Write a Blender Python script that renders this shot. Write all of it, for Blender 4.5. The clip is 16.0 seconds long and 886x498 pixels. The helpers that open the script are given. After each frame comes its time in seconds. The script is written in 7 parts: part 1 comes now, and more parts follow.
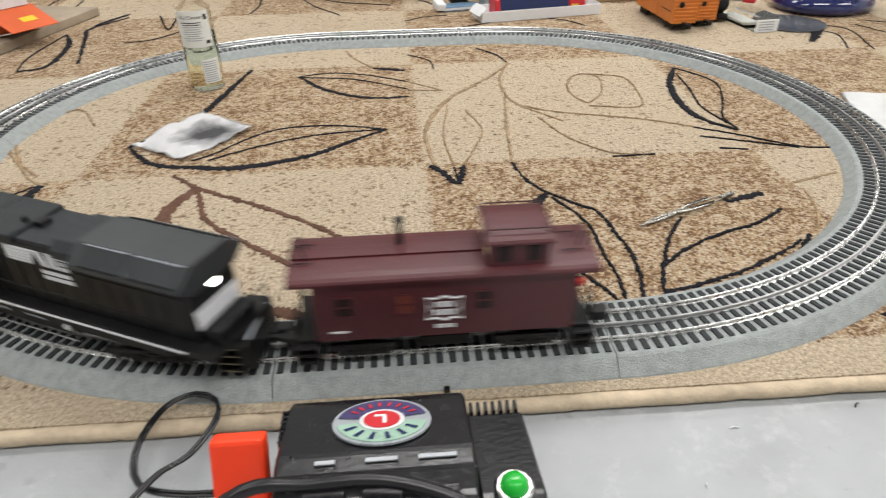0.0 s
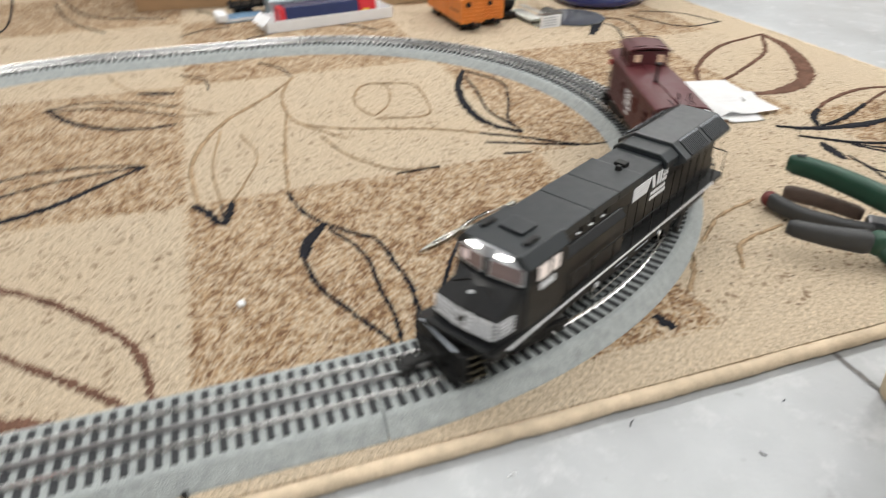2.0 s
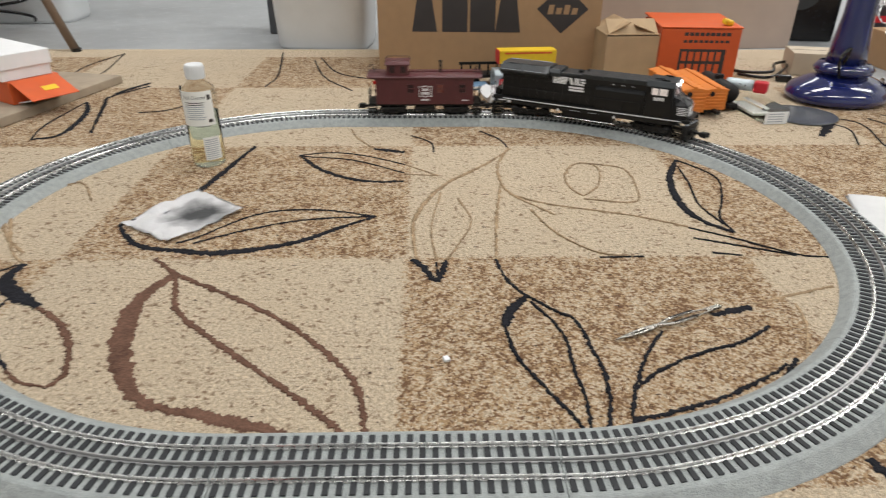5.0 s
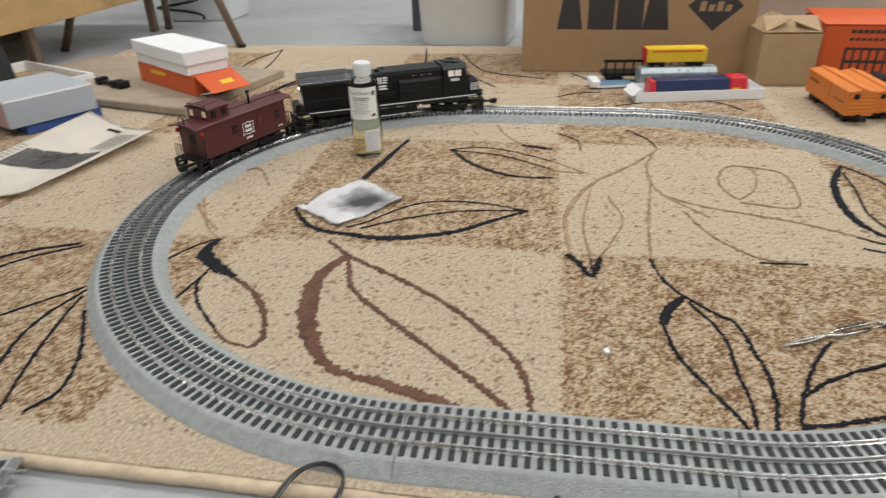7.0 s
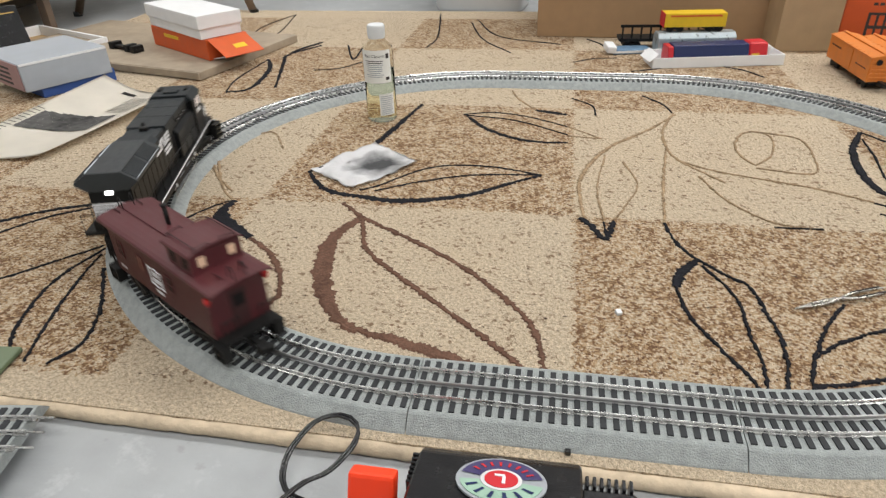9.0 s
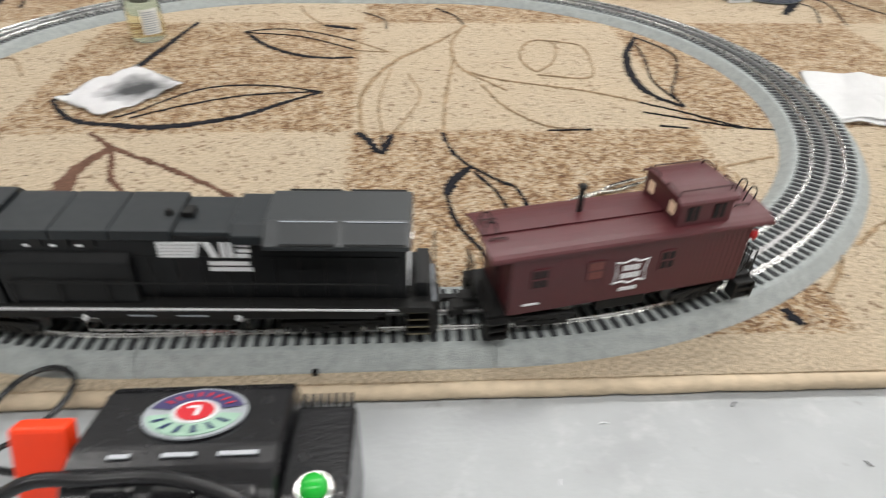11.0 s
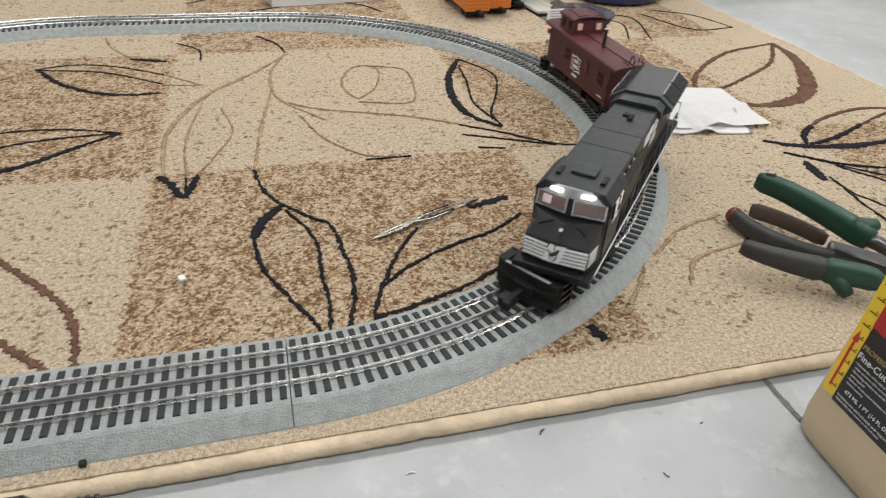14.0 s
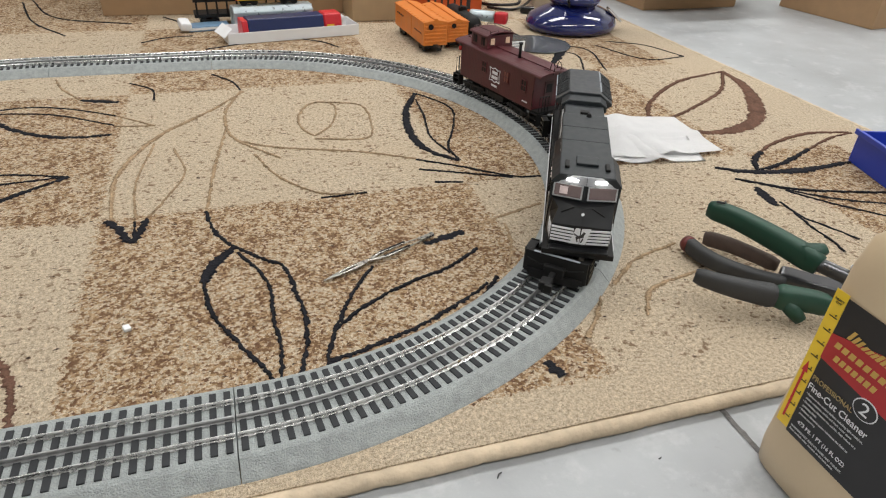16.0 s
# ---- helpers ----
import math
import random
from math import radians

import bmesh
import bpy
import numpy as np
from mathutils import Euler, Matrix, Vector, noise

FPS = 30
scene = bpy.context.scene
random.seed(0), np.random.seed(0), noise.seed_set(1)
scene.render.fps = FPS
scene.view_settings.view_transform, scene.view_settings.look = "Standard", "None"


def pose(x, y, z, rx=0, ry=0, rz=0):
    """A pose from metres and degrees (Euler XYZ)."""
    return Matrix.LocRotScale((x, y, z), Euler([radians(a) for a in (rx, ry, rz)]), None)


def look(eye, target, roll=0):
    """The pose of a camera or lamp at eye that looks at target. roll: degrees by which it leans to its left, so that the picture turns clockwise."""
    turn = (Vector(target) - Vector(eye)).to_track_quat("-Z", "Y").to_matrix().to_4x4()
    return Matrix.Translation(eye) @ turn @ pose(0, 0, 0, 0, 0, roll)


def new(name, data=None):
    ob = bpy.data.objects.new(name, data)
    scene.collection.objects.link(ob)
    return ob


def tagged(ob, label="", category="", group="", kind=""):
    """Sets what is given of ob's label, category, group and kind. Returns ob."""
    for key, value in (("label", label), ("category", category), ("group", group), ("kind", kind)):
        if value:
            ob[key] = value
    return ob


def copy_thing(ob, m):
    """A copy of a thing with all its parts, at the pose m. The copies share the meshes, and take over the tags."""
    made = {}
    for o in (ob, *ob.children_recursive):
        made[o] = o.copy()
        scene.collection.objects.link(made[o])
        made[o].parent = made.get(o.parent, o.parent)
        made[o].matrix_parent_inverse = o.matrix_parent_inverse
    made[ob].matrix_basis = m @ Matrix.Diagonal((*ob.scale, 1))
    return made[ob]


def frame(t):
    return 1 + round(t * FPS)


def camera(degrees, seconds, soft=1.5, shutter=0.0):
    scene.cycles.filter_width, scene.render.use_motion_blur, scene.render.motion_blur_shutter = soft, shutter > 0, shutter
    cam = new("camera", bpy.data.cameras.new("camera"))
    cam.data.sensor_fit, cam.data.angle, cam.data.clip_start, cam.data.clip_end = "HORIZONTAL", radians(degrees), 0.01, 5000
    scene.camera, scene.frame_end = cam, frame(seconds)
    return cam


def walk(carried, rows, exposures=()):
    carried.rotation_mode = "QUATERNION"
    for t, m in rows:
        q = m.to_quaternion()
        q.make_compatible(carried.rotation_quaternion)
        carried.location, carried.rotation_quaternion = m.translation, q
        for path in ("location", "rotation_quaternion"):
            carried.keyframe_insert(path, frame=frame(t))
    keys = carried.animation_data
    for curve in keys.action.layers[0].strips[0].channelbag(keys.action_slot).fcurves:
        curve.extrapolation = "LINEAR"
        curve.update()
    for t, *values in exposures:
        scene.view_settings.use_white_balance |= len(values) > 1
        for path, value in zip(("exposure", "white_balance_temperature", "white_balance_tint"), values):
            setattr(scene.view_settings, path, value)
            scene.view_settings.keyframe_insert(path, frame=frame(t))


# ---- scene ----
cam = camera(68.8, 16.0, 1.15, 0.8)
PATH = [
    (0, (-0.03, -0.348, 0.353), (0.089, 1.325, -0.736), -0.9),
    (0.5, (-0.013, -0.339, 0.351), (0.179, 1.324, -0.743), -1.0),
    (1, (0.004, -0.335, 0.349), (0.273, 1.303, -0.766), -0.5),
    (1.5, (0.028, -0.323, 0.343), (0.395, 1.285, -0.789), 0.4),
    (2, (0.067, -0.293, 0.351), (0.607, 1.29, -0.745), -0.2),
    (2.5, (0.097, -0.287, 0.367), (0.676, 1.343, -0.637), -3.2),
    (3, (0.108, -0.279, 0.374), (0.642, 1.394, -0.583), -2.1),
    (3.5, (0.082, -0.296, 0.381), (0.435, 1.423, -0.579), -1.3),
    (3.7, (0.071, -0.297, 0.375), (0.378, 1.435, -0.578), -0.5),
    (5.8, (0.018, -0.318, 0.4), (-0.031, 1.446, -0.541), -1.1),
    (6, (0.016, -0.319, 0.402), (-0.045, 1.45, -0.53), -1.3),
    (6.5, (0.0, -0.331, 0.408), (-0.18, 1.426, -0.531), -1.4),
    (7, (-0.027, -0.347, 0.405), (-0.32, 1.384, -0.554), -1.8),
    (7.5, (-0.035, -0.358, 0.4), (-0.379, 1.344, -0.593), -1.8),
    (8, (-0.037, -0.359, 0.399), (-0.374, 1.333, -0.613), -1.7),
    (8.2, (-0.035, -0.36, 0.399), (-0.376, 1.334, -0.608), -1.7),
    (10.3, (0.012, -0.342, 0.368), (-0.11, 1.284, -0.791), -1.3),
    (10.5, (0.027, -0.339, 0.361), (-0.016, 1.274, -0.82), -0.1),
    (11, (0.063, -0.329, 0.357), (0.179, 1.27, -0.838), 1.4),
    (11.5, (0.097, -0.32, 0.354), (0.377, 1.266, -0.832), 3.1),
    (12, (0.113, -0.317, 0.356), (0.473, 1.249, -0.835), 3.3),
    (12.5, (0.12, -0.314, 0.356), (0.511, 1.241, -0.839), 3.2),
    (13, (0.125, -0.311, 0.359), (0.552, 1.258, -0.806), 3.3),
    (13.5, (0.13, -0.308, 0.359), (0.58, 1.264, -0.793), 3.3),
    (14, (0.135, -0.307, 0.36), (0.607, 1.267, -0.781), 3.3),
    (14.5, (0.144, -0.303, 0.362), (0.651, 1.272, -0.761), 3.2),
    (15, (0.152, -0.301, 0.365), (0.69, 1.281, -0.734), 3.0),
    (15.5, (0.154, -0.3, 0.366), (0.71, 1.29, -0.713), 3.0),
    (16, (0.154, -0.301, 0.365), (0.717, 1.295, -0.701), 3.0),
]
EXPOSURE = [(0, 0.18), (0.5, 0.2), (1, 0.12), (1.5, 0.04), (2, 0.32), (2.5, 0.18), (3, 0.1), (6, 0.02), (8.2, 0.02), (10.3, 0.26), (10.5, 0.26), (11, 0.26), (11.5, 0.06), (12, 0.01), (12.5, 0.1), (14, 0.03), (16, 0.0)]
walk(cam, [(t, look(eye, target, roll)) for t, eye, target, roll in PATH], EXPOSURE)

# ---- light ----
world = bpy.data.worlds.new("hall")
world.use_nodes = True
world.node_tree.nodes["Background"].inputs[0].default_value = (0.75, 0.82, 0.9, 1)
world.node_tree.nodes["Background"].inputs[1].default_value = 0.08
scene.world = world
scene.view_settings.exposure = 0.0


def ceiling_lamp(x, y, power):
    data = bpy.data.lights.new("tube_light", "AREA")
    data.shape, data.size, data.size_y, data.energy = "RECTANGLE", 2.2, 0.5, power
    data.color = (1.0, 0.985, 0.96)
    ob = new("tube_light", data)
    ob.matrix_world = pose(x, y, 3.3)
    return tagged(ob, "long fluorescent tube light under the hall ceiling", "ceiling light", "hall lights")


for lx in (-2.6, 0.6, 3.8):
    for ly in (-1.2, 1.6, 4.4):
        # the far and western ends of the hall are only half lit
        ceiling_lamp(lx, ly, 22 if ly > 4 and lx < 2 else 30 if lx < -2 else 60 if lx > 2 else 53)

# ---- materials ----


def mat(name, color, rough=0.5, metal=0.0, vary=0.12, scale=60.0, bump=0.0, bump_scale=400.0, glow=None, coat=0.0, spec=0.5):
    """A painted, plastic, metal or paper surface: colour drift at two scales, fine relief."""
    m = bpy.data.materials.new(name)
    m.use_nodes = True
    nt = m.node_tree
    b = nt.nodes["Principled BSDF"]
    b.inputs["Roughness"].default_value = rough
    b.inputs["Metallic"].default_value = metal
    b.inputs["Coat Weight"].default_value = coat
    b.inputs["Specular IOR Level"].default_value = spec
    tc = nt.nodes.new("ShaderNodeTexCoord")
    n1 = nt.nodes.new("ShaderNodeTexNoise")
    n1.inputs["Scale"].default_value, n1.inputs["Detail"].default_value = scale, 6
    n2 = nt.nodes.new("ShaderNodeTexNoise")
    n2.inputs["Scale"].default_value, n2.inputs["Detail"].default_value = scale * 0.13, 3
    nt.links.new(tc.outputs["Object"], n1.inputs["Vector"])
    nt.links.new(tc.outputs["Object"], n2.inputs["Vector"])
    add = nt.nodes.new("ShaderNodeMath")
    nt.links.new(n1.outputs["Fac"], add.inputs[0])
    nt.links.new(n2.outputs["Fac"], add.inputs[1])
    ramp = nt.nodes.new("ShaderNodeMapRange")
    ramp.inputs["From Min"].default_value, ramp.inputs["From Max"].default_value = 0.6, 1.4
    ramp.inputs["To Min"].default_value, ramp.inputs["To Max"].default_value = 1 - vary, 1 + vary
    nt.links.new(add.outputs[0], ramp.inputs["Value"])
    mix = nt.nodes.new("ShaderNodeVectorMath")
    mix.operation = "SCALE"
    mix.inputs[0].default_value = color[:3]
    nt.links.new(ramp.outputs["Result"], mix.inputs["Scale"])
    nt.links.new(mix.outputs["Vector"], b.inputs["Base Color"])
    r2 = nt.nodes.new("ShaderNodeMapRange")
    r2.inputs["To Min"].default_value, r2.inputs["To Max"].default_value = max(rough - 0.12, 0.02), min(rough + 0.12, 1)
    nt.links.new(n1.outputs["Fac"], r2.inputs["Value"])
    nt.links.new(r2.outputs["Result"], b.inputs["Roughness"])
    if bump:
        n3 = nt.nodes.new("ShaderNodeTexNoise")
        n3.inputs["Scale"].default_value, n3.inputs["Detail"].default_value = bump_scale, 4
        nt.links.new(tc.outputs["Object"], n3.inputs["Vector"])
        bp = nt.nodes.new("ShaderNodeBump")
        bp.inputs["Strength"].default_value, bp.inputs["Distance"].default_value = bump, 0.002
        nt.links.new(n3.outputs["Fac"], bp.inputs["Height"])
        nt.links.new(bp.outputs["Normal"], b.inputs["Normal"])
    if glow:
        b.inputs["Emission Color"].default_value = (*glow[:3], 1)
        b.inputs["Emission Strength"].default_value = glow[3]
    return m


def glass(name, color, rough=0.05, ior=1.45):
    m = bpy.data.materials.new(name)
    m.use_nodes = True
    b = m.node_tree.nodes["Principled BSDF"]
    b.inputs["Base Color"].default_value = (*color, 1)
    b.inputs["Transmission Weight"].default_value = 1.0
    b.inputs["Roughness"].default_value, b.inputs["IOR"].default_value = rough, ior
    return m


def rug_material():
    """Tan cut pile with a checker of plain and brown-flecked blocks."""
    m = bpy.data.materials.new("rug_pile")
    m.use_nodes = True
    nt = m.node_tree
    N, L = nt.nodes.new, nt.links.new
    b = nt.nodes["Principled BSDF"]
    b.inputs["Roughness"].default_value = 0.95
    b.inputs["Specular IOR Level"].default_value = 0.1
    tc = N("ShaderNodeTexCoord")

    def tex(scale, detail, rough=0.55, stretch=(1, 1, 1)):
        mp = N("ShaderNodeMapping")
        mp.inputs["Scale"].default_value = stretch
        L(tc.outputs["Object"], mp.inputs["Vector"])
        n = N("ShaderNodeTexNoise")
        n.inputs["Scale"].default_value, n.inputs["Detail"].default_value, n.inputs["Roughness"].default_value = scale, detail, rough
        L(mp.outputs["Vector"], n.inputs["Vector"])
        return n.outputs["Fac"]

    def span(value, lo, hi, a=0.0, c=1.0):
        r = N("ShaderNodeMapRange")
        r.inputs["From Min"].default_value, r.inputs["From Max"].default_value = lo, hi
        r.inputs["To Min"].default_value, r.inputs["To Max"].default_value = a, c
        L(value, r.inputs["Value"])
        return r.outputs["Result"]

    def calc(op, a, c):
        n = N("ShaderNodeMath")
        n.operation = op
        for i, v in enumerate((a, c)):
            if isinstance(v, (int, float)):
                n.inputs[i].default_value = v
            else:
                L(v, n.inputs[i])
        return n.outputs[0]

    def blend(f, a, c):
        n = N("ShaderNodeMix")
        n.data_type = "RGBA"
        L(f, n.inputs["Factor"])
        for i, v in ((6, a), (7, c)):
            if isinstance(v, tuple):
                n.inputs[i].default_value = (*v, 1)
            else:
                L(v, n.inputs[i])
        return n.outputs[2]

    xyz = N("ShaderNodeSeparateXYZ")
    L(tc.outputs["Object"], xyz.inputs[0])
    wob = calc("MULTIPLY", calc("SUBTRACT", tex(140, 4, 0.7), 0.5), 0.040)
    gx = calc("FLOOR", calc("DIVIDE", calc("ADD", xyz.outputs[0], wob), 0.425), 0)
    gy = calc("FLOOR", calc("DIVIDE", calc("ADD", calc("SUBTRACT", xyz.outputs[1], 0.39), wob), 0.415), 0)
    parity = calc("ABSOLUTE", calc("MODULO", calc("ADD", calc("ADD", gx, gy), 20), 2), 0)
    # the plain border round the field
    ins = calc("MULTIPLY", calc("GREATER_THAN", calc("ADD", xyz.outputs[1], wob), 0.028), calc("LESS_THAN", calc("ADD", xyz.outputs[1], wob), 1.56))
    ins = calc("MULTIPLY", ins, calc("LESS_THAN", calc("ADD", xyz.outputs[0], wob), 1.02))
    brown = calc("MULTIPLY", parity, ins)
    def cells(scale):
        """A random value for each tuft."""
        warp = N("ShaderNodeVectorMath")
        warp.operation = "ADD"
        wn = N("ShaderNodeTexNoise")
        wn.inputs["Scale"].default_value, wn.inputs["Detail"].default_value = scale * 0.9, 2
        L(tc.outputs["Object"], wn.inputs["Vector"])
        sc = N("ShaderNodeVectorMath")
        sc.operation = "SCALE"
        sc.inputs["Scale"].default_value = 1.1 / scale
        L(wn.outputs["Color"], sc.inputs[0])
        L(tc.outputs["Object"], warp.inputs[0])
        L(sc.outputs["Vector"], warp.inputs[1])
        v = N("ShaderNodeTexVoronoi")
        v.inputs["Scale"].default_value = scale
        L(warp.outputs["Vector"], v.inputs["Vector"])
        s = N("ShaderNodeSeparateColor")
        L(v.outputs["Color"], s.inputs[0])
        return s.outputs[0], s.outputs[1]

    tuft = tex(270, 4, 0.8)
    fine = tex(700, 3, 0.8)
    yarn_a, yarn_b = cells(430)
    spot_a, spot_b = cells(240)
    wide = tex(9, 3)
    patch = tex(24, 3, 0.6)
    blotch = tex(92, 4, 0.78)
    shade = span(calc("ADD", calc("MULTIPLY", tuft, 0.6), calc("MULTIPLY", fine, 0.4)), 0.40, 0.575)
    light = blend(shade, RUG_LOW, RUG_A)
    light = blend(calc("MULTIPLY", yarn_b, 0.45), light, RUG_B)
    light = blend(calc("MULTIPLY", span(wide, 0.35, 0.7), 0.35), light, RUG_B)
    # flecked blocks: cream, peach and brown tufts in loose clusters
    v = calc("ADD", calc("MULTIPLY", yarn_a, 0.44), calc("ADD", calc("MULTIPLY", blotch, 1.15), calc("MULTIPLY", patch, 0.45)))
    peach = blend(yarn_b, (0.50, 0.315, 0.160), (0.36, 0.205, 0.095))
    dark = blend(yarn_b, (0.22, 0.125, 0.060), (0.125, 0.060, 0.040))
    fl = blend(calc("MULTIPLY", span(v, 0.93, 1.00), 0.75), light, peach)
    fl = blend(calc("MULTIPLY", span(v, 1.08, 1.16), 0.88), fl, dark)
    col = blend(brown, light, fl)
    # stray brown tufts over the plain blocks
    stray = calc("MULTIPLY", calc("GREATER_THAN", spot_a, 0.80), span(calc("ADD", blotch, calc("MULTIPLY", patch, 0.5)), 0.72, 0.84))
    col = blend(calc("MULTIPLY", calc("MULTIPLY", stray, ins), 0.8), col, (0.20, 0.115, 0.065))
    dots = span(tex(120, 3, 0.65, (0.7, 1.5, 1)), 0.655, 0.68)
    col = blend(calc("MULTIPLY", dots, ins), col, (0.07, 0.045, 0.033))
    L(col, b.inputs["Base Color"])
    bp = N("ShaderNodeBump")
    bp.inputs["Strength"].default_value, bp.inputs["Distance"].default_value = 0.9, 0.003
    L(calc("ADD", fine, calc("MULTIPLY", tuft, 1.2)), bp.inputs["Height"])
    L(bp.outputs["Normal"], b.inputs["Normal"])
    return m


def concrete_material():
    m = mat("concrete", (0.36, 0.375, 0.385), 0.45, 0, 0.20, 16, 0.15, 260)
    nt = m.node_tree
    b = nt.nodes["Principled BSDF"]
    src = b.inputs["Base Color"].links[0].from_socket
    tc = nt.nodes.new("ShaderNodeTexCoord")
    n = nt.nodes.new("ShaderNodeTexNoise")
    n.inputs["Scale"].default_value, n.inputs["Detail"].default_value = 55, 8
    nt.links.new(tc.outputs["Object"], n.inputs["Vector"])
    r = nt.nodes.new("ShaderNodeMapRange")
    r.inputs["From Min"].default_value, r.inputs["From Max"].default_value = 0.66, 0.74
    r.inputs["To Max"].default_value = 0.55
    nt.links.new(n.outputs["Fac"], r.inputs["Value"])
    mx = nt.nodes.new("ShaderNodeMix")
    mx.data_type = "RGBA"
    nt.links.new(r.outputs["Result"], mx.inputs["Factor"])
    nt.links.new(src, mx.inputs[6])
    mx.inputs[7].default_value = (0.25, 0.25, 0.25, 1)
    # pale scuffs
    n2 = nt.nodes.new("ShaderNodeTexNoise")
    n2.inputs["Scale"].default_value, n2.inputs["Detail"].default_value, n2.inputs["Roughness"].default_value = 24, 8, 0.7
    nt.links.new(tc.outputs["Object"], n2.inputs["Vector"])
    r2 = nt.nodes.new("ShaderNodeMapRange")
    r2.inputs["From Min"].default_value, r2.inputs["From Max"].default_value = 0.54, 0.70
    r2.inputs["To Max"].default_value = 0.6
    nt.links.new(n2.outputs["Fac"], r2.inputs["Value"])
    m2 = nt.nodes.new("ShaderNodeMix")
    m2.data_type = "RGBA"
    nt.links.new(r2.outputs["Result"], m2.inputs["Factor"])
    nt.links.new(mx.outputs[2], m2.inputs[6])
    m2.inputs[7].default_value = (0.52, 0.53, 0.54, 1)
    nt.links.new(m2.outputs[2], b.inputs["Base Color"])
    return m


RUG_A, RUG_B, RUG_LOW = (0.88, 0.755, 0.575), (0.62, 0.495, 0.345), (0.25, 0.18, 0.115)
RUG = rug_material()
CONCRETE = concrete_material()
K = mat("black_yarn", (0.017, 0.017, 0.021), 0.95, 0, 0.5, 300, 1.0, 500, spec=0.1)
B = mat("tan_brown_yarn", (0.35, 0.25, 0.155), 0.95, 0, 0.7, 420, 1.0, 500, spec=0.1)
D = mat("dark_brown_yarn", (0.135, 0.074, 0.052), 0.95, 0, 0.5, 300, 1.0, 500, spec=0.1)
BINDING = mat("binding_cloth", (0.52, 0.42, 0.30), 0.85, 0, 0.30, 90, 0.5, 300)
BALLAST = mat("grey_roadbed_plastic", (0.335, 0.362, 0.358), 0.65, 0, 0.28, 1000, 0.9, 800)
TIE = mat("dark_tie_plastic", (0.030, 0.032, 0.035), 0.75, 0, 0.3, 200, spec=0.3)
STEEL = mat("rail_steel", (0.66, 0.66, 0.65), 0.27, 1.0, 0.1, 200)
DARK_STEEL = mat("dark_rail", (0.45, 0.45, 0.45), 0.33, 1.0, 0.1, 200)
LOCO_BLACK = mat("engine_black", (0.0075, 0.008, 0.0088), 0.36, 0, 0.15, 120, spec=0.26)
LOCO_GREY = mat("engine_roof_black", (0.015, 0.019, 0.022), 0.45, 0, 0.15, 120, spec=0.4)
SOOT = mat("underframe_black", (0.008, 0.008, 0.008), 0.55, 0, 0.25, 200, spec=0.3)
WHITE_INK = mat("white_lettering", (0.75, 0.76, 0.78), 0.5, 0, 0.06, 400)
MAROON = mat("caboose_maroon", (0.080, 0.016, 0.020), 0.42, 0, 0.16, 80, 0.05, 500)
MAROON_D = mat("caboose_dark_maroon", (0.045, 0.014, 0.015), 0.5, 0, 0.2, 120)
LAMP_ON = mat("lit_headlight", (1, 1, 1), 0.3, 0, 0.0, 10, glow=(1.0, 0.97, 0.9, 9.0))
WARM_ON = mat("lit_window", (0.30, 0.26, 0.24), 0.3, 0, 0.5, 120, glow=(1.0, 0.88, 0.8, 0.42))
SCREEN_ON = mat("lit_windscreen", (0.05, 0.035, 0.035), 0.10, 0, 0.6, 160, glow=(1.0, 0.72, 0.66, 0.07))
DIM_ON = mat("glowing_window", (0.12, 0.03, 0.025), 0.3, 0, 0.0, 10, glow=(1.0, 0.25, 0.10, 0.02))
CAB_GLOW = mat("cab_lamp_glow", (0.3, 0.25, 0.24), 0.3, 0, 0.5, 200, glow=(1.0, 0.80, 0.76, 0.30))
RED_LENS = mat("red_marker_lens", (0.45, 0.02, 0.02), 0.2, 0, 0.05, 100)
STEP_EDGE = mat("step_edge_tan", (0.13, 0.11, 0.07), 0.5)
WHEEL = mat("wheel_metal", (0.10, 0.10, 0.10), 0.35, 0.8, 0.2, 200)
CARD = mat("brown_cardboard", (0.36, 0.225, 0.12), 0.8, 0, 0.10, 40, 0.2, 300)
CARD_D = mat("weathered_cardboard", (0.40, 0.28, 0.16), 0.8, 0, 0.14, 30, 0.2, 300)
INK = mat("dark_print", (0.035, 0.03, 0.03), 0.6, 0, 0.15, 200)
WHITE_CARD = mat("white_card", (0.78, 0.79, 0.80), 0.6, 0, 0.05, 40)
WHITE_PLASTIC = mat("white_plastic", (0.72, 0.74, 0.75), 0.4, 0, 0.05, 20)
ORANGE = mat("orange_carton", (0.62, 0.10, 0.02), 0.5, 0, 0.1, 40)
CAR_ORANGE = mat("boxcar_orange", (0.66, 0.20, 0.03), 0.45, 0, 0.12, 80)
WOOD = mat("board_wood", (0.33, 0.27, 0.20), 0.7, 0, 0.25, 40, 0.2, 200)
BLACK_PLASTIC = mat("black_plastic", (0.010, 0.010, 0.0115), 0.24, 0, 0.3, 90, 0.12, 300)
GREY_CARD = mat("grey_carton", (0.36, 0.39, 0.43), 0.55, 0, 0.08, 40)
PAPER = mat("printed_paper", (0.86, 0.82, 0.74), 0.75, 0, 0.08, 20)
TISSUE = mat("white_tissue", (0.90, 0.90, 0.90), 0.85, 0, 0.05, 60, 0.5, 250)
NAVY = mat("navy_paint", (0.012, 0.022, 0.09), 0.35, 0, 0.1, 80)
SILVER = mat("silver_paint", (0.50, 0.57, 0.60), 0.3, 0.5, 0.08, 80)
YELLOW = mat("yellow_paint", (0.75, 0.50, 0.02), 0.45, 0, 0.08, 80)
RED = mat("red_paint", (0.55, 0.02, 0.03), 0.4, 0, 0.08, 80)
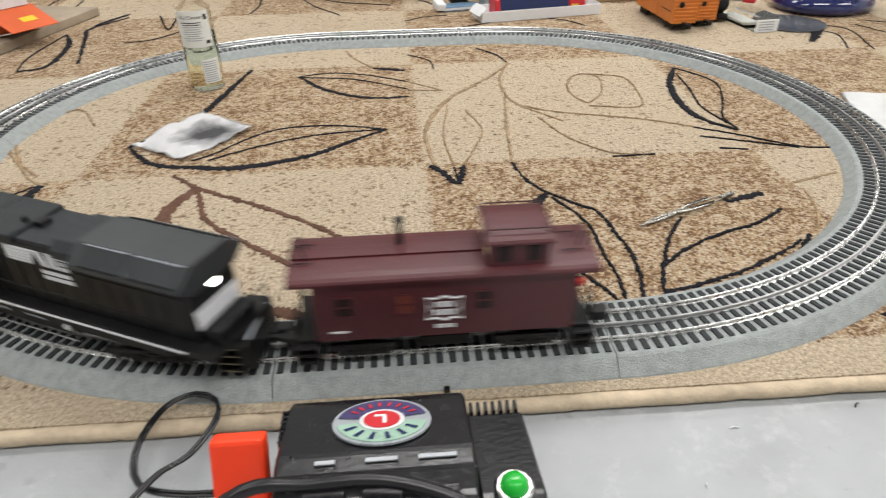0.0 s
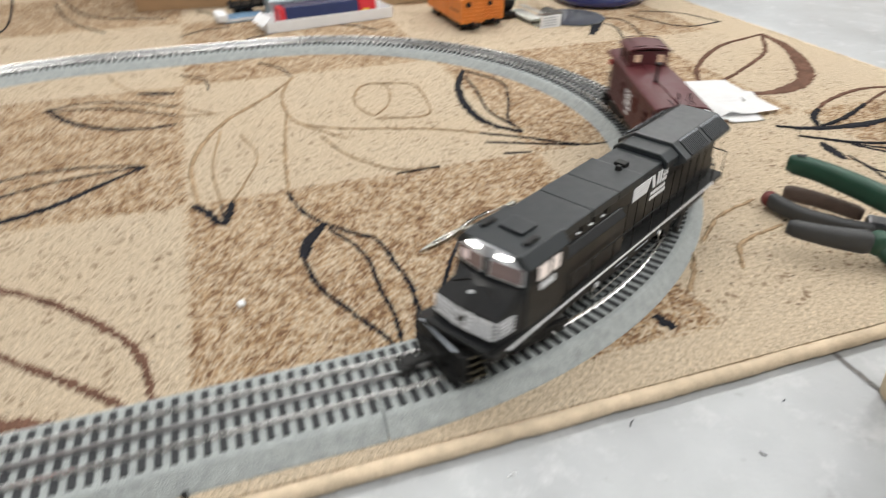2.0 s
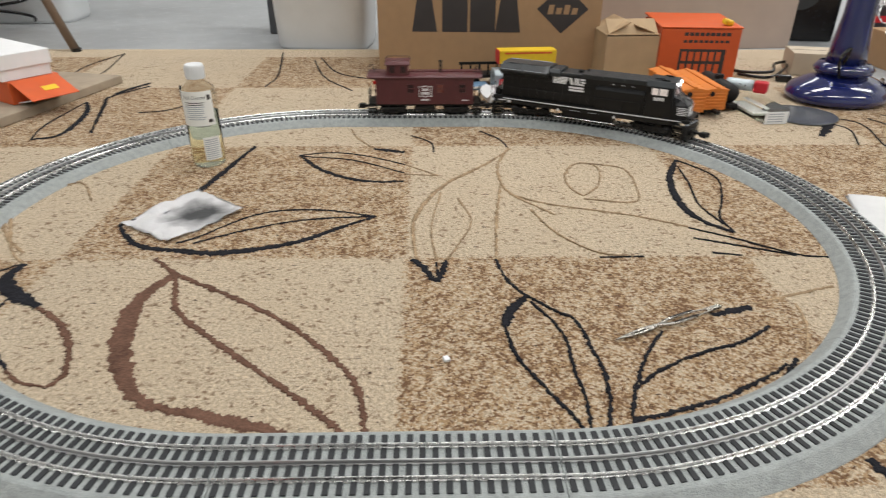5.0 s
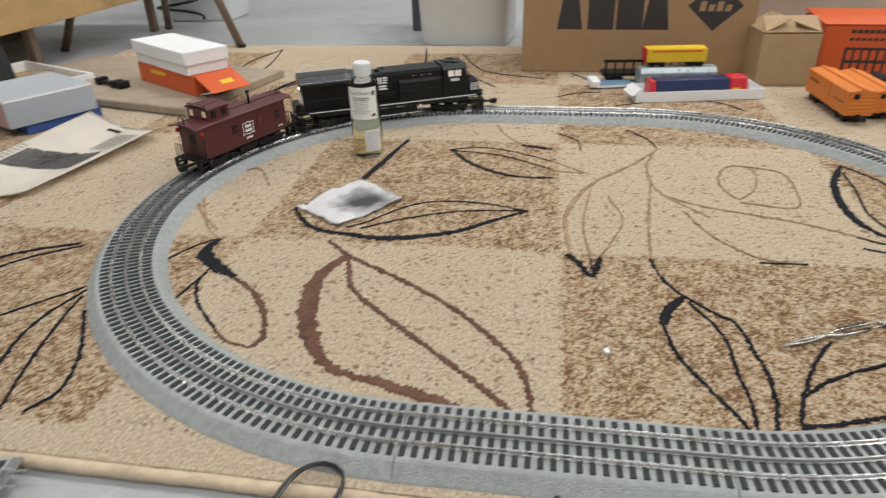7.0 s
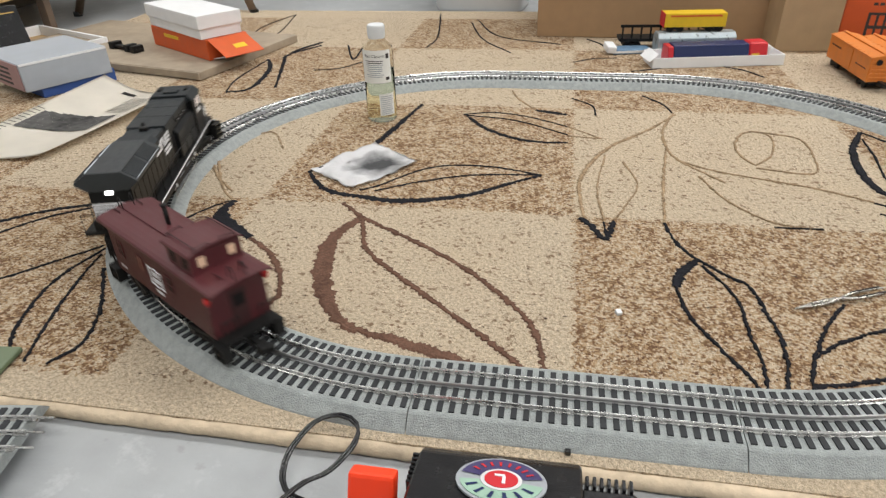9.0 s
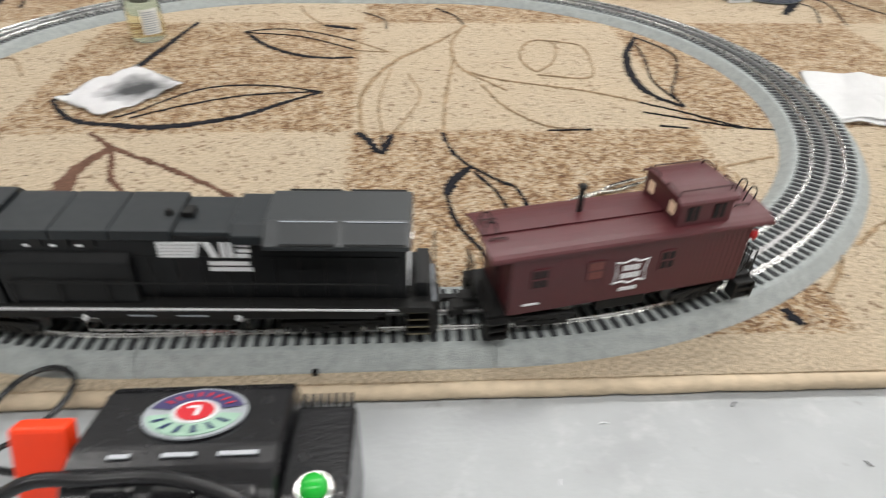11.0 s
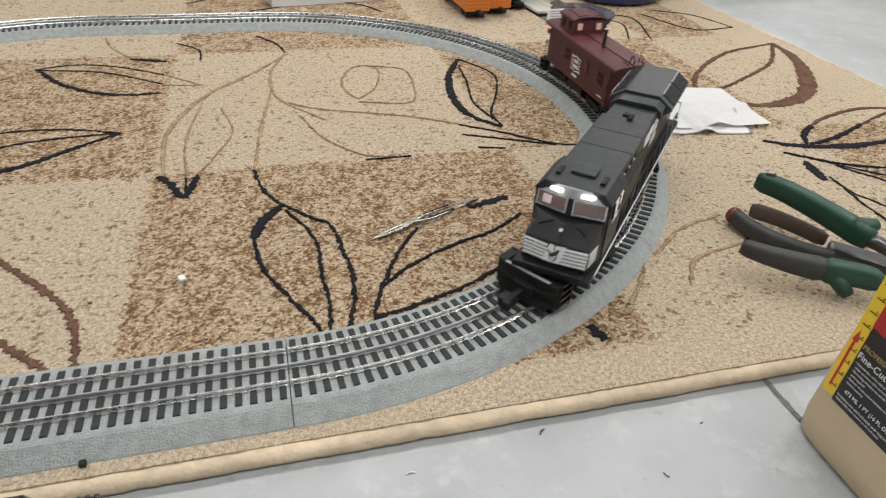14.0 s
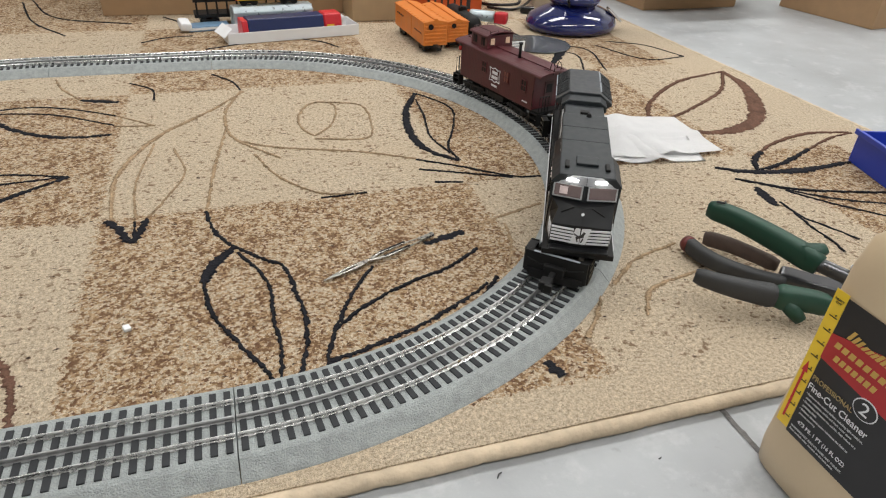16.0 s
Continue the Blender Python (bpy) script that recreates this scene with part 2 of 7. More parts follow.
COBALT = mat("cobalt_gloss", (0.008, 0.014, 0.10), 0.08, 0, 0.1, 30, coat=1.0)
BLUE_PLASTIC = mat("blue_plastic", (0.02, 0.05, 0.40), 0.35, 0, 0.08, 40)
ORANGE_LEVER = mat("orange_lever_plastic", (0.92, 0.055, 0.012), 0.4, 0, 0.05, 60)
WALL_PAINT = mat("hall_wall_paint", (0.55, 0.55, 0.54), 0.8, 0, 0.08, 3, 0.1, 60)
CEILING_PAINT = mat("hall_ceiling_paint", (0.65, 0.65, 0.65), 0.8, 0, 0.08, 3, 0.1, 60)

# ---- mesh helpers ----


def obj(name, bm, material, smooth=False):
    me = bpy.data.meshes.new(name)
    bmesh.ops.recalc_face_normals(bm, faces=bm.faces)
    for f in bm.faces:
        f.smooth = smooth
    bm.to_mesh(me)
    bm.free()
    for m in material if isinstance(material, (list, tuple)) else [material]:
        me.materials.append(m)
    return new(name, me)


def part(name, bm, material, parent, label="", smooth=False):
    """One mesh object under a thing or a part."""
    ob = obj(name, bm, material, smooth)
    ob.parent = parent
    return tagged(ob, label)


def thing(name, label, category, m=None, group="", kind=""):
    ob = new(name)
    ob.empty_display_size = 0.05
    if m is not None:
        ob.matrix_world = m
    return tagged(ob, label, category, group, kind)


def box(x0, x1, y0, y1, z0, z1, r=0.0, bm=None, m=None, taper=None):
    """A box with edges rounded by r; taper: how much smaller (x, y) each side of the top is."""
    b = bmesh.new()
    bmesh.ops.create_cube(b, size=1)
    for v in b.verts:
        tx, ty = taper if taper and v.co.z > 0 else (0, 0)
        v.co = ((x0 + tx if v.co.x < 0 else x1 - tx), (y0 + ty if v.co.y < 0 else y1 - ty), (z0 if v.co.z < 0 else z1))
    if r:
        bmesh.ops.bevel(b, geom=b.edges[:], offset=r, segments=2, affect="EDGES", profile=0.6)
    return join(bm, b, m)


def join(bm, b, m=None):
    if m is not None:
        bmesh.ops.transform(b, matrix=m, verts=b.verts)
    if bm is None:
        return b
    me = bpy.data.meshes.new("tmp")
    b.to_mesh(me)
    b.free()
    bm.from_mesh(me)
    bpy.data.meshes.remove(me)
    return bm


def cyl(r, z0, z1, n=24, bm=None, m=None, r2=None, bevel=0.0):
    b = bmesh.new()
    bmesh.ops.create_cone(b, cap_ends=True, segments=n, radius1=r, radius2=r if r2 is None else r2, depth=z1 - z0)
    bmesh.ops.translate(b, vec=(0, 0, (z0 + z1) / 2), verts=b.verts)
    if bevel:
        es = [e for e in b.edges if len(e.link_faces) == 2 and any(len(f.verts) > 4 for f in e.link_faces)]
        bmesh.ops.bevel(b, geom=es, offset=bevel, segments=2, affect="EDGES")
    return join(bm, b, m)


def prism(profile, x0, x1, bm=None, m=None, r=0.0):
    """A (y, z) outline drawn out along x."""
    b = bmesh.new()
    a = [b.verts.new((x0, y, z)) for y, z in profile]
    c = [b.verts.new((x1, y, z)) for y, z in profile]
    b.faces.new(a)
    b.faces.new(c[::-1])
    k = len(a)
    for i in range(k):
        b.faces.new((a[i], c[i], c[(i + 1) % k], a[(i + 1) % k]))
    bmesh.ops.recalc_face_normals(b, faces=b.faces)
    if r:
        bmesh.ops.bevel(b, geom=b.edges[:], offset=r, segments=1, affect="EDGES")
    return join(bm, b, m)


def lathe(profile, n=32, bm=None, m=None, sx=1.0, sy=1.0):
    """An (r, z) outline turned round z."""
    b = bmesh.new()
    rings = []
    for r, z in profile:
        rings.append([b.verts.new((sx * r * math.cos(2 * math.pi * i / n), sy * r * math.sin(2 * math.pi * i / n), z)) for i in range(n)])
    for u, v in zip(rings, rings[1:]):
        for i in range(n):
            b.faces.new((u[i], u[(i + 1) % n], v[(i + 1) % n], v[i]))
    b.faces.new(rings[0][::-1])
    b.faces.new(rings[-1])
    return join(bm, b, m)


def smooth_path(points, step):
    """Catmull-Rom through the points, at about that step."""
    P = [Vector((*p, 0)) if len(p) == 2 else Vector(p) for p in points]
    P = [P[0] * 2 - P[1], *P, P[-1] * 2 - P[-2]]
    out = []
    for a, b, c, d in zip(P, P[1:], P[2:], P[3:]):
        n = max(int((c - b).length / step), 1)
        for i in range(n):
            t = i / n
            out.append(0.5 * (2 * b + (c - a) * t + (2 * a - 5 * b + 4 * c - d) * t * t + (3 * b - a - 3 * c + d) * t ** 3))
    return out + [P[-2]]


def tube(points, r, n=8, bm=None, m=None, step=None, closed=False):
    pts = smooth_path(points, step) if step else [Vector(p) for p in points]
    b = bmesh.new()
    rings = []
    for i, p in enumerate(pts):
        d = (pts[min(i + 1, len(pts) - 1)] - pts[max(i - 1, 0)]).normalized()
        u = d.cross(Vector((0, 0, 1)))
        u = u.normalized() if u.length > 1e-3 else Vector((1, 0, 0))
        w = u.cross(d)
        rr = r(i / max(len(pts) - 1, 1)) if callable(r) else r
        rings.append([b.verts.new(p + rr * (u * math.cos(2 * math.pi * k / n) + w * math.sin(2 * math.pi * k / n))) for k in range(n)])
    for x, y in zip(rings, rings[1:]):
        for k in range(n):
            b.faces.new((x[k], x[(k + 1) % n], y[(k + 1) % n], y[k]))
    b.faces.new(rings[0][::-1])
    b.faces.new(rings[-1])
    return join(bm, b, m)


def lettering(name, words, size, m, material, parent, label="", depth=0.0002, align="CENTER"):
    """Words as a thin raised mesh, their middle at m, read along its x and up its y."""
    c = bpy.data.curves.new("words", "FONT")
    c.body, c.size, c.align_x, c.align_y, c.extrude = words, size, align, "CENTER", depth
    c.resolution_u = 3
    tmp = new("words", c)
    me = bpy.data.meshes.new_from_object(tmp.evaluated_get(bpy.context.evaluated_depsgraph_get()))
    bpy.data.objects.remove(tmp)
    me.transform(m)
    me.materials.clear()
    me.materials.append(material)
    ob = new(name, me)
    ob.parent = parent
    return tagged(ob, label)


# ---- the hall ----
FLOOR_Z = -0.012
tagged(obj("floor", box(-4.5, 5.5, -3.5, 6.5, FLOOR_Z - 0.1, FLOOR_Z), CONCRETE), "smooth grey concrete hall floor with stains", "floor", kind="structure")
for name, b in (("wall_north", (-4.6, 5.6, 6.5, 6.6)), ("wall_south", (-4.6, 5.6, -3.6, -3.5)), ("wall_west", (-4.6, -4.5, -3.5, 6.5)), ("wall_east", (5.5, 5.6, -3.5, 6.5))):
    tagged(obj(name, box(*b, FLOOR_Z - 0.1, 3.6), WALL_PAINT), "plain pale grey painted hall wall", "wall", kind="structure")
tagged(obj("ceiling", box(-4.6, 5.6, -3.6, 6.6, 3.6, 3.7), CEILING_PAINT), "plain pale hall ceiling", "ceiling", kind="structure")

# ---- the rug ----
X0, X1, Y0, Y1 = -1.34, 1.125, -0.018, 1.655
rug = thing("rug", "tan patterned pile rug with black and brown leaf outlines", "rug")
b = box(X0, X1, Y0, Y1, FLOOR_Z + 0.001, 0.0)
for v in b.verts:
    if v.co.y < 0.5:
        v.co.y = -0.001 if v.co.x < 0 else -0.018  # the near edge runs a little askew
part("field", b, RUG, rug, "tan pile with plain and brown-flecked blocks")


def binding(name, a, c):
    """A rolled cloth edge with sewn creases."""
    a, c = Vector(a), Vector(c)
    n = int((c - a).length / 0.004)
    pts = [a.lerp(c, i / n) + Vector((noise.noise((i * 0.07, a.x, 1)) * 0.0013, noise.noise((i * 0.07, a.y, 5)) * 0.0013, 0)) for i in range(n + 1)]
    crease = [random.random() for _ in range(n + 1)]
    part(name, tube(pts, lambda t: 0.0062 - (0.0006 if crease[int(t * n)] > 0.86 else 0) + 0.0003 * noise.noise((t * 90, 2, a.x)), 10), BINDING, rug, "rolled tan cloth binding", True)


binding("binding", (X0, -0.0055, -0.0055), (X1, -0.0225, -0.0055))
binding("binding", (X1 + 0.004, -0.006, -0.0045), (X1 + 0.004, Y1, -0.0045))
binding("binding", (X0, Y1 + 0.004, -0.0045), (X1, Y1 + 0.004, -0.0045))
binding("binding", (X0 - 0.004, Y0, -0.0045), (X0 - 0.004, Y1, -0.0045))
stroke_count = 0


def stroke(yarn, w0, w1, *points):
    """One woven line of the pattern: w0 wide at its ends, w1 at its middle, with ragged edges."""
    global stroke_count
    stroke_count += 1
    pts = smooth_path(points, 0.0013)
    if len(pts) < 3:
        pts = [pts[0], (pts[0] + pts[-1]) / 2, pts[-1]]
    b = bmesh.new()
    rows = []
    sway = random.uniform(0, 50)
    ja = jc = 0.0
    for i, p in enumerate(pts):
        d = (pts[min(i + 1, len(pts) - 1)] - pts[max(i - 1, 0)])
        d = d.normalized() if d.length > 0 else Vector((1, 0, 0))
        u = Vector((-d.y, d.x, 0))
        t = i / (len(pts) - 1)
        w = (w0 + (w1 - w0) * math.sin(math.pi * t)) * (0.30 if yarn == B else 0.26 if w1 < 0.0075 else 0.34 if yarn == D else 0.41) + 0.0004
        jag = min(0.75 * w, 0.0021)
        h = 0.0012 + 0.00002 * (stroke_count % 40)
        ja = 0.45 * ja + random.uniform(-jag, jag) * 0.85
        jc = 0.45 * jc + random.uniform(-jag, jag) * 0.85
        q = 0.0011 * noise.noise((i * 0.10, sway, 0)) + 0.0007 * noise.noise((i * 0.35, sway, 4))
        thin = 1 + 0.30 * noise.noise((i * 0.12, sway, 8))
        a = max(w * thin + ja, 0.0003) - q
        c = max(w * thin + jc, 0.0003) + q
        rows.append([b.verts.new((p.x - u.x * a, p.y - u.y * a, 0.0002)), b.verts.new((p.x - u.x * a * 0.6, p.y - u.y * a * 0.6, h)),
                     b.verts.new((p.x + u.x * c * 0.6, p.y + u.y * c * 0.6, h)), b.verts.new((p.x + u.x * c, p.y + u.y * c, 0.0002))])
    for r, s in zip(rows, rows[1:]):
        for k in range(3):
            b.faces.new((r[k], r[k + 1], s[k + 1], s[k]))
    part("pattern_line", b, yarn, rug)


stroke(K, .006, .013, (-0.281, 0.804), (-0.322, 0.591), (-0.354, 0.531), (-0.391, 0.486))
stroke(K, .005, .014, (-0.391, 0.486), (-0.345, 0.428), (-0.291, 0.413), (-0.230, 0.406), (-0.147, 0.432), (-0.085, 0.480), (-0.046, 0.510))
stroke(K, .004, .005, (-0.046, 0.510), (-0.131, 0.532), (-0.210, 0.519), (-0.273, 0.450), (-0.297, 0.432))
stroke(K, .004, .005, (-0.046, 0.510), (-0.142, 0.499), (-0.215, 0.469), (-0.275, 0.431))
stroke(K, .005, .010, (-0.193, 0.757), (-0.152, 0.695), (-0.101, 0.652), (-0.054, 0.637), (-0.010, 0.638))
stroke(K, .004, .004, (-0.193, 0.757), (-0.142, 0.770), (-0.081, 0.754), (-0.011, 0.711))
stroke(K, .003, .004, (-0.188, 0.752), (-0.099, 0.732), (-0.010, 0.673))
stroke(B, .003, .003, (-0.011, 0.711), (0.045, 0.660))
stroke(B, .003, .003, (-0.010, 0.668), (0.045, 0.660))
stroke(K, .007, .012, (-0.068, 0.790), (-0.012, 0.771))
stroke(B, .004, .005, (-0.119, 0.900), (-0.104, 0.853), (-0.068, 0.790))
stroke(K, .003, .004, (-0.003, 0.862), (0.033, 0.822), (0.038, 0.769))
stroke(K, .004, .005, (0.127, 0.889), (0.159, 0.842), (0.171, 0.793))
stroke(B, .005, .006, (0.171, 0.793), (0.145, 0.706), (0.142, 0.633), (0.157, 0.579), (0.207, 0.510))
stroke(B, .005, .009, (0.174, 0.787), (0.121, 0.707), (0.062, 0.636), (0.025, 0.562), (0.007, 0.478), (0.013, 0.385))
stroke(K, .008, .010, (0.008, 0.385), (0.023, 0.364), (0.037, 0.336), (0.050, 0.381))
stroke(K, .004, .004, (0.037, 0.377), (0.039, 0.337))
stroke(B, .003, .003, (0.047, 0.592), (0.032, 0.478), (0.037, 0.384))
stroke(B, .003, .003, (0.072, 0.571), (0.087, 0.494), (0.068, 0.428), (0.050, 0.384))
stroke(B, .004, .005, (0.142, 0.633), (0.124, 0.511), (0.111, 0.383))
stroke(K, .005, .006, (0.111, 0.383), (0.119, 0.336), (0.137, 0.300))
stroke(B, .004, .004, (0.261, 0.576), (0.247, 0.608), (0.247, 0.653), (0.266, 0.702), (0.292, 0.714), (0.309, 0.688), (0.292, 0.618), (0.261, 0.576))
stroke(B, .004, .004, (0.292, 0.714), (0.350, 0.687), (0.349, 0.605), (0.330, 0.554), (0.259, 0.566))
stroke(B, .004, .004, (0.157, 0.579), (0.206, 0.547), (0.316, 0.507), (0.381, 0.471))
stroke(B, .004, .004, (0.174, 0.529), (0.197, 0.458), (0.237, 0.403), (0.282, 0.388))
stroke(K, .003, .003, (0.240, 0.387), (0.296, 0.389))
stroke(K, .007, .014, (0.451, 0.727), (0.415, 0.648), (0.398, 0.562), (0.405, 0.496), (0.437, 0.453))
stroke(K, .004, .004, (0.451, 0.727), (0.472, 0.695), (0.489, 0.646), (0.472, 0.581), (0.438, 0.504), (0.437, 0.453))
stroke(K, .004, .004, (0.444, 0.696), (0.437, 0.625), (0.423, 0.542), (0.433, 0.478))
stroke(K, .004, .004, (0.380, 0.468), (0.427, 0.438), (0.489, 0.392), (0.526, 0.384))
stroke(K, .004, .004, (0.376, 0.438), (0.431, 0.414), (0.488, 0.389))
stroke(K, .003, .003, (0.385, 0.398), (0.420, 0.390))
stroke(K, .009, .013, (0.138, 0.300), (0.117, 0.272), (0.107, 0.241))
stroke(K, .005, .006, (0.107, 0.241), (0.113, 0.193), (0.134, 0.144), (0.152, 0.107), (0.160, 0.081))
stroke(K, .005, .006, (0.138, 0.300), (0.163, 0.271), (0.183, 0.250), (0.189, 0.202), (0.192, 0.159), (0.185, 0.114), (0.174, 0.081))
stroke(K, .004, .005, (0.141, 0.288), (0.164, 0.230), (0.165, 0.167), (0.167, 0.129), (0.163, 0.081))
stroke(K, .005, .006, (0.267, 0.230), (0.241, 0.193), (0.216, 0.144), (0.203, 0.107), (0.204, 0.095))
stroke(K, .006, .007, (0.204, 0.095), (0.256, 0.102), (0.301, 0.118), (0.347, 0.143), (0.383, 0.183))
stroke(K, .005, .006, (0.216, 0.144), (0.251, 0.171), (0.303, 0.197), (0.341, 0.210), (0.382, 0.237))
stroke(K, .008, .012, (0.330, 0.259), (0.379, 0.275))
stroke(B, .005, .006, (0.384, 0.280), (0.493, 0.316))
stroke(B, .003, .004, (0.432, 0.280), (0.422, 0.238), (0.399, 0.192))
stroke(D, .014, .032, (-0.270, 0.357), (-0.290, 0.304), (-0.285, 0.243), (-0.269, 0.195), (-0.238, 0.144), (-0.207, 0.123))
stroke(D, .010, .020, (-0.210, 0.125), (-0.166, 0.114), (-0.112, 0.097), (-0.070, 0.082))
stroke(D, .008, .009, (-0.307, 0.392), (-0.264, 0.350), (-0.191, 0.303), (-0.124, 0.253), (-0.075, 0.203), (-0.043, 0.160), (-0.030, 0.121), (-0.025, 0.084))
stroke(D, .008, .009, (-0.267, 0.348), (-0.248, 0.286), (-0.222, 0.253), (-0.167, 0.204), (-0.100, 0.144), (-0.064, 0.111), (-0.040, 0.084))
stroke(K, .010, .024, (-0.461, 0.380), (-0.463, 0.344), (-0.433, 0.312), (-0.394, 0.285))
stroke(D, .006, .010, (-0.394, 0.285), (-0.356, 0.254), (-0.327, 0.214), (-0.311, 0.169), (-0.319, 0.153))
stroke(D, .005, .007, (-0.319, 0.153), (-0.348, 0.161), (-0.368, 0.178))
stroke(K, .005, .006, (-0.436, 0.306), (-0.434, 0.266), (-0.411, 0.224), (-0.368, 0.178))
stroke(K, .004, .005, (-0.504, 0.319), (-0.488, 0.351), (-0.467, 0.378))
stroke(K, .004, .005, (-0.444, 0.229), (-0.437, 0.282))
stroke(B, .006, .006, (-0.570, 0.527), (-0.523, 0.455), (-0.475, 0.407))
stroke(K, .006, .008, (-0.760, 0.277), (-0.708, 0.319), (-0.647, 0.349))
stroke(K, .004, .006, (-0.735, 0.247), (-0.694, 0.302), (-0.638, 0.344))
stroke(K, .004, .005, (-0.651, 0.151), (-0.608, 0.199), (-0.568, 0.244))
stroke(K, .005, .006, (-0.533, 0.036), (-0.562, 0.094), (-0.577, 0.167), (-0.563, 0.238))
stroke(K, .004, .005, (-0.511, 0.035), (-0.532, 0.099), (-0.550, 0.170), (-0.559, 0.225))
stroke(K, .005, .006, (-0.536, 0.196), (-0.491, 0.124), (-0.473, 0.070), (-0.487, 0.035))
stroke(B, .004, .005, (-0.597, 0.600), (-0.505, 0.431), (-0.464, 0.381))
stroke(B, .004, .004, (-0.548, 0.605), (-0.510, 0.635), (-0.462, 0.565))
stroke(K, .004, .005, (-0.700, 0.844), (-0.718, 0.936), (-0.713, 1.095))
stroke(K, .006, .014, (-0.700, 0.844), (-0.660, 0.875), (-0.675, 1.010), (-0.713, 1.095))
stroke(K, .005, .008, (-0.607, 0.880), (-0.665, 1.071), (-0.680, 1.138), (-0.629, 1.233))
stroke(K, .004, .005, (-0.863, 1.317), (-0.871, 1.451), (-0.837, 1.601))
stroke(K, .004, .005, (-0.863, 1.317), (-0.798, 1.353), (-0.837, 1.601))
stroke(K, .005, .006, (-0.561, 1.239), (-0.508, 1.110), (-0.518, 1.242))
stroke(K, .004, .006, (-0.390, 1.621), (-0.349, 1.342), (-0.356, 1.225))
stroke(K, .004, .005, (-0.271, 1.549), (-0.189, 1.351), (-0.031, 1.274))
stroke(K, .004, .005, (-0.283, 1.512), (-0.228, 1.319), (-0.146, 1.187))
stroke(D, .008, .010, (0.793, 0.545), (0.845, 0.616), (0.962, 0.703), (1.094, 0.743))
stroke(D, .012, .040, (1.094, 0.743), (1.072, 0.649), (0.997, 0.530), (0.932, 0.480), (0.858, 0.467), (0.806, 0.494))
stroke(D, .007, .009, (1.094, 0.743), (1.012, 0.644), (0.907, 0.576), (0.835, 0.537))
stroke(K, .005, .016, (0.776, 0.355), (0.798, 0.341), (0.831, 0.329), (0.896, 0.321), (0.995, 0.328))
stroke(K, .006, .009, (0.832, 0.333), (0.850, 0.362), (0.881, 0.387))
stroke(D, .005, .009, (0.881, 0.387), (0.935, 0.414), (1.013, 0.432), (1.083, 0.422))
stroke(K, .005, .008, (0.834, 0.333), (0.892, 0.348), (0.963, 0.380))
stroke(D, .004, .007, (0.963, 0.380), (1.035, 0.409), (1.086, 0.419))
stroke(K, .005, .007, (0.780, 0.318), (0.802, 0.301), (0.836, 0.276), (0.891, 0.255), (0.956, 0.237))
stroke(K, .005, .007, (0.802, 0.301), (0.842, 0.263), (0.886, 0.232), (0.929, 0.213))
stroke(K, .004, .006, (0.824, 0.274), (0.857, 0.231), (0.899, 0.187))
stroke(K, .008, .018, (0.792, 0.291), (0.786, 0.263), (0.782, 0.241))
stroke(K, .004, .005, (0.793, 0.249), (0.792, 0.210), (0.803, 0.186), (0.818, 0.150))
stroke(K, .004, .005, (0.793, 0.239), (0.784, 0.184), (0.783, 0.158), (0.778, 0.132))
stroke(K, .010, .024, (0.874, 1.005), (0.819, 0.916), (0.772, 0.852))
stroke(K, .004, .005, (0.832, 0.935), (0.849, 0.890), (0.813, 0.800))
stroke(K, .004, .005, (0.853, 0.976), (0.893, 0.925), (0.858, 0.792))
stroke(K, .004, .005, (0.971, 0.990), (1.044, 0.946), (1.080, 0.852))
stroke(K, .004, .005, (0.929, 0.964), (0.982, 0.848), (1.080, 0.852))
stroke(K, .010, .012, (0.378, 0.056), (0.383, 0.036))
stroke(B, .006, .006, (0.426, 0.074), (0.461, 0.115), (0.474, 0.145))
stroke(B, .005, .006, (0.496, 0.088), (0.527, 0.126), (0.590, 0.141))
stroke(B, .005, .006, (0.491, 0.141), (0.538, 0.176), (0.600, 0.195))
stroke(K, .006, .007, (0.203, 0.103), (0.235, 0.110), (0.269, 0.121), (0.306, 0.137), (0.343, 0.157), (0.370, 0.175))
stroke(K, .008, .014, (-0.681, 1.159), (-0.663, 1.211), (-0.637, 1.266))
stroke(K, .004, .005, (-0.571, 1.014), (-0.517, 1.033), (-0.475, 1.094))
stroke(K, .004, .005, (-0.002, 1.115), (0.040, 1.146), (0.095, 1.158))
stroke(K, .004, .004, (0.118, 1.051), (0.164, 1.071), (0.209, 1.095))
stroke(K, .005, .006, (0.313, 1.101), (0.349, 1.073), (0.377, 1.026))
stroke(K, .005, .006, (0.031, 1.331), (0.058, 1.292), (0.083, 1.233))


# ---- the track: eight curves of 45 degrees and two straights ----
R, YC, HALF, XC = 0.4590, 0.046, 0.1305, -0.0025
ARC = math.pi * R
LAP = 2 * ARC + 4 * HALF


def rail_point(s):
    """The middle of the track at s metres from the middle of the near straight, counter-clockwise: x, y and heading."""
    s = (s + HALF) % LAP
    if s < 2 * HALF:
        return XC - HALF + s, YC, 0.0
    s -= 2 * HALF
    if s < ARC:
        a = s / R
        # the first curves lie a little wide of the true circle
        r = R + 0.0050 * math.sin(math.pi * min(s / (0.62 * ARC), 1.0)) ** 2
        return XC + HALF + r * math.sin(a), YC + R - r * math.cos(a), a
    s -= ARC
    if s < 2 * HALF:
        return XC + HALF - s, YC + 2 * R, math.pi
    a = (s - 2 * HALF) / R
    return XC - HALF - R * math.sin(a), YC + R + R * math.cos(a), math.pi + a


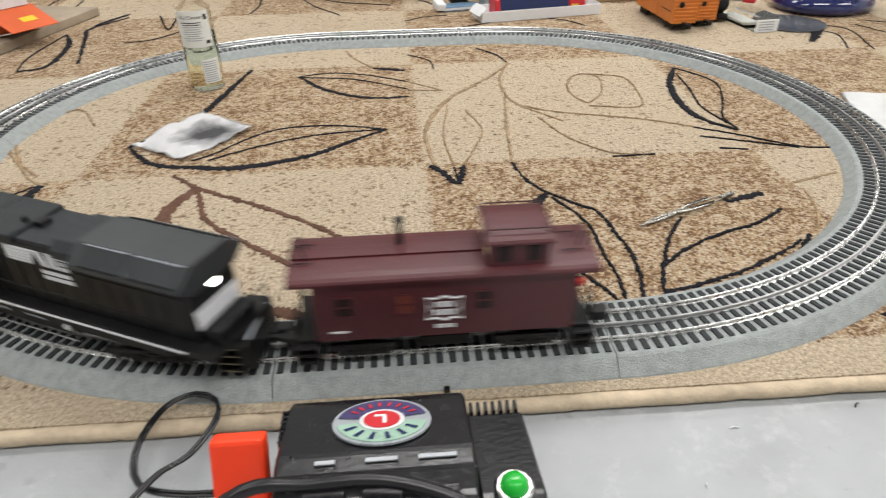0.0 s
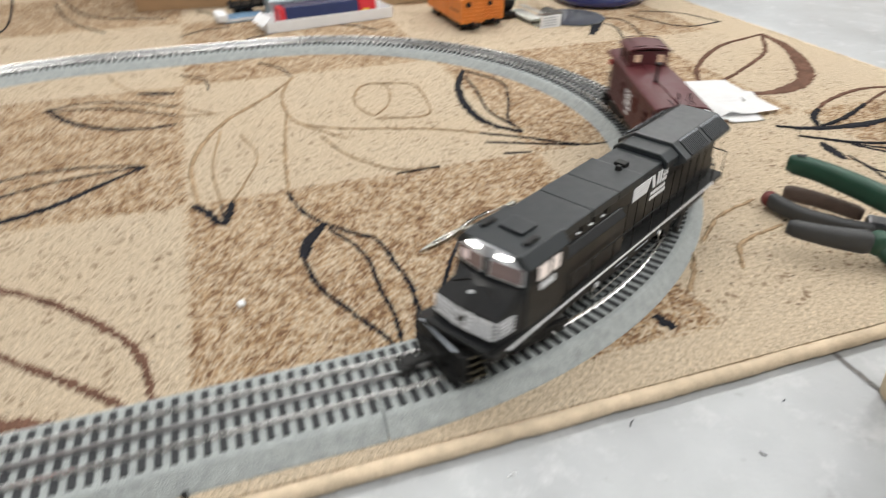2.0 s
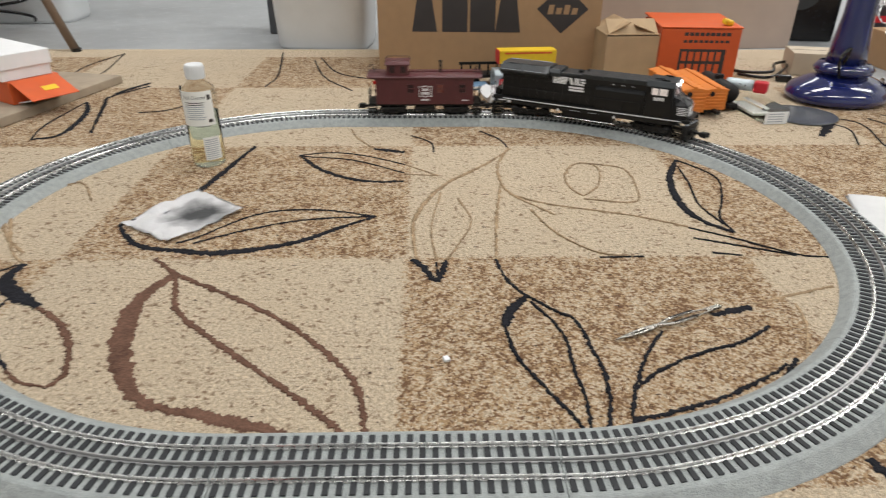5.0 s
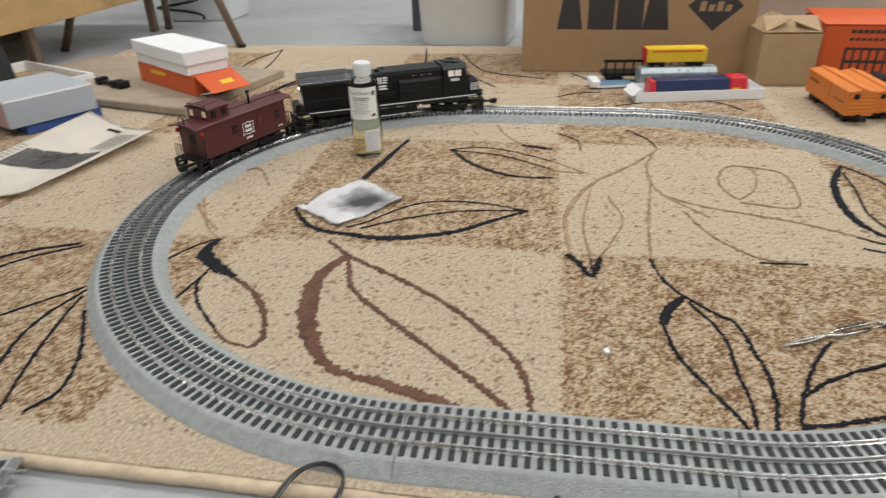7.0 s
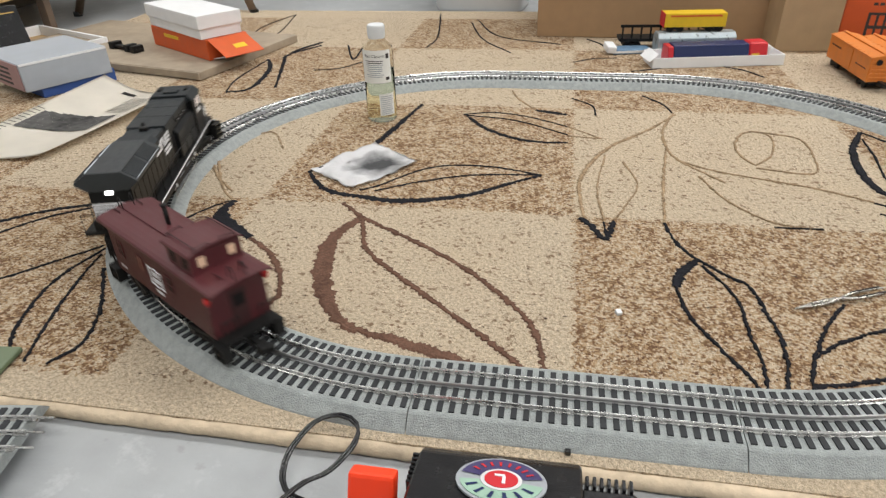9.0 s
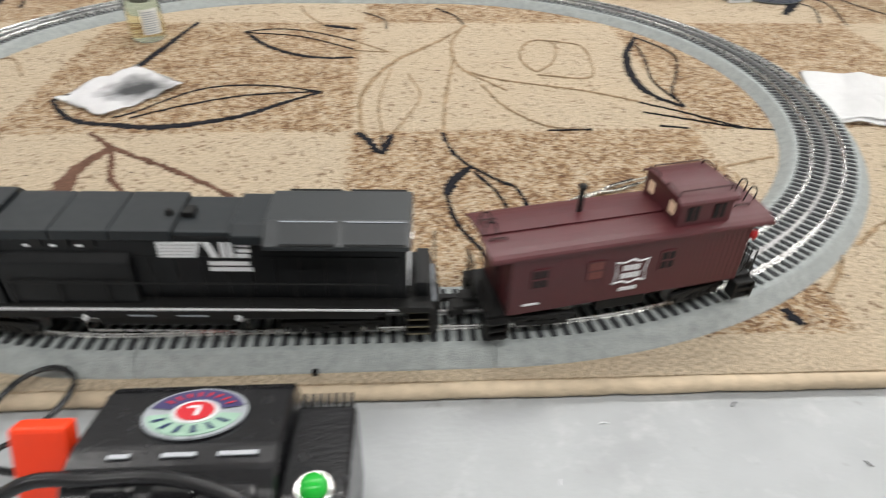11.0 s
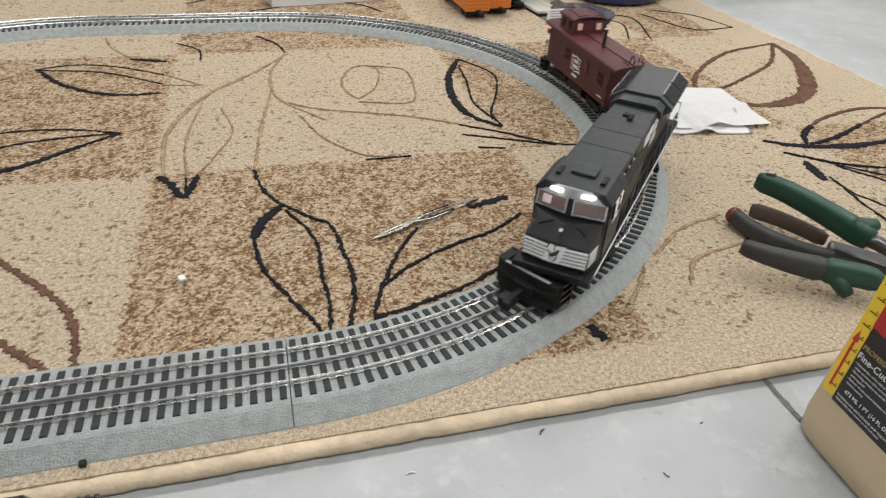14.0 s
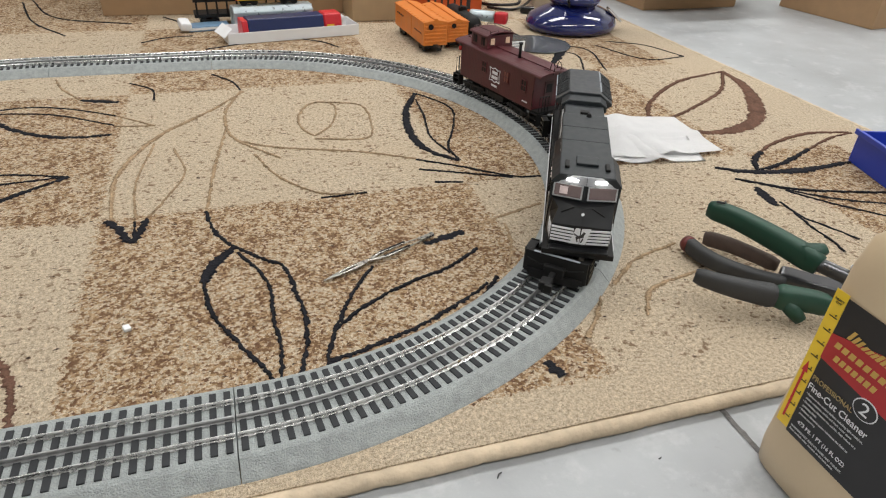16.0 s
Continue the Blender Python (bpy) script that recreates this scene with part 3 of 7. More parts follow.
def sweep(profile, s0, s1, n, z=0.0):
    """An (offset to the left, z) outline carried along the track."""
    b = bmesh.new()
    rings = []
    for i in range(n + 1):
        x, y, a = rail_point(s0 + (s1 - s0) * i / n) if i < n else end_point(s0, s1)
        rings.append([b.verts.new((x - o * math.sin(a), y + o * math.cos(a), z + h)) for o, h in profile])
    k = len(profile)
    for u, v in zip(rings, rings[1:]):
        for j in range(k):
            b.faces.new((u[j], u[(j + 1) % k], v[(j + 1) % k], v[j]))
    b.faces.new(rings[0][::-1])
    b.faces.new(rings[-1])
    return b


def end_point(s0, s1):
    x, y, a = rail_point(s1 - 1e-6)
    return x, y, a


BED = ((-0.0462, 0.0), (-0.0455, 0.0012), (-0.0348, 0.0116), (-0.0325, 0.0124), (0.0325, 0.0124), (0.0348, 0.0116), (0.0455, 0.0012), (0.0462, 0.0))
RAIL = ((-0.0021, 0.0124), (-0.0021, 0.0135), (-0.0007, 0.0139), (-0.0012, 0.0163), (-0.0006, 0.0172), (0.0006, 0.0172), (0.0012, 0.0163), (0.0007, 0.0139), (0.0021, 0.0135), (0.0021, 0.0124))
tie_mesh = None


def track_section(s0, s1, label):
    global tie_mesh
    sec = thing("track_section", label, "toy track", None, "oval of toy train track")
    curved = (s1 - s0) > 0.3
    n = 20 if curved else 2
    gap = 0.0004
    part("roadbed", sweep(BED, s0 + gap, s1 - gap, n), BALLAST, sec, "grey moulded roadbed with a pebbled shoulder")
    for o, m, word in ((-0.0165, STEEL, "outer steel rail"), (0.0, DARK_STEEL, "dark middle rail"), (0.0165, STEEL, "inner steel rail")):
        part("rail", sweep([(o + a, h) for a, h in RAIL], s0 + gap * 2, s1 - gap * 2, n * 2), m, sec, word, False)
    count = 37 if curved else 26
    for i in range(count):
        x, y, a = rail_point(s0 + (s1 - s0) * (i + 0.5) / count)
        if tie_mesh is None:
            t = obj("tie", box(-0.0024, 0.0024, -0.0295, 0.0295, 0.0120, 0.0137, 0.0003), TIE)
            tie_mesh = t.data
        else:
            t = new("tie", tie_mesh)
        t.matrix_basis = pose(x, y, 0, 0, 0, math.degrees(a))
        t.parent = sec


track_section(-HALF, HALF, "grey straight toy track section with a wire terminal")
for i in range(4):
    track_section(HALF + ARC * i / 4, HALF + ARC * (i + 1) / 4, "grey curved toy track section lying on the rug")
track_section(HALF + ARC, 3 * HALF + ARC, "grey straight toy track section on the far side")
for i in range(4):
    track_section(3 * HALF + ARC * (1 + i / 4), 3 * HALF + ARC * (1 + (i + 1) / 4), "grey curved toy track section lying on the rug")
RAIL_TOP = 0.0172

# ---- the train ----


def wheel(parent, x, y, r):
    side = 1 if y > 0 else -1
    b = lathe(((0.0015, -0.003), (r, -0.003), (r, -0.0015), (r * 0.92, -0.0012), (r * 0.9, 0.002), (r * 0.35, 0.0025), (r * 0.3, 0.004), (0.001, 0.004)), 20, None, pose(x, y, r - 0.0003, -90 * side))
    part("wheel", b, WHEEL, parent, "", True)


def truck(parent, x, axles, pitch, r, half):
    """A swivelling truck: bolster, sideframes with journals and springs, wheels."""
    b = box(-0.008, 0.008, -half + 0.004, half - 0.004, 0.006, 0.018, 0.001)
    ends = pitch * (axles - 1) / 2
    for side in (-1, 1):
        y = side * half
        box(-ends - 0.010, ends + 0.010, y - 0.002, y + 0.002, 0.0105, 0.0155, 0.0008, b)
        box(-ends * 0.75, ends * 0.75, y - 0.0018, y + 0.0018, 0.005, 0.0085, 0.0008, b)
        for k in range(axles):
            wx = -ends + pitch * k
            box(wx - 0.0045, wx + 0.0045, y - 0.003, y + 0.003, 0.0065, 0.0135, 0.001, b)
            if k + 1 < axles:
                for q in (0.36, 0.5, 0.64):
                    cyl(0.0018, 0.006, 0.012, 8, b, pose(wx + pitch * q, y + side * 0.0012, 0))
    t = part("truck", b, SOOT, parent, "black truck with moulded sideframes")
    t.matrix_basis = pose(x, 0, 0)
    for k in range(axles):
        for side in (-1, 1):
            wheel(t, -ends + pitch * k, side * 0.0165, r)
    return t


def coupler(parent, x, way, z=0.013):
    b = box(0, 0.020, -0.0025, 0.0025, -0.002, 0.002, 0.0006)
    box(0.017, 0.029, -0.0065, 0.0045, -0.0045, 0.0045, 0.0015, b)
    box(0.026, 0.031, -0.0005, 0.0065, -0.004, 0.004, 0.001, b)
    bmesh.ops.transform(b, matrix=pose(x, 0, z, 0, 0, 0 if way > 0 else 180), verts=b.verts)
    part("coupler", b, SOOT, parent, "black knuckle coupler")


def pilot(parent, x, end):
    """The end of the frame that swings with its truck: plate, plow, steps and coupler."""
    b = box(x * end - 0.0025, x * end + 0.0025, -0.030, 0.030, 0.005, 0.0285, 0.0008)
    prism(((-0.023, 0.0015), (0.023, 0.0015), (0.027, 0.010), (-0.027, 0.010)), x * end + end * 0.003 - 0.0025, x * end + end * 0.003 + 0.0025, b)
    box(*sorted((0.030 * end, x * end)), -0.009, 0.009, 0.0095, 0.0165, 0.001, b)
    box(*sorted((x * end, (x + 0.008) * end)), -0.010, 0.010, 0.0085, 0.0195, 0.0015, b)
    part("pilot", b, SOOT, parent, "black pilot plate with a plow edge")
    part("pilot_edge", box(x * end + end * 0.0022 - 0.0012, x * end + end * 0.0022 + 0.0012, -0.022, 0.022, 0.0285, 0.0293, 0.0003), GREY_CARD, parent, "pale line along the pilot's top edge")
    sx = (x - 0.010) * end
    for side in (-1, 1):
        for z in (0.0055, 0.0125, 0.0195, 0.0265):
            part("step", box(sx - 0.0078, sx + 0.0078, side * 0.0275 - 0.0040, side * 0.0275 + 0.0040, z, z + 0.0012, 0.0003), SOOT, parent)
            part("step_edge", box(sx - 0.0072, sx + 0.0072, side * 0.0318 - 0.0003, side * 0.0318 + 0.0003, z + 0.0002, z + 0.0010), STEP_EDGE, parent, "pale painted step edge")
        for dx in (-0.0088, 0.0088):
            part("step_side", box(sx + dx - 0.0008, sx + dx + 0.0008, side * 0.0275 - 0.0042, side * 0.0275 + 0.0042, 0.0045, 0.0285, 0.0003), SOOT, parent)
        part("uncoupling_lever", tube([(x * end + end * 0.004, side * 0.004, 0.020), (x * end + end * 0.006, side * 0.014, 0.0185), (x * end + end * 0.005, side * 0.027, 0.022)], 0.0006, 6), SOOT, parent)
    coupler(parent, (x + 0.004) * end, end)


def stretch(car, k=1.02, w=1.0, levels=((0.0, 0.0), (0.11, 0.11))):
    """Brings a car from its layout sizes to its true length, width and heights (pairs of layout and true level)."""
    done = set()
    lo, hi = [a for a, _ in levels], [c for _, c in levels]
    for o in car.children_recursive:
        if o.data.name not in done:
            done.add(o.data.name)
            for v in o.data.vertices:
                v.co = (v.co.x * k, v.co.y * w, float(np.interp(v.co.z, lo, hi)))


CUPOLA_ON = mat("warm_cupola_pane", (0.35, 0.22, 0.15), 0.3, 0, 0.1, 100, glow=(1.0, 0.72, 0.5, 0.25))


# pale grey stands in for the headlights' light on the dark brow
LAMPLIT_BROW = mat("lamplit_brow_grey", (0.34, 0.35, 0.37), 0.35, 0.1, 0.1, 100)


def engine():
    e = thing("locomotive", "black toy diesel locomotive with white stripes and lit headlights", "toy locomotive")
    # sill, walkway and pilots
    part("walkway", box(-0.188, 0.180, -0.0315, 0.0315, 0.0275, 0.0325, 0.0008), SOOT, e)
    for side in (-1, 1):
        part("sill_stripe", box(-0.165, 0.165, side * 0.0319 - 0.0004, side * 0.0319 + 0.0004, 0.0296, 0.0310), WHITE_INK, e, "thin white stripe along the sill")
        part("side_sill", box(-0.150, 0.150, side * 0.029 - 0.0018, side * 0.029 + 0.0018, 0.0215, 0.0276, 0.0006), SOOT, e)
    part("fuel_tank", prism(((-0.027, 0.024), (-0.027, 0.012), (-0.020, 0.006), (0.020, 0.006), (0.027, 0.012), (0.027, 0.024)), -0.050, 0.045, None, None, 0.001), SOOT, e)
    part("end_box", box(-0.187, -0.177, -0.020, 0.020, 0.0325, 0.044, 0.001), LOCO_BLACK, e)
    part("anti_climber", box(0.174, 0.183, -0.026, 0.026, 0.0328, 0.0355, 0.001), LOCO_BLACK, e)
    b = tube(((-0.1905, -0.029, 0.033), (-0.1905, -0.029, 0.052), (-0.1905, -0.010, 0.052), (-0.1905, -0.010, 0.034)), 0.0007, 6)
    tube(((-0.1905, 0.029, 0.033), (-0.1905, 0.029, 0.052), (-0.1905, 0.010, 0.052), (-0.1905, 0.010, 0.034)), 0.0007, 6, b)
    part("end_handrail", b, SOOT, e)
    for side in (-1, 1):
        # small white stencils on the sill and at the tank's ends
        for x0, x1 in ((-0.034, -0.013), (0.002, 0.020)):
            part("stencil_bar", box(x0, x1, side * 0.0310 - 0.0003, side * 0.0310 + 0.0003, 0.0236, 0.0243), GREY_CARD, e, "small pale stencil bar")
        part("tank_rail", tube(((-0.060, side * 0.0300, 0.0210), (-0.060, side * 0.0300, 0.0100), (0.052, side * 0.0300, 0.0100), (0.052, side * 0.0300, 0.0210)), 0.0007, 6), STEEL, e, "bright wire along the fuel tank")
        for x in (-0.055, 0.050):
            part("tank_cap", cyl(0.0022, 0, 0.0016, 12, None, pose(x, side * 0.0308, 0.0225, -90 * side)), WHITE_PLASTIC, e, "small white filler cap")
    # long hood: narrow lower walls, doors, roof
    part("hood", prism(((-0.0225, 0.0325), (0.0225, 0.0325), (0.0225, 0.080), (0.0195, 0.0855), (-0.0195, 0.0855), (-0.0225, 0.080)), -0.172, 0.098, None, None, 0.0006), LOCO_BLACK, e)
    part("equipment_cabinet", prism(((-0.0285, 0.0325), (0.0285, 0.0325), (0.0285, 0.064), (0.0235, 0.069), (-0.0235, 0.069), (-0.0285, 0.064)), 0.010, 0.098, None, None, 0.0006), LOCO_BLACK, e)
    for k, (a, c, top) in enumerate(((0.058, 0.097, 0.0890), (0.020, 0.0575, 0.0890), (-0.020, 0.0195, 0.0890), (-0.0575, -0.0205, 0.0858))):
        w = 0.0238 if k < 3 else 0.0215
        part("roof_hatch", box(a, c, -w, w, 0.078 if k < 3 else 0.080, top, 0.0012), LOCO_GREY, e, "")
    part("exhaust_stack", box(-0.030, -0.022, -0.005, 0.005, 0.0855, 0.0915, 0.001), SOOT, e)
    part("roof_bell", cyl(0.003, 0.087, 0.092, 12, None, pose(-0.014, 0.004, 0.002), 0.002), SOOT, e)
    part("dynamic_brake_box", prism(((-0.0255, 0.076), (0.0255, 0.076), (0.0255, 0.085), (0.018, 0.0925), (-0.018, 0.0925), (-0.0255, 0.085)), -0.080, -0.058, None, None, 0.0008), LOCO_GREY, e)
    # the housing's grey is raised to hold the ceiling lights' reflection on its slopes
    rad = part("radiator_housing", prism(((-0.0215, 0.070), (0.0215, 0.070), (0.0325, 0.0775), (0.0325, 0.0815), (0.0175, 0.0965), (-0.0175, 0.0965), (-0.0325, 0.0815), (-0.0325, 0.0775)), -0.1750, -0.080, None, None, 0.0005), mat("radiator_ceiling_sheen", (0.030, 0.034, 0.037), 0.38, 0, 0.12, 120), e, "flared radiator housing, its dark grey paled by painted ceiling sheen")
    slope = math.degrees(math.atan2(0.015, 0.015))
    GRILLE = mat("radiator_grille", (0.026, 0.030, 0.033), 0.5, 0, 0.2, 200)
    for side in (-1, 1):
        for a, c in ((-0.1715, -0.132), (-0.126, -0.090)):
            m = pose((a + c) / 2, side * 0.0252, 0.0892, -side * slope)
            part("radiator_screen", box((a - c) / 2, (c - a) / 2, -0.0085, 0.0085, -0.0006, 0.0008, 0.0004, None, m), GRILLE, rad, "dark grey radiator screen")
            for q in (-0.0092, 0.0092):
                part("screen_edge", box((a - c) / 2, (c - a) / 2, q - 0.0004, q + 0.0004, -0.0002, 0.0014, 0, None, m), GREY_CARD if q < 0 else SOOT, rad, "thin edge strip of the screen")
            b = bmesh.new()
            for k in range(14):
                x = (a - c) / 2 + (c - a) * (k + 0.5) / 14
                box(x - 0.0006, x + 0.0006, -0.0083, 0.0083, 0.0008, 0.0013, 0, b)
            bmesh.ops.transform(b, matrix=m, verts=b.verts)
            tagged(part("screen_slat", b, GRILLE, rad), kind="stuff")
        # hood doors
        for k in range(11):
            x = -0.166 + 0.0165 * k
            part("hood_door", box(x, x + 0.0148, side * 0.0227 - 0.0004, side * 0.0227 + 0.0004, 0.036, 0.066, 0), LOCO_BLACK, e)
        for k in range(3):
            x = 0.030 + 0.017 * k
            part("vent_window", box(x, x + 0.007, side * 0.0231 - 0.0004, side * 0.0231 + 0.0008, 0.073, 0.079, 0), SOOT, e)
            part("grab_iron", box(x + 0.0085, x + 0.0125, side * 0.0231 - 0.0004, side * 0.0231 + 0.001, 0.0735, 0.0742, 0), WHITE_INK, e)
        # emblem: slanting white stripes, a mane shape and two letters' masses, all as plain shapes
        y = side * 0.0229
        f = -side

        def mark(x0, x1, z0, z1, lean=0.0):
            b = bmesh.new()
            q = [(x0, z0), (x1, z0), (x1 + lean, z1), (x0 + lean, z1)]
            lo = [b.verts.new((f * u * 1.35 - 0.040, y - side * 0.0003, 0.066 + (v - 0.066) * 1.25)) for u, v in q]
            hi = [b.verts.new((f * u * 1.35 - 0.040, y + side * 0.0004, 0.066 + (v - 0.066) * 1.25)) for u, v in q]
            b.faces.new(lo)
            b.faces.new(hi)
            for i in range(4):
                b.faces.new((lo[i], lo[(i + 1) % 4], hi[(i + 1) % 4], hi[i]))
            part("emblem_bar", b, WHITE_INK, e, "white emblem bar")

        for k in range(5):
            z = 0.0655 + 0.0019 * k
            mark(-0.024, -0.002 - 0.0012 * (5 - k) * 0.6, z, z + 0.0014, 0.0012)
        mark(0.002, 0.0055, 0.0655, 0.0745, -0.003)
        mark(0.007, 0.0095, 0.0655, 0.0745, 0.0)
        mark(0.0105, 0.0130, 0.0655, 0.0745, 0.0)
        mark(0.0150, 0.0215, 0.0720, 0.0745, 0.0)
        mark(0.0150, 0.0215, 0.0688, 0.0708, 0.0)
        mark(0.0140, 0.0205, 0.0655, 0.0676, 0.0)
        mark(0.000, 0.020, 0.0608, 0.0632)
        mark(0.000, 0.021, 0.0572, 0.0596)
        # handrail along the walkway
        b = tube(((-0.160, side * 0.0305, 0.0505), (0.092, side * 0.0305, 0.0505)), 0.0006, 6)
        for k in range(9):
            x = -0.160 + 0.0315 * k
            tube(((x, side * 0.0308, 0.030), (x, side * 0.0305, 0.0505)), 0.0006, 6, b)
        part("handrail", b, SOOT, e, "black wire handrail")
    # cab and nose
    part("cab", prism(((-0.0305, 0.0325), (0.0305, 0.0325), (0.0305, 0.080), (0.0235, 0.0915), (-0.0235, 0.0915), (-0.0305, 0.080)), 0.099, 0.145, None, None, 0.0008), LOCO_BLACK, e)
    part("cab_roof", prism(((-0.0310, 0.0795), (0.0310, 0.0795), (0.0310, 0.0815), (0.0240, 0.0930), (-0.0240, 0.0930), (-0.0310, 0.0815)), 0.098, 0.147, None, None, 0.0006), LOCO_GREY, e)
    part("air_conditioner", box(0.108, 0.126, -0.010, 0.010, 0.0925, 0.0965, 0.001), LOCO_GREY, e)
    for y in (-0.018, 0.018):
        part("air_horn", box(0.120, 0.134, y - 0.002, y + 0.002, 0.0925, 0.0965, 0.0008), SOOT, e)
    # windscreen wall leans forward, meeting the nose at a slight point
    for side in (-1, 1):
        b = bmesh.new()
        q = [(0.151, 0, 0.064), (0.146, side * 0.0300, 0.064), (0.1445, side * 0.0300, 0.0815), (0.1445, side * 0.0235, 0.0915), (0.149, 0, 0.0915)]
        front = [b.verts.new(v) for v in q]
        back = [b.verts.new((0.140, v[1], v[2])) for v in q]
        b.faces.new(front)
        b.faces.new(back)
        for i in range(5):
            b.faces.new((front[i], front[(i + 1) % 5], back[(i + 1) % 5], back[i]))
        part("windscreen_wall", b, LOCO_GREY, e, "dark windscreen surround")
        b = bmesh.new()
        q = [(0.1512, side * 0.0002, 0.0815), (0.1462, side * 0.0298, 0.0800), (0.1450, side * 0.0300, 0.0818), (0.1450, side * 0.0236, 0.0922), (0.1496, side * 0.0002, 0.0922)]
        front = [b.verts.new(v) for v in q]
        back = [b.verts.new((v[0] - 0.004, v[1], v[2])) for v in q]
        b.faces.new(front)
        b.faces.new(back)
        for i in range(5):
            b.faces.new((front[i], front[(i + 1) % 5], back[(i + 1) % 5], back[i]))
        part("brow", b, LAMPLIT_BROW, e, "brow over the windscreen, painted pale grey as lit by the headlights")
        turn = math.degrees(math.atan2(0.005, 0.030)) * side
        part("windscreen", box(-0.0008, 0.0008, -0.0118, 0.0118, -0.0054, 0.0054, 0.0006, None, pose(0.1492, side * 0.0152, 0.0740, 0, -6, turn)), SCREEN_ON, e, "dimly lit windscreen pane")
        part("windscreen_frame", box(-0.0004, 0.0004, -0.0132, 0.0132, -0.0068, 0.0068, 0.0004, None, pose(0.1490, side * 0.0152, 0.0740, 0, -6, turn)), mat("pane_frame_silver", (0.50, 0.51, 0.52), 0.3, 0.5), e, "silver window frame")
        part("cab_glow", box(-0.0003, 0.0003, -0.0042, 0.0030, -0.0030, 0.0036, 0.0003, None, pose(0.1492, side * 0.0152 - 0.003, 0.0740, 0, -6, turn) @ pose(0.0009, 0, 0)), CAB_GLOW, e, "cab light behind the pane")
        part("headlight", box(-0.0016, 0.0016, -0.0052, 0.0052, -0.0017, 0.0017, 0.0012, None, pose(0.1490, side * 0.0125, 0.0868, 0, -8, turn)), LAMP_ON, e, "bright white lit headlight")
        part("side_window", box(0.109, 0.135, side * 0.0307 - 0.0006, side * 0.0307 + 0.0006, 0.067, 0.0775, 0.0005), WARM_ON, e, "lit cab side window")
        for x in (0.1075, 0.121, 0.1365):
            part("window_post", box(x - 0.0011, x + 0.0011, side * 0.031 - 0.0007, side * 0.031 + 0.0008, 0.066, 0.0785), SOOT, e)
        for k in range(4):
            part("number_bar", box(0.1135 + 0.0046 * k, 0.1168 + 0.0046 * k, side * 0.0307 - 0.0003, side * 0.0307 + 0.0004, 0.0585, 0.0635), WHITE_INK, e, "white bar for the engine number")
        for k in range(5):
            part("nose_side_bar", box(0.156, 0.172, -0.0004, 0.0004, 0.0389 + 0.0027 * k, 0.0401 + 0.0027 * k, 0, None, pose(0, side * (0.0278 + 0.0190), 0, 0, 0, -side * 6.9)), WHITE_INK, e, "white nose stripe")
    b = bmesh.new()
    plan = [(0.144, 0.0300), (0.152, 0.0288), (0.1735, 0.0262), (0.1770, 0.0)]
    full = [(x, -y) for x, y in plan] + [(x, y) for x, y in reversed(plan[:-1])]
    lo = [b.verts.new((x, y, 0.0325)) for x, y in full]
    mid = [b.verts.new((x - 0.0012, y * 0.985, 0.0535 + (0.0015 if abs(y) < 0.01 else 0))) for x, y in full]
    top = [b.verts.new(q) for q in ((0.144, -0.0295, 0.0665), (0.149, -0.0270, 0.0655), (0.1585, -0.0215, 0.0615), (0.1605, 0, 0.0630), (0.1585, 0.0215, 0.0615), (0.149, 0.0270, 0.0655), (0.144, 0.0295, 0.0665))]
    for u, v in ((lo, mid), (mid, top)):
        for i in range(7):
            b.faces.new((u[i], u[(i + 1) % 7], v[(i + 1) % 7], v[i]))
    b.faces.new(lo)
    b.faces.new(top)
    part("nose", b, LOCO_BLACK, e, "black wedge-shaped short nose")
    slant = math.degrees(math.atan2(0.0035, 0.0262))
    for k in range(5):
        z = 0.0395 + 0.0029 * k
        for side in (-1, 1):
            part("nose_bar", box(-0.0004, 0.0006, -0.0098, 0.0098, -0.00078, 0.00078, 0, None, pose(0.1752 - 0.0012 * (z - 0.0325) / 0.021, side * 0.0158, z, 0, 0, side * slant)), WHITE_INK, e, "white nose stripe")
    for side in (-1, 1):
        part("wiper", tube(((0.158, side * 0.008, 0.0635), (0.163, side * 0.019, 0.0600)), 0.0007, 6), SOOT, e)
    b = bmesh.new()
    q = [(-0.0085, 0.0385), (0.0055, 0.0385), (0.0085, 0.0528), (-0.0045, 0.0528)]
    lo = [b.verts.new((0.1740, y, z)) for y, z in q]
    hi = [b.verts.new((0.1764 - 0.0012 * (z - 0.0325) / 0.021 + 0.0006, y, z)) for y, z in q]
    b.faces.new(lo)
    b.faces.new(hi)
    for i in range(4):
        b.faces.new((lo[i], lo[(i + 1) % 4], hi[(i + 1) % 4], hi[i]))
    patch = part("nose_patch", b, WHITE_INK, e, "white slanted patch on the nose")
    b = bmesh.new()
    for (y, z, w, h, lean) in ((0, 0.0455, 0.006, 0.0026, 25), (0.0024, 0.0480, 0.0022, 0.0042, -30), (-0.0026, 0.0428, 0.0011, 0.0045, 20), (0.0020, 0.0422, 0.0011, 0.0045, -20), (-0.0040, 0.0468, 0.0036, 0.0011, -30)):
        box(-0.0004, 0.0004, -w / 2, w / 2, -h / 2, h / 2, 0, b, pose(0.1764, y, z, lean, -3))
    part("nose_emblem", b, INK, patch, "small dark emblem shape")
    for y in (-0.003, 0.003):
        part("nose_lamp", cyl(0.0014, 0, 0.002, 10, None, pose(0.1655, 0, 0.0585 + (0.0022 if y > 0 else -0.0012), 0, 60)), WHITE_PLASTIC, e)
    part("rear_headlight", box(-0.1750, -0.1722, -0.0042, 0.0042, 0.0665, 0.0700, 0.0010), LAMP_ON, e, "bright white lit rear headlight")
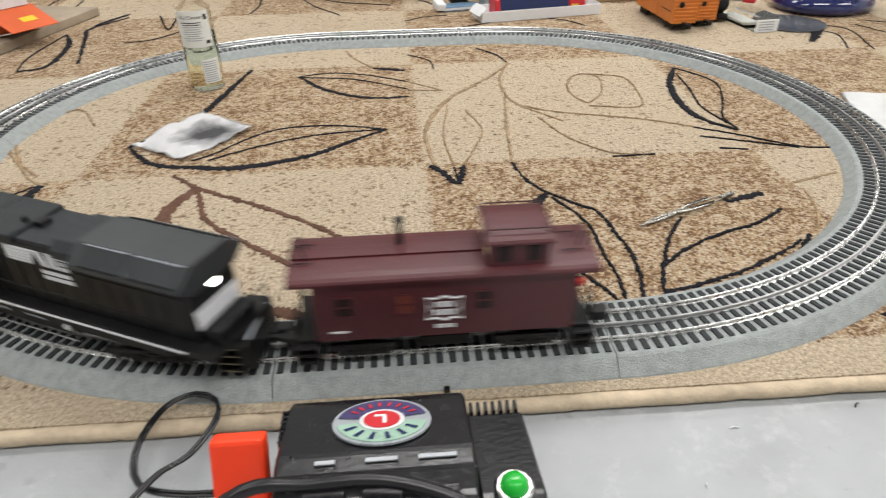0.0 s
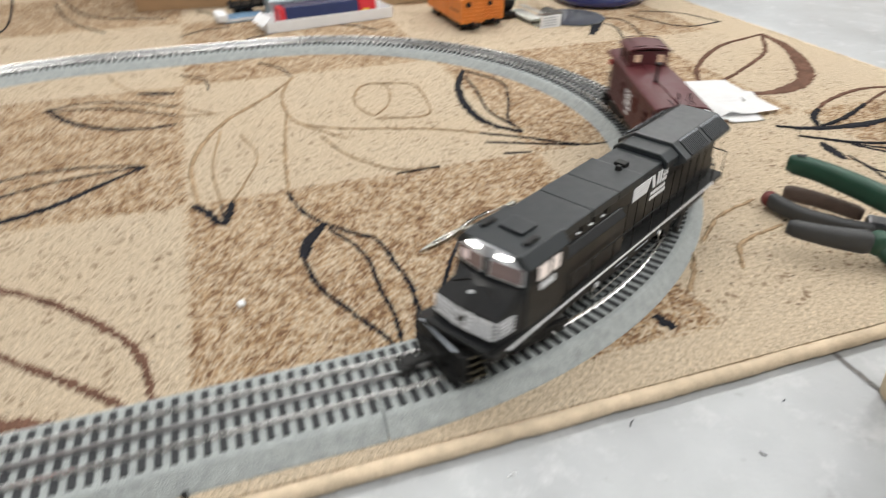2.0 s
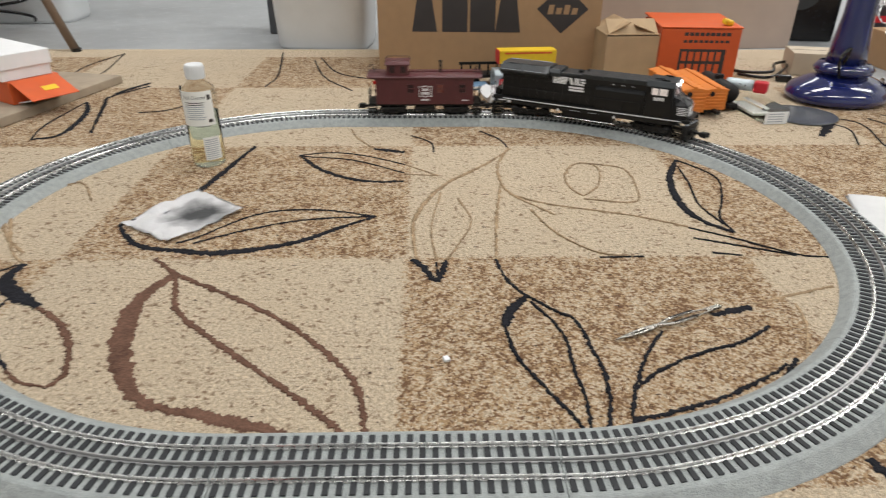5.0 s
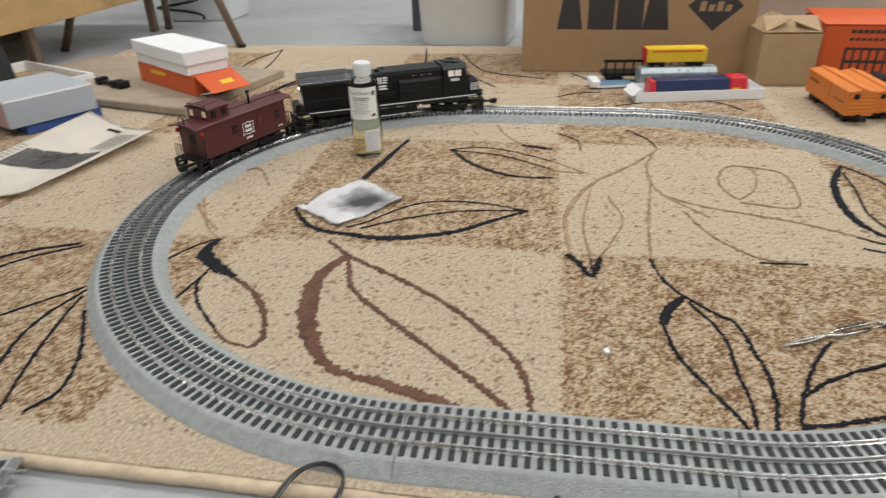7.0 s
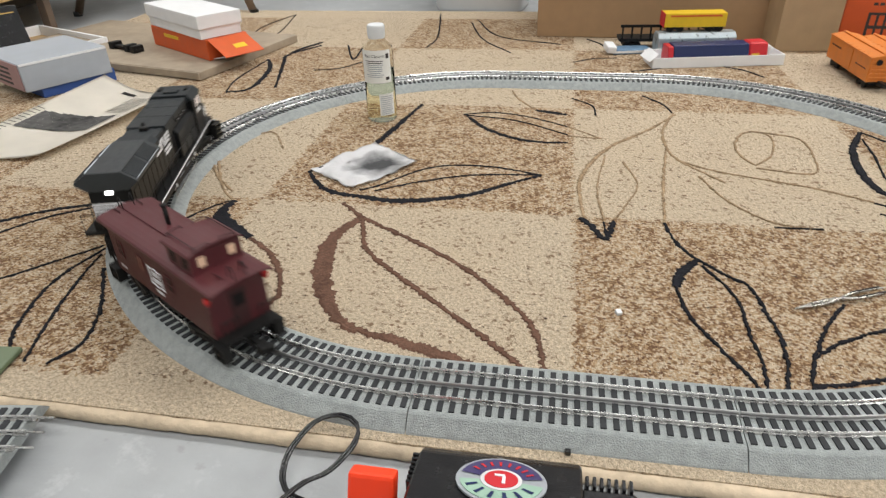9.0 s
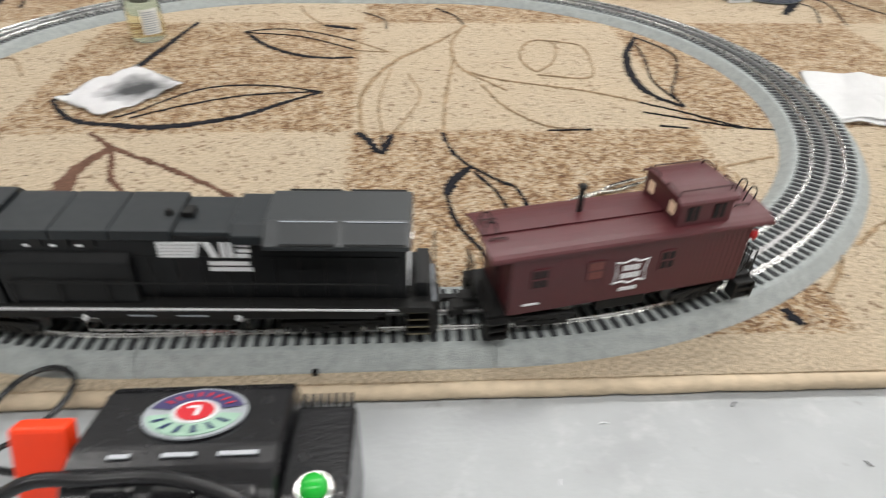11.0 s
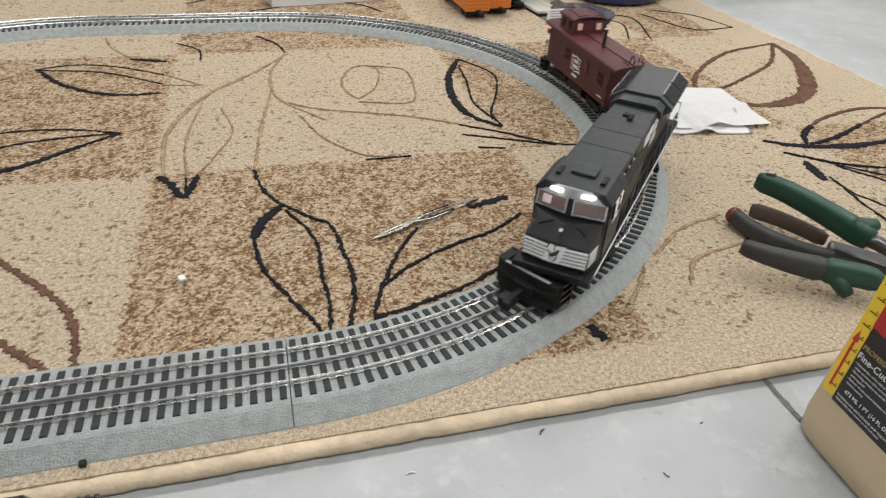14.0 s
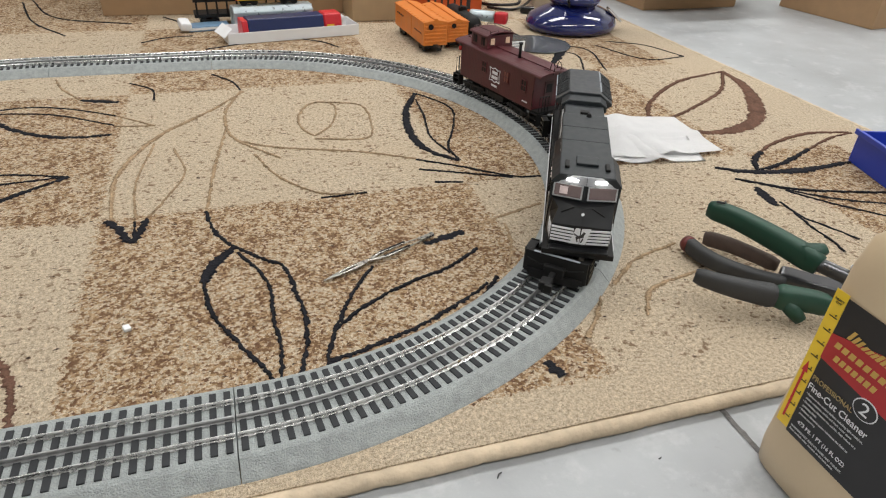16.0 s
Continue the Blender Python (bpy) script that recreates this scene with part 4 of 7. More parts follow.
    for k in range(4):
        part("rear_stripe", box(-0.1733, -0.1722, -0.0215, 0.0215, 0.0430 + 0.0036 * k, 0.0454 + 0.0036 * k), WHITE_INK, e, "white rear end stripe")
    stretch(e, 1.02, 1.04, ((0.0, 0.0), (0.020, 0.0215), (0.0325, 0.0350), (0.0775, 0.0850), (0.0965, 0.0988), (0.12, 0.1223)))
    t1 = truck(e, 0.120, 3, 0.0275, 0.0105, 0.0245)
    t2 = truck(e, -0.120, 3, 0.0275, 0.0105, 0.0245)
    pilot(t1, 0.0655, 1)
    pilot(t2, 0.0715, -1)
    return e, t1, t2


def caboose():
    c = thing("caboose", "maroon toy caboose with a roof cupola and white side emblem", "toy caboose")
    body = part("body", box(-0.0925, 0.0925, -0.0285, 0.0285, 0.0235, 0.0735, 0.0006), MAROON, c, "maroon board-sided body")
    part("underframe", box(-0.102, 0.102, -0.022, 0.022, 0.0185, 0.0238, 0.0005), SOOT, c)
    part("battery_box", box(-0.020, 0.020, -0.024, 0.024, 0.009, 0.019, 0.001), SOOT, c)
    for end in (-1, 1):
        part("platform", box(end * 0.100 - 0.0072, end * 0.100 + 0.0072, -0.0275, 0.0275, 0.0215, 0.0250, 0.0005), SOOT, c, "black end platform")
        coupler(c, end * 0.098, end)
        for side in (-1, 1):
            for z in (0.006, 0.0135, 0.0205):
                part("step", box(end * 0.100 - 0.0072, end * 0.100 + 0.0072, side * 0.0275 - 0.006, side * 0.0275 + 0.0035, z, z + 0.0013), SOOT, c)
            for dx in (-0.0078, 0.0078):
                part("step_side", box(end * 0.100 + dx - 0.0007, end * 0.100 + dx + 0.0007, side * 0.0275 - 0.006, side * 0.0275 + 0.0035, 0.005, 0.0225), SOOT, c)
            b = tube(((end * 0.1065, side * 0.0265, 0.025), (end * 0.1065, side * 0.0265, 0.046), (end * 0.1065, side * 0.010, 0.046), (end * 0.1065, side * 0.010, 0.025)), 0.0007, 6)
            for y in (0.0155, 0.021):
                tube(((end * 0.1065, side * y, 0.025), (end * 0.1065, side * y, 0.046)), 0.0006, 6, b)
            part("grab_iron", tube(((end * 0.0945, side * 0.029, 0.030), (end * 0.0945, side * 0.0305, 0.033), (end * 0.0945, side * 0.0305, 0.050), (end * 0.0945, side * 0.029, 0.053)), 0.0006, 6), SOOT, c)
            part("end_railing", b, SOOT, c, "black wire end railing")
            if end > 0:
                part("marker_lamp", lathe(((0.001, -0.003), (0.0024, -0.003), (0.0030, 0), (0.0024, 0.003), (0.001, 0.003)), 12, None, pose(end * 0.0945, side * 0.0290, 0.064)), RED_LENS, c, "red marker lamp", True)
            # roof ladder hoops
        for y in (-0.006, 0.006):
            part("ladder_hoop", tube(((end * 0.104, y, 0.074), (end * 0.106, y, 0.086), (end * 0.100, y, 0.090), (end * 0.096, y, 0.078)), 0.0006, 6, None, None, 0.003), SOOT, c)
        part("end_door", box(end * 0.0928 - 0.0006, end * 0.0928 + 0.0006, -0.008, 0.008, 0.026, 0.062, 0.0002), MAROON_D, c)
        part("end_window", box(end * 0.0935 - 0.0006, end * 0.0935 + 0.0006, -0.005, 0.005, 0.046, 0.058, 0.0002), SOOT, c)
    arch = [(0.0310 * math.sin(a), 0.0735 + 0.0053 * (math.cos(a) - math.cos(math.pi / 2))) for a in np.linspace(-math.pi / 2, math.pi / 2, 13)]
    roof_line = arch + [(y, z - 0.0018) for y, z in reversed(arch)]
    roof = part("roof", prism(roof_line, -0.108, 0.108), MAROON, c, "curved maroon roof", False)
    part("running_board", box(-0.108, 0.031, -0.006, 0.006, 0.0788, 0.0800, 0.0002), MAROON, roof)
    part("cupola", box(0.030, 0.072, -0.0245, 0.0245, 0.073, 0.0965, 0.0006), MAROON, c, "maroon cupola on the roof")
    arch2 = [(0.0268 * math.sin(a), 0.0960 + 0.0052 * math.cos(a)) for a in np.linspace(-math.pi / 2, math.pi / 2, 11)]
    part("cupola_roof", prism(arch2 + [(y, z - 0.0016) for y, z in reversed(arch2)], 0.0275, 0.0745), MAROON, c)
    for side in (-1, 1):
        for x in (0.0405, 0.0615):
            w = part("cupola_window", box(x - 0.0045, x + 0.0045, side * 0.0247 - 0.0005, side * 0.0247 + 0.0006, 0.081, 0.0925, 0.0002), SOOT, c, "dark cupola window")
            part("window_bar", box(x - 0.0004, x + 0.0004, side * 0.0250 - 0.0005, side * 0.0250 + 0.0009, 0.081, 0.0925), MAROON, w)
        b = tube(((0.031, side * 0.019, 0.0995), (0.031, side * 0.019, 0.1030), (0.071, side * 0.019, 0.1030), (0.071, side * 0.019, 0.0995)), 0.0006, 6)
        part("cupola_rail", b, MAROON_D, c, "thin maroon grab rail on the cupola")
        for x in (0.0285, 0.0735):
            part("corner_grab", tube(((x, side * 0.005, 0.1000), (x, side * 0.006, 0.1035), (x, side * 0.020, 0.1020), (x, side * 0.021, 0.0985)), 0.0006, 6), MAROON_D, c)
        for x in (-0.104, 0.085):
            part("roof_grab", tube(((x, side * 0.012, 0.0775), (x, side * 0.012, 0.0800), (x + 0.012, side * 0.012, 0.0800), (x + 0.012, side * 0.012, 0.0775)), 0.0006, 6), MAROON_D, c)
        for x, glow in ((-0.071, 0), (-0.029, 1), (0.027, 0)):
            w = part("window", box(x - 0.0052, x + 0.0052, side * 0.0286 - 0.0005, side * 0.0286 + 0.0006, 0.0455, 0.0600, 0.0002), DIM_ON if glow else SOOT, c, "glowing side window" if glow else "dark side window")
            for q in ((x - 0.0005, x + 0.0005, 0.0455, 0.0600), (x - 0.0052, x + 0.0052, 0.0520, 0.0533), (x - 0.0062, x - 0.0052, 0.0445, 0.061), (x + 0.0052, x + 0.0062, 0.0445, 0.061), (x - 0.0062, x + 0.0062, 0.0440, 0.0455), (x - 0.0062, x + 0.0062, 0.0600, 0.0612)):
                part("window_bar", box(q[0], q[1], side * 0.0289 - 0.0005, side * 0.0289 + 0.0009, q[2], q[3]), MAROON, w)
        # shield emblem outline and bars
        y = side * 0.0288
        sh = [(-0.0125, 0.038), (-0.0110, 0.0475), (-0.0125, 0.057), (-0.006, 0.0555), (0, 0.058), (0.006, 0.0555), (0.0125, 0.057), (0.0110, 0.0475), (0.0125, 0.038), (0.006, 0.0395), (0, 0.037), (-0.006, 0.0395), (-0.0125, 0.038)]
        part("emblem_outline", tube([(-0.001 + a, y, z) for a, z in sh], 0.0008, 4), WHITE_INK, c, "white shield outline")
        for z, w in ((0.0508, 0.0068), (0.0440, 0.0078)):
            for k in range(4):
                a = -w + 2 * w * k / 4
                part("emblem_bar", box(-0.001 + a + 0.0004, -0.001 + a + w / 2 - 0.0004, y - 0.0003, y + 0.0003, z - 0.0022, z + 0.0022), WHITE_INK, c, "white emblem bar")
        for k in range(5):
            part("number_bar", box(-0.0075 + 0.0028 * k, -0.0053 + 0.0028 * k, y - 0.0003, y + 0.0003, 0.0305, 0.0335), WHITE_INK, c)
        part("number_bar", box(-0.082, -0.070, y - 0.0003, y + 0.0003, 0.0305, 0.0320), WHITE_INK, c)
        # board seams
        b = bmesh.new()
        for k in range(45):
            x = -0.0915 + 0.0041 * k
            box(x, x + 0.0003, side * 0.0285 - 0.0002, side * 0.0285 + 0.00015, 0.025, 0.070, 0, b)
        tagged(part("board_seam", b, MAROON_D, c), kind="stuff")
    for end, x in ((-1, 0.030), (1, 0.072)):
        for y in (-0.0145, 0.0145):
            part("cupola_end_window", box(x - 0.0005 + end * 0.0003, x + 0.0005 + end * 0.0003, y - 0.0036, y + 0.0036, 0.0830, 0.0920, 0.0002), CUPOLA_ON, c, "warm lit cupola end window")
    b = cyl(0.0022, 0.076, 0.098, 12, None, pose(-0.030, 0.008, 0))
    cyl(0.0034, 0.098, 0.1005, 12, b, pose(-0.030, 0.008, 0))
    part("stove_pipe", b, SOOT, c, "black stove pipe", True)
    stretch(c, 1.02, 1.0, ((0.0, 0.0), (0.0235, 0.0225), (0.070, 0.0712), (0.0965, 0.0985), (0.12, 0.1220)))
    t1 = truck(c, 0.062, 2, 0.032, 0.0100, 0.0240)
    t2 = truck(c, -0.062, 2, 0.032, 0.0100, 0.0240)
    return c, t1, t2


loco, loco_t1, loco_t2 = engine()
van, van_t1, van_t2 = caboose()
GAP = 0.334


def ride(s, half, flip):
    """The pose of a car whose trucks stand on the track at s + half and s - half, and its trucks' turns."""
    x1, y1, a1 = rail_point(s + half)
    x2, y2, a2 = rail_point(s - half)
    yaw = math.atan2(y1 - y2, x1 - x2)
    turn = [math.degrees((a - yaw + math.pi) % (2 * math.pi) - math.pi) for a in (a1, a2)]
    return pose((x1 + x2) / 2, (y1 + y2) / 2, RAIL_TOP, 0, 0, math.degrees(yaw) + (180 if flip else 0)), turn


# where the caboose's middle is along the track: seconds, metres
RUN = [
    (0, 0.000),
    (0.5, 0.171),
    (1, 0.347),
    (1.5, 0.526),
    (2, 0.701),
    (2.5, 0.856),
    (3, 1.004),
    (3.5, 1.174),
    (6, 2.017),
    (6.5, 2.200),
    (7, 2.383),
    (7.5, 2.553),
    (8, 2.713),
    (10.5, 3.473),
    (11, 3.632),
    (11.5, 3.778),
    (12, 3.907),
    (12.5, 4.015),
    (13, 4.101),
    (13.5, 4.185),
    (14, 4.257),
    (14.5, 4.317),
    (15, 4.353),
    (15.5, 4.364),
    (16, 4.367),
]


def along(t):
    """RUN, joined smoothly."""
    T, S = [r[0] for r in RUN], [r[1] for r in RUN]
    V = [(S[min(i + 1, len(S) - 1)] - S[max(i - 1, 0)]) / (T[min(i + 1, len(T) - 1)] - T[max(i - 1, 0)]) for i in range(len(T))]
    V[-1] = 0.0
    i = max(k for k in range(len(T) - 1) if T[k] <= t + 1e-9)
    h = T[i + 1] - T[i]
    u = (t - T[i]) / h
    return (S[i] * (2 * u ** 3 - 3 * u * u + 1) + h * V[i] * (u ** 3 - 2 * u * u + u) + S[i + 1] * (3 * u * u - 2 * u ** 3) + h * V[i + 1] * (u ** 3 - u * u))


def motions():
    times = [k * 0.2 for k in range(81)]
    for ob, trucks, half, back, flip in ((van, (van_t1, van_t2), 0.062, 0.0, False), (loco, (loco_t2, loco_t1), 0.120, GAP, True)):
        rides = [(t, *ride(along(t) - back, half, flip)) for t in times]
        walk(ob, [(t, m) for t, m, _ in rides])
        for k, tr in enumerate(trucks):
            x = tr.matrix_basis.translation.x
            walk(tr, [(t, pose(x, 0, 0, 0, 0, turn[k])) for t, _, turn in rides])


# ---- things on and round the rug ----
CLEAR = glass("clear_plastic", (0.93, 0.95, 0.92), 0.16, 1.04)
LIQUID = glass("pale_yellow_liquid", (0.96, 0.94, 0.74), 0.12, 1.05)
LABEL = mat("paper_label", (0.78, 0.79, 0.76), 0.6, 0, 0.04, 60)
GREEN_GRIP = mat("green_grip_rubber", (0.008, 0.048, 0.028), 0.5, 0, 0.15, 120)
DARK_GRIP = mat("dark_grip_rubber", (0.035, 0.036, 0.037), 0.6, 0, 0.2, 200, 0.4, 900)
RED_TIP = mat("red_grip_tip", (0.12, 0.02, 0.017), 0.5)
TAN_JUG = mat("tan_bottle_plastic", (0.60, 0.47, 0.31), 0.4, 0, 0.05, 30, 0.1, 300)
LABEL_BLACK = mat("black_label", (0.015, 0.014, 0.016), 0.35, 0, 0.1, 60)
LABEL_RED = mat("red_label", (0.42, 0.02, 0.025), 0.35, 0, 0.1, 60)
LABEL_YELLOW = mat("yellow_label", (0.85, 0.58, 0.04), 0.35, 0, 0.05, 60)
GOLD_INK = mat("gold_ink", (0.58, 0.37, 0.09), 0.4, 0, 0.05, 60)
GREY_INK = mat("pale_grey_ink", (0.55, 0.56, 0.57), 0.5)
GREEN_LENS = mat("green_lamp_lens", (0.01, 0.35, 0.03), 0.15, 0, 0.1, 100, glow=(0.02, 0.9, 0.06, 0.05))
CHROME = mat("chrome", (0.75, 0.75, 0.74), 0.12, 1.0, 0.05, 60)
BROWN_TUBE = mat("brown_painted_tube", (0.16, 0.11, 0.075), 0.4, 0, 0.15, 40)
PALE_WOOD = mat("varnished_pale_wood", (0.48, 0.31, 0.13), 0.45, 0, 0.2, 30, 0.1, 120)
PINK_CARD = mat("faded_carton", (0.44, 0.35, 0.29), 0.8, 0, 0.1, 12, 0.1, 200)
OLIVE = mat("olive_green_plastic", (0.13, 0.17, 0.10), 0.5, 0, 0.1, 40)
SMOKE = mat("smoky_plastic_disc", (0.07, 0.075, 0.08), 0.15, 0, 0.1, 60)


def soot_tissue():
    """White tissue with one sooty rub mark of its own shape."""
    m = mat("sooty_tissue", (0.90, 0.90, 0.91), 0.85, 0, 0.05, 60, 0.5, 250)
    nt = m.node_tree
    b = nt.nodes["Principled BSDF"]
    src = b.inputs["Base Color"].links[0].from_socket
    tc = nt.nodes.new("ShaderNodeTexCoord")
    d = nt.nodes.new("ShaderNodeVectorMath")
    d.operation = "DISTANCE"
    nt.links.new(tc.outputs["Object"], d.inputs[0])
    d.inputs[1].default_value = (0.016, 0.012, 0.0)
    n = nt.nodes.new("ShaderNodeTexNoise")
    n.inputs["Scale"].default_value, n.inputs["Detail"].default_value = 45, 5
    nt.links.new(tc.outputs["Object"], n.inputs["Vector"])
    a = nt.nodes.new("ShaderNodeMath")
    a.operation = "MULTIPLY_ADD"
    nt.links.new(n.outputs["Fac"], a.inputs[0])
    a.inputs[1].default_value = 0.045
    nt.links.new(d.outputs["Value"], a.inputs[2])
    r = nt.nodes.new("ShaderNodeMapRange")
    r.inputs["From Min"].default_value, r.inputs["From Max"].default_value = 0.038, 0.072
    r.inputs["To Min"].default_value, r.inputs["To Max"].default_value = 0.92, 0.0
    nt.links.new(a.outputs[0], r.inputs["Value"])
    mx = nt.nodes.new("ShaderNodeMix")
    mx.data_type = "RGBA"
    nt.links.new(r.outputs["Result"], mx.inputs["Factor"])
    nt.links.new(src, mx.inputs[6])
    mx.inputs[7].default_value = (0.05, 0.052, 0.055, 1)
    nt.links.new(mx.outputs[2], b.inputs["Base Color"])
    return m


def sheet(corners, n, height, thick=0.0006):
    """A sheet over four corners (x, y), with height(u, v) above the ground."""
    b = bmesh.new()
    a, c, d, e = [Vector((*q, 0)) for q in corners]
    rows = []
    for i in range(n + 1):
        u = i / n
        lo, hi = a.lerp(c, u), e.lerp(d, u)
        rows.append([b.verts.new(lo.lerp(hi, j / n) + Vector((0, 0, height(u, j / n)))) for j in range(n + 1)])
    for i in range(n):
        for j in range(n):
            b.faces.new((rows[i][j], rows[i + 1][j], rows[i + 1][j + 1], rows[i][j + 1]))
    bmesh.ops.solidify(b, geom=b.faces[:], thickness=-thick)
    return b


def crumple(u, v, seed, amount, lift=0.001):
    return lift + amount * max(0.0, 0.5 + noise.noise((u * 3.1, v * 3.1, seed)) + 0.5 * noise.noise((u * 7, v * 7, seed + 3)))


# sooty tissue
t = obj("tissue", sheet(((-0.078, -0.012), (0.002, -0.066), (0.070, 0.028), (-0.012, 0.098)), 26, lambda u, v: crumple(u, v, 2.0, 0.0062)), soot_tissue(), True)
t.matrix_world = pose(-0.307, 0.500, 0) @ Matrix.Diagonal((1.06, 1.06, 1, 1))
tagged(t, "crumpled white tissue with a black soot smudge on the rug", "tissue")
# folded white paper towel
t = thing("paper_towel", "folded blank white paper towel lying on the rug", "paper towel")


def towel_height(u, v, up):
    z = up + 0.0012 * (1 + noise.noise((u * 4, v * 4, 5.0)))
    z += 0.0075 * math.exp(-((u - 0.62 + 0.25 * v) / 0.07) ** 2) * (1 - v) + 0.005 * math.exp(-((u - 0.25 - 0.2 * v) / 0.09) ** 2)
    return z + 0.004 * math.exp(-((v - 0.5) / 0.08) ** 2) * u


part("lower_fold", sheet(((0.600, 0.400), (0.777, 0.376), (0.822, 0.525), (0.655, 0.572)), 30, lambda u, v: towel_height(u, v, 0.0004), 0.0003), TISSUE, t, "", True)
part("upper_fold", sheet(((0.602, 0.408), (0.818, 0.393), (0.835, 0.534), (0.660, 0.575)), 30, lambda u, v: towel_height(u, v, 0.0016) + 0.004 * u * u * (1 - v) ** 2, 0.0003), TISSUE, t, "", True)

# cross-lock tweezers
TWEEZER_STEEL = mat("tweezer_steel", (0.40, 0.385, 0.35), 0.28, 1.0, 0.1, 200)
tw = thing("tweezers", "steel cross-lock tweezers lying on the rug", "tweezers", pose(0.216, 0.214, 0.002, 0, 0, math.degrees(math.atan2(0.058, 0.128))))
for side in (-1, 1):
    b = tube([(0.0, 0, 0.001), (0.030, side * 0.0022, 0.0015), (0.052, 0.0, 0.002 + side * 0.0004), (0.072, -side * 0.0045, 0.002), (0.105, -side * 0.0040, 0.002), (0.138, -side * 0.0008, 0.002)], lambda u: 0.0007 + 0.0014 * math.sin(math.pi * min(u * 1.2, 1)), 6, None, None, 0.006)
    part("arm", b, TWEEZER_STEEL, tw, "", True)
b = box(0.120, 0.140, -0.0026, 0.0026, 0.0005, 0.0035, 0.0006)
part("end_block", b, TWEEZER_STEEL, tw)
for side in (-1, 1):
    part("grip_pad", box(0.070, 0.104, side * 0.0045 - 0.0006, side * 0.0045 + 0.0010, 0.0005, 0.0042, 0.0004), BLACK_PLASTIC, tw, "thin dark grip pad")
tagged(obj("crumb", box(-0.003, 0.003, -0.0035, 0.003, 0, 0.004, 0.0012, None, pose(0, 0, 0, 8, 5, 25)), WHITE_PLASTIC), "small white foam crumb on the rug", "crumb").matrix_world = pose(0.044, 0.186, 0.0008)

# bottle of track cleaner
bt = thing("cleaner_bottle", "clear plastic bottle of pale yellow track cleaner with white cap", "bottle", pose(-0.337, 0.722, 0.0005, 0, 0, 4))
outer = ((0.004, 0.0), (0.022, 0.0), (0.0255, 0.003), (0.0262, 0.012), (0.0262, 0.118), (0.0245, 0.128), (0.015, 0.137), (0.0125, 0.139), (0.0125, 0.142))
part("bottle_wall", lathe(outer, 40), CLEAR, bt, "clear plastic wall", True)
part("liquid", lathe(((0.004, 0.0015), (0.021, 0.0015), (0.0243, 0.004), (0.0250, 0.012), (0.0250, 0.088), (0.003, 0.088)), 36), LIQUID, bt, "pale yellow liquid", True)
b = lathe(((0.004, 0.142), (0.0142, 0.142), (0.0145, 0.144), (0.0145, 0.161), (0.0135, 0.1635), (0.004, 0.164)), 36)
for k in range(36):
    a = 2 * math.pi * k / 36
    box(-0.0004, 0.0004, -0.0004, 0.0004, 0.145, 0.160, 0, b, pose(0.0146 * math.cos(a), 0.0146 * math.sin(a), 0, 0, 0, math.degrees(a)))
part("cap", b, WHITE_PLASTIC, bt, "ribbed white screw cap", False)


def wrap(r, a0, a1, z0, z1, n=16, thick=0.0003):
    """A band of label round z, its angles in degrees."""
    b = bmesh.new()
    cols = [[b.verts.new((q * math.cos(radians(a)), q * math.sin(radians(a)), z)) for q, z in ((r, z0), (r + thick, z0), (r + thick, z1), (r, z1))] for a in np.linspace(a0, a1, n)]
    for u, v in zip(cols, cols[1:]):
        for k in range(4):
            b.faces.new((u[k], v[k], v[(k + 1) % 4], u[(k + 1) % 4]))
    b.faces.new(cols[0])
    b.faces.new(cols[-1][::-1])
    return b


def wrapped_words(words, size, a, z, r, parent, material):
    """Words bent round the bottle's wall."""
    c = bpy.data.curves.new("words", "FONT")
    c.body, c.size, c.align_x, c.align_y = words, size, "CENTER", "CENTER"
    tmp = new("words", c)
    me = bpy.data.meshes.new_from_object(tmp.evaluated_get(bpy.context.evaluated_depsgraph_get()))
    bpy.data.objects.remove(tmp)
    for v in me.vertices:
        q = radians(a) + v.co.x / r
        v.co = Vector((r * math.cos(q), r * math.sin(q), z + v.co.y))
    me.materials.clear()
    me.materials.append(material)
    ob = new("lettering", me)
    ob.parent = parent


front = part("front_label", wrap(0.0263, -150, -30, 0.071, 0.126), LABEL, bt, "white printed front label")
wrapped_words("Rail Cleaner", 0.0075, -92, 0.1165, 0.0268, front, INK)
for k in range(9):
    w = 20 + 14 * random.random()
    part("text_bar", wrap(0.0266, -95 - w, -95 + w, 0.0815 + 0.0033 * k, 0.0827 + 0.0033 * k, 10), INK if k > 6 else GREY_CARD, front)
part("logo_shape", wrap(0.0266, -50, -38, 0.112, 0.120, 6), INK, front)
part("logo_shape", wrap(0.0266, -55, -40, 0.076, 0.081, 6), INK, front)
back = part("back_label", wrap(0.0263, -85, -25, 0.014, 0.052), LABEL, bt, "white printed lower label")
for k in range(10):
    part("text_bar", wrap(0.0266, -80, -38 + 8 * random.random(), 0.0165 + 0.0034 * k, 0.0178 + 0.0034 * k, 8), GREY_CARD, back)

# train controller on the floor before the track
ct = thing("train_controller", "black plastic toy train controller with round emblem and orange lever", "controller")
prof = [(-0.068, FLOOR_Z + 0.002), (-0.068, 0.060), (-0.074, 0.073), (-0.082, 0.0785), (-0.128, 0.0905), (-0.140, 0.090), (-0.150, 0.083), (-0.215, 0.060), (-0.232, 0.040), (-0.234, FLOOR_Z + 0.002)]
part("housing", prism(prof, -0.100, 0.000, None, None, 0.0015), BLACK_PLASTIC, ct, "black moulded housing")
prof2 = [(-0.078, FLOOR_Z + 0.002), (-0.078, 0.052), (-0.086, 0.066), (-0.150, 0.079), (-0.215, 0.056), (-0.230, 0.038), (-0.230, FLOOR_Z + 0.002)]
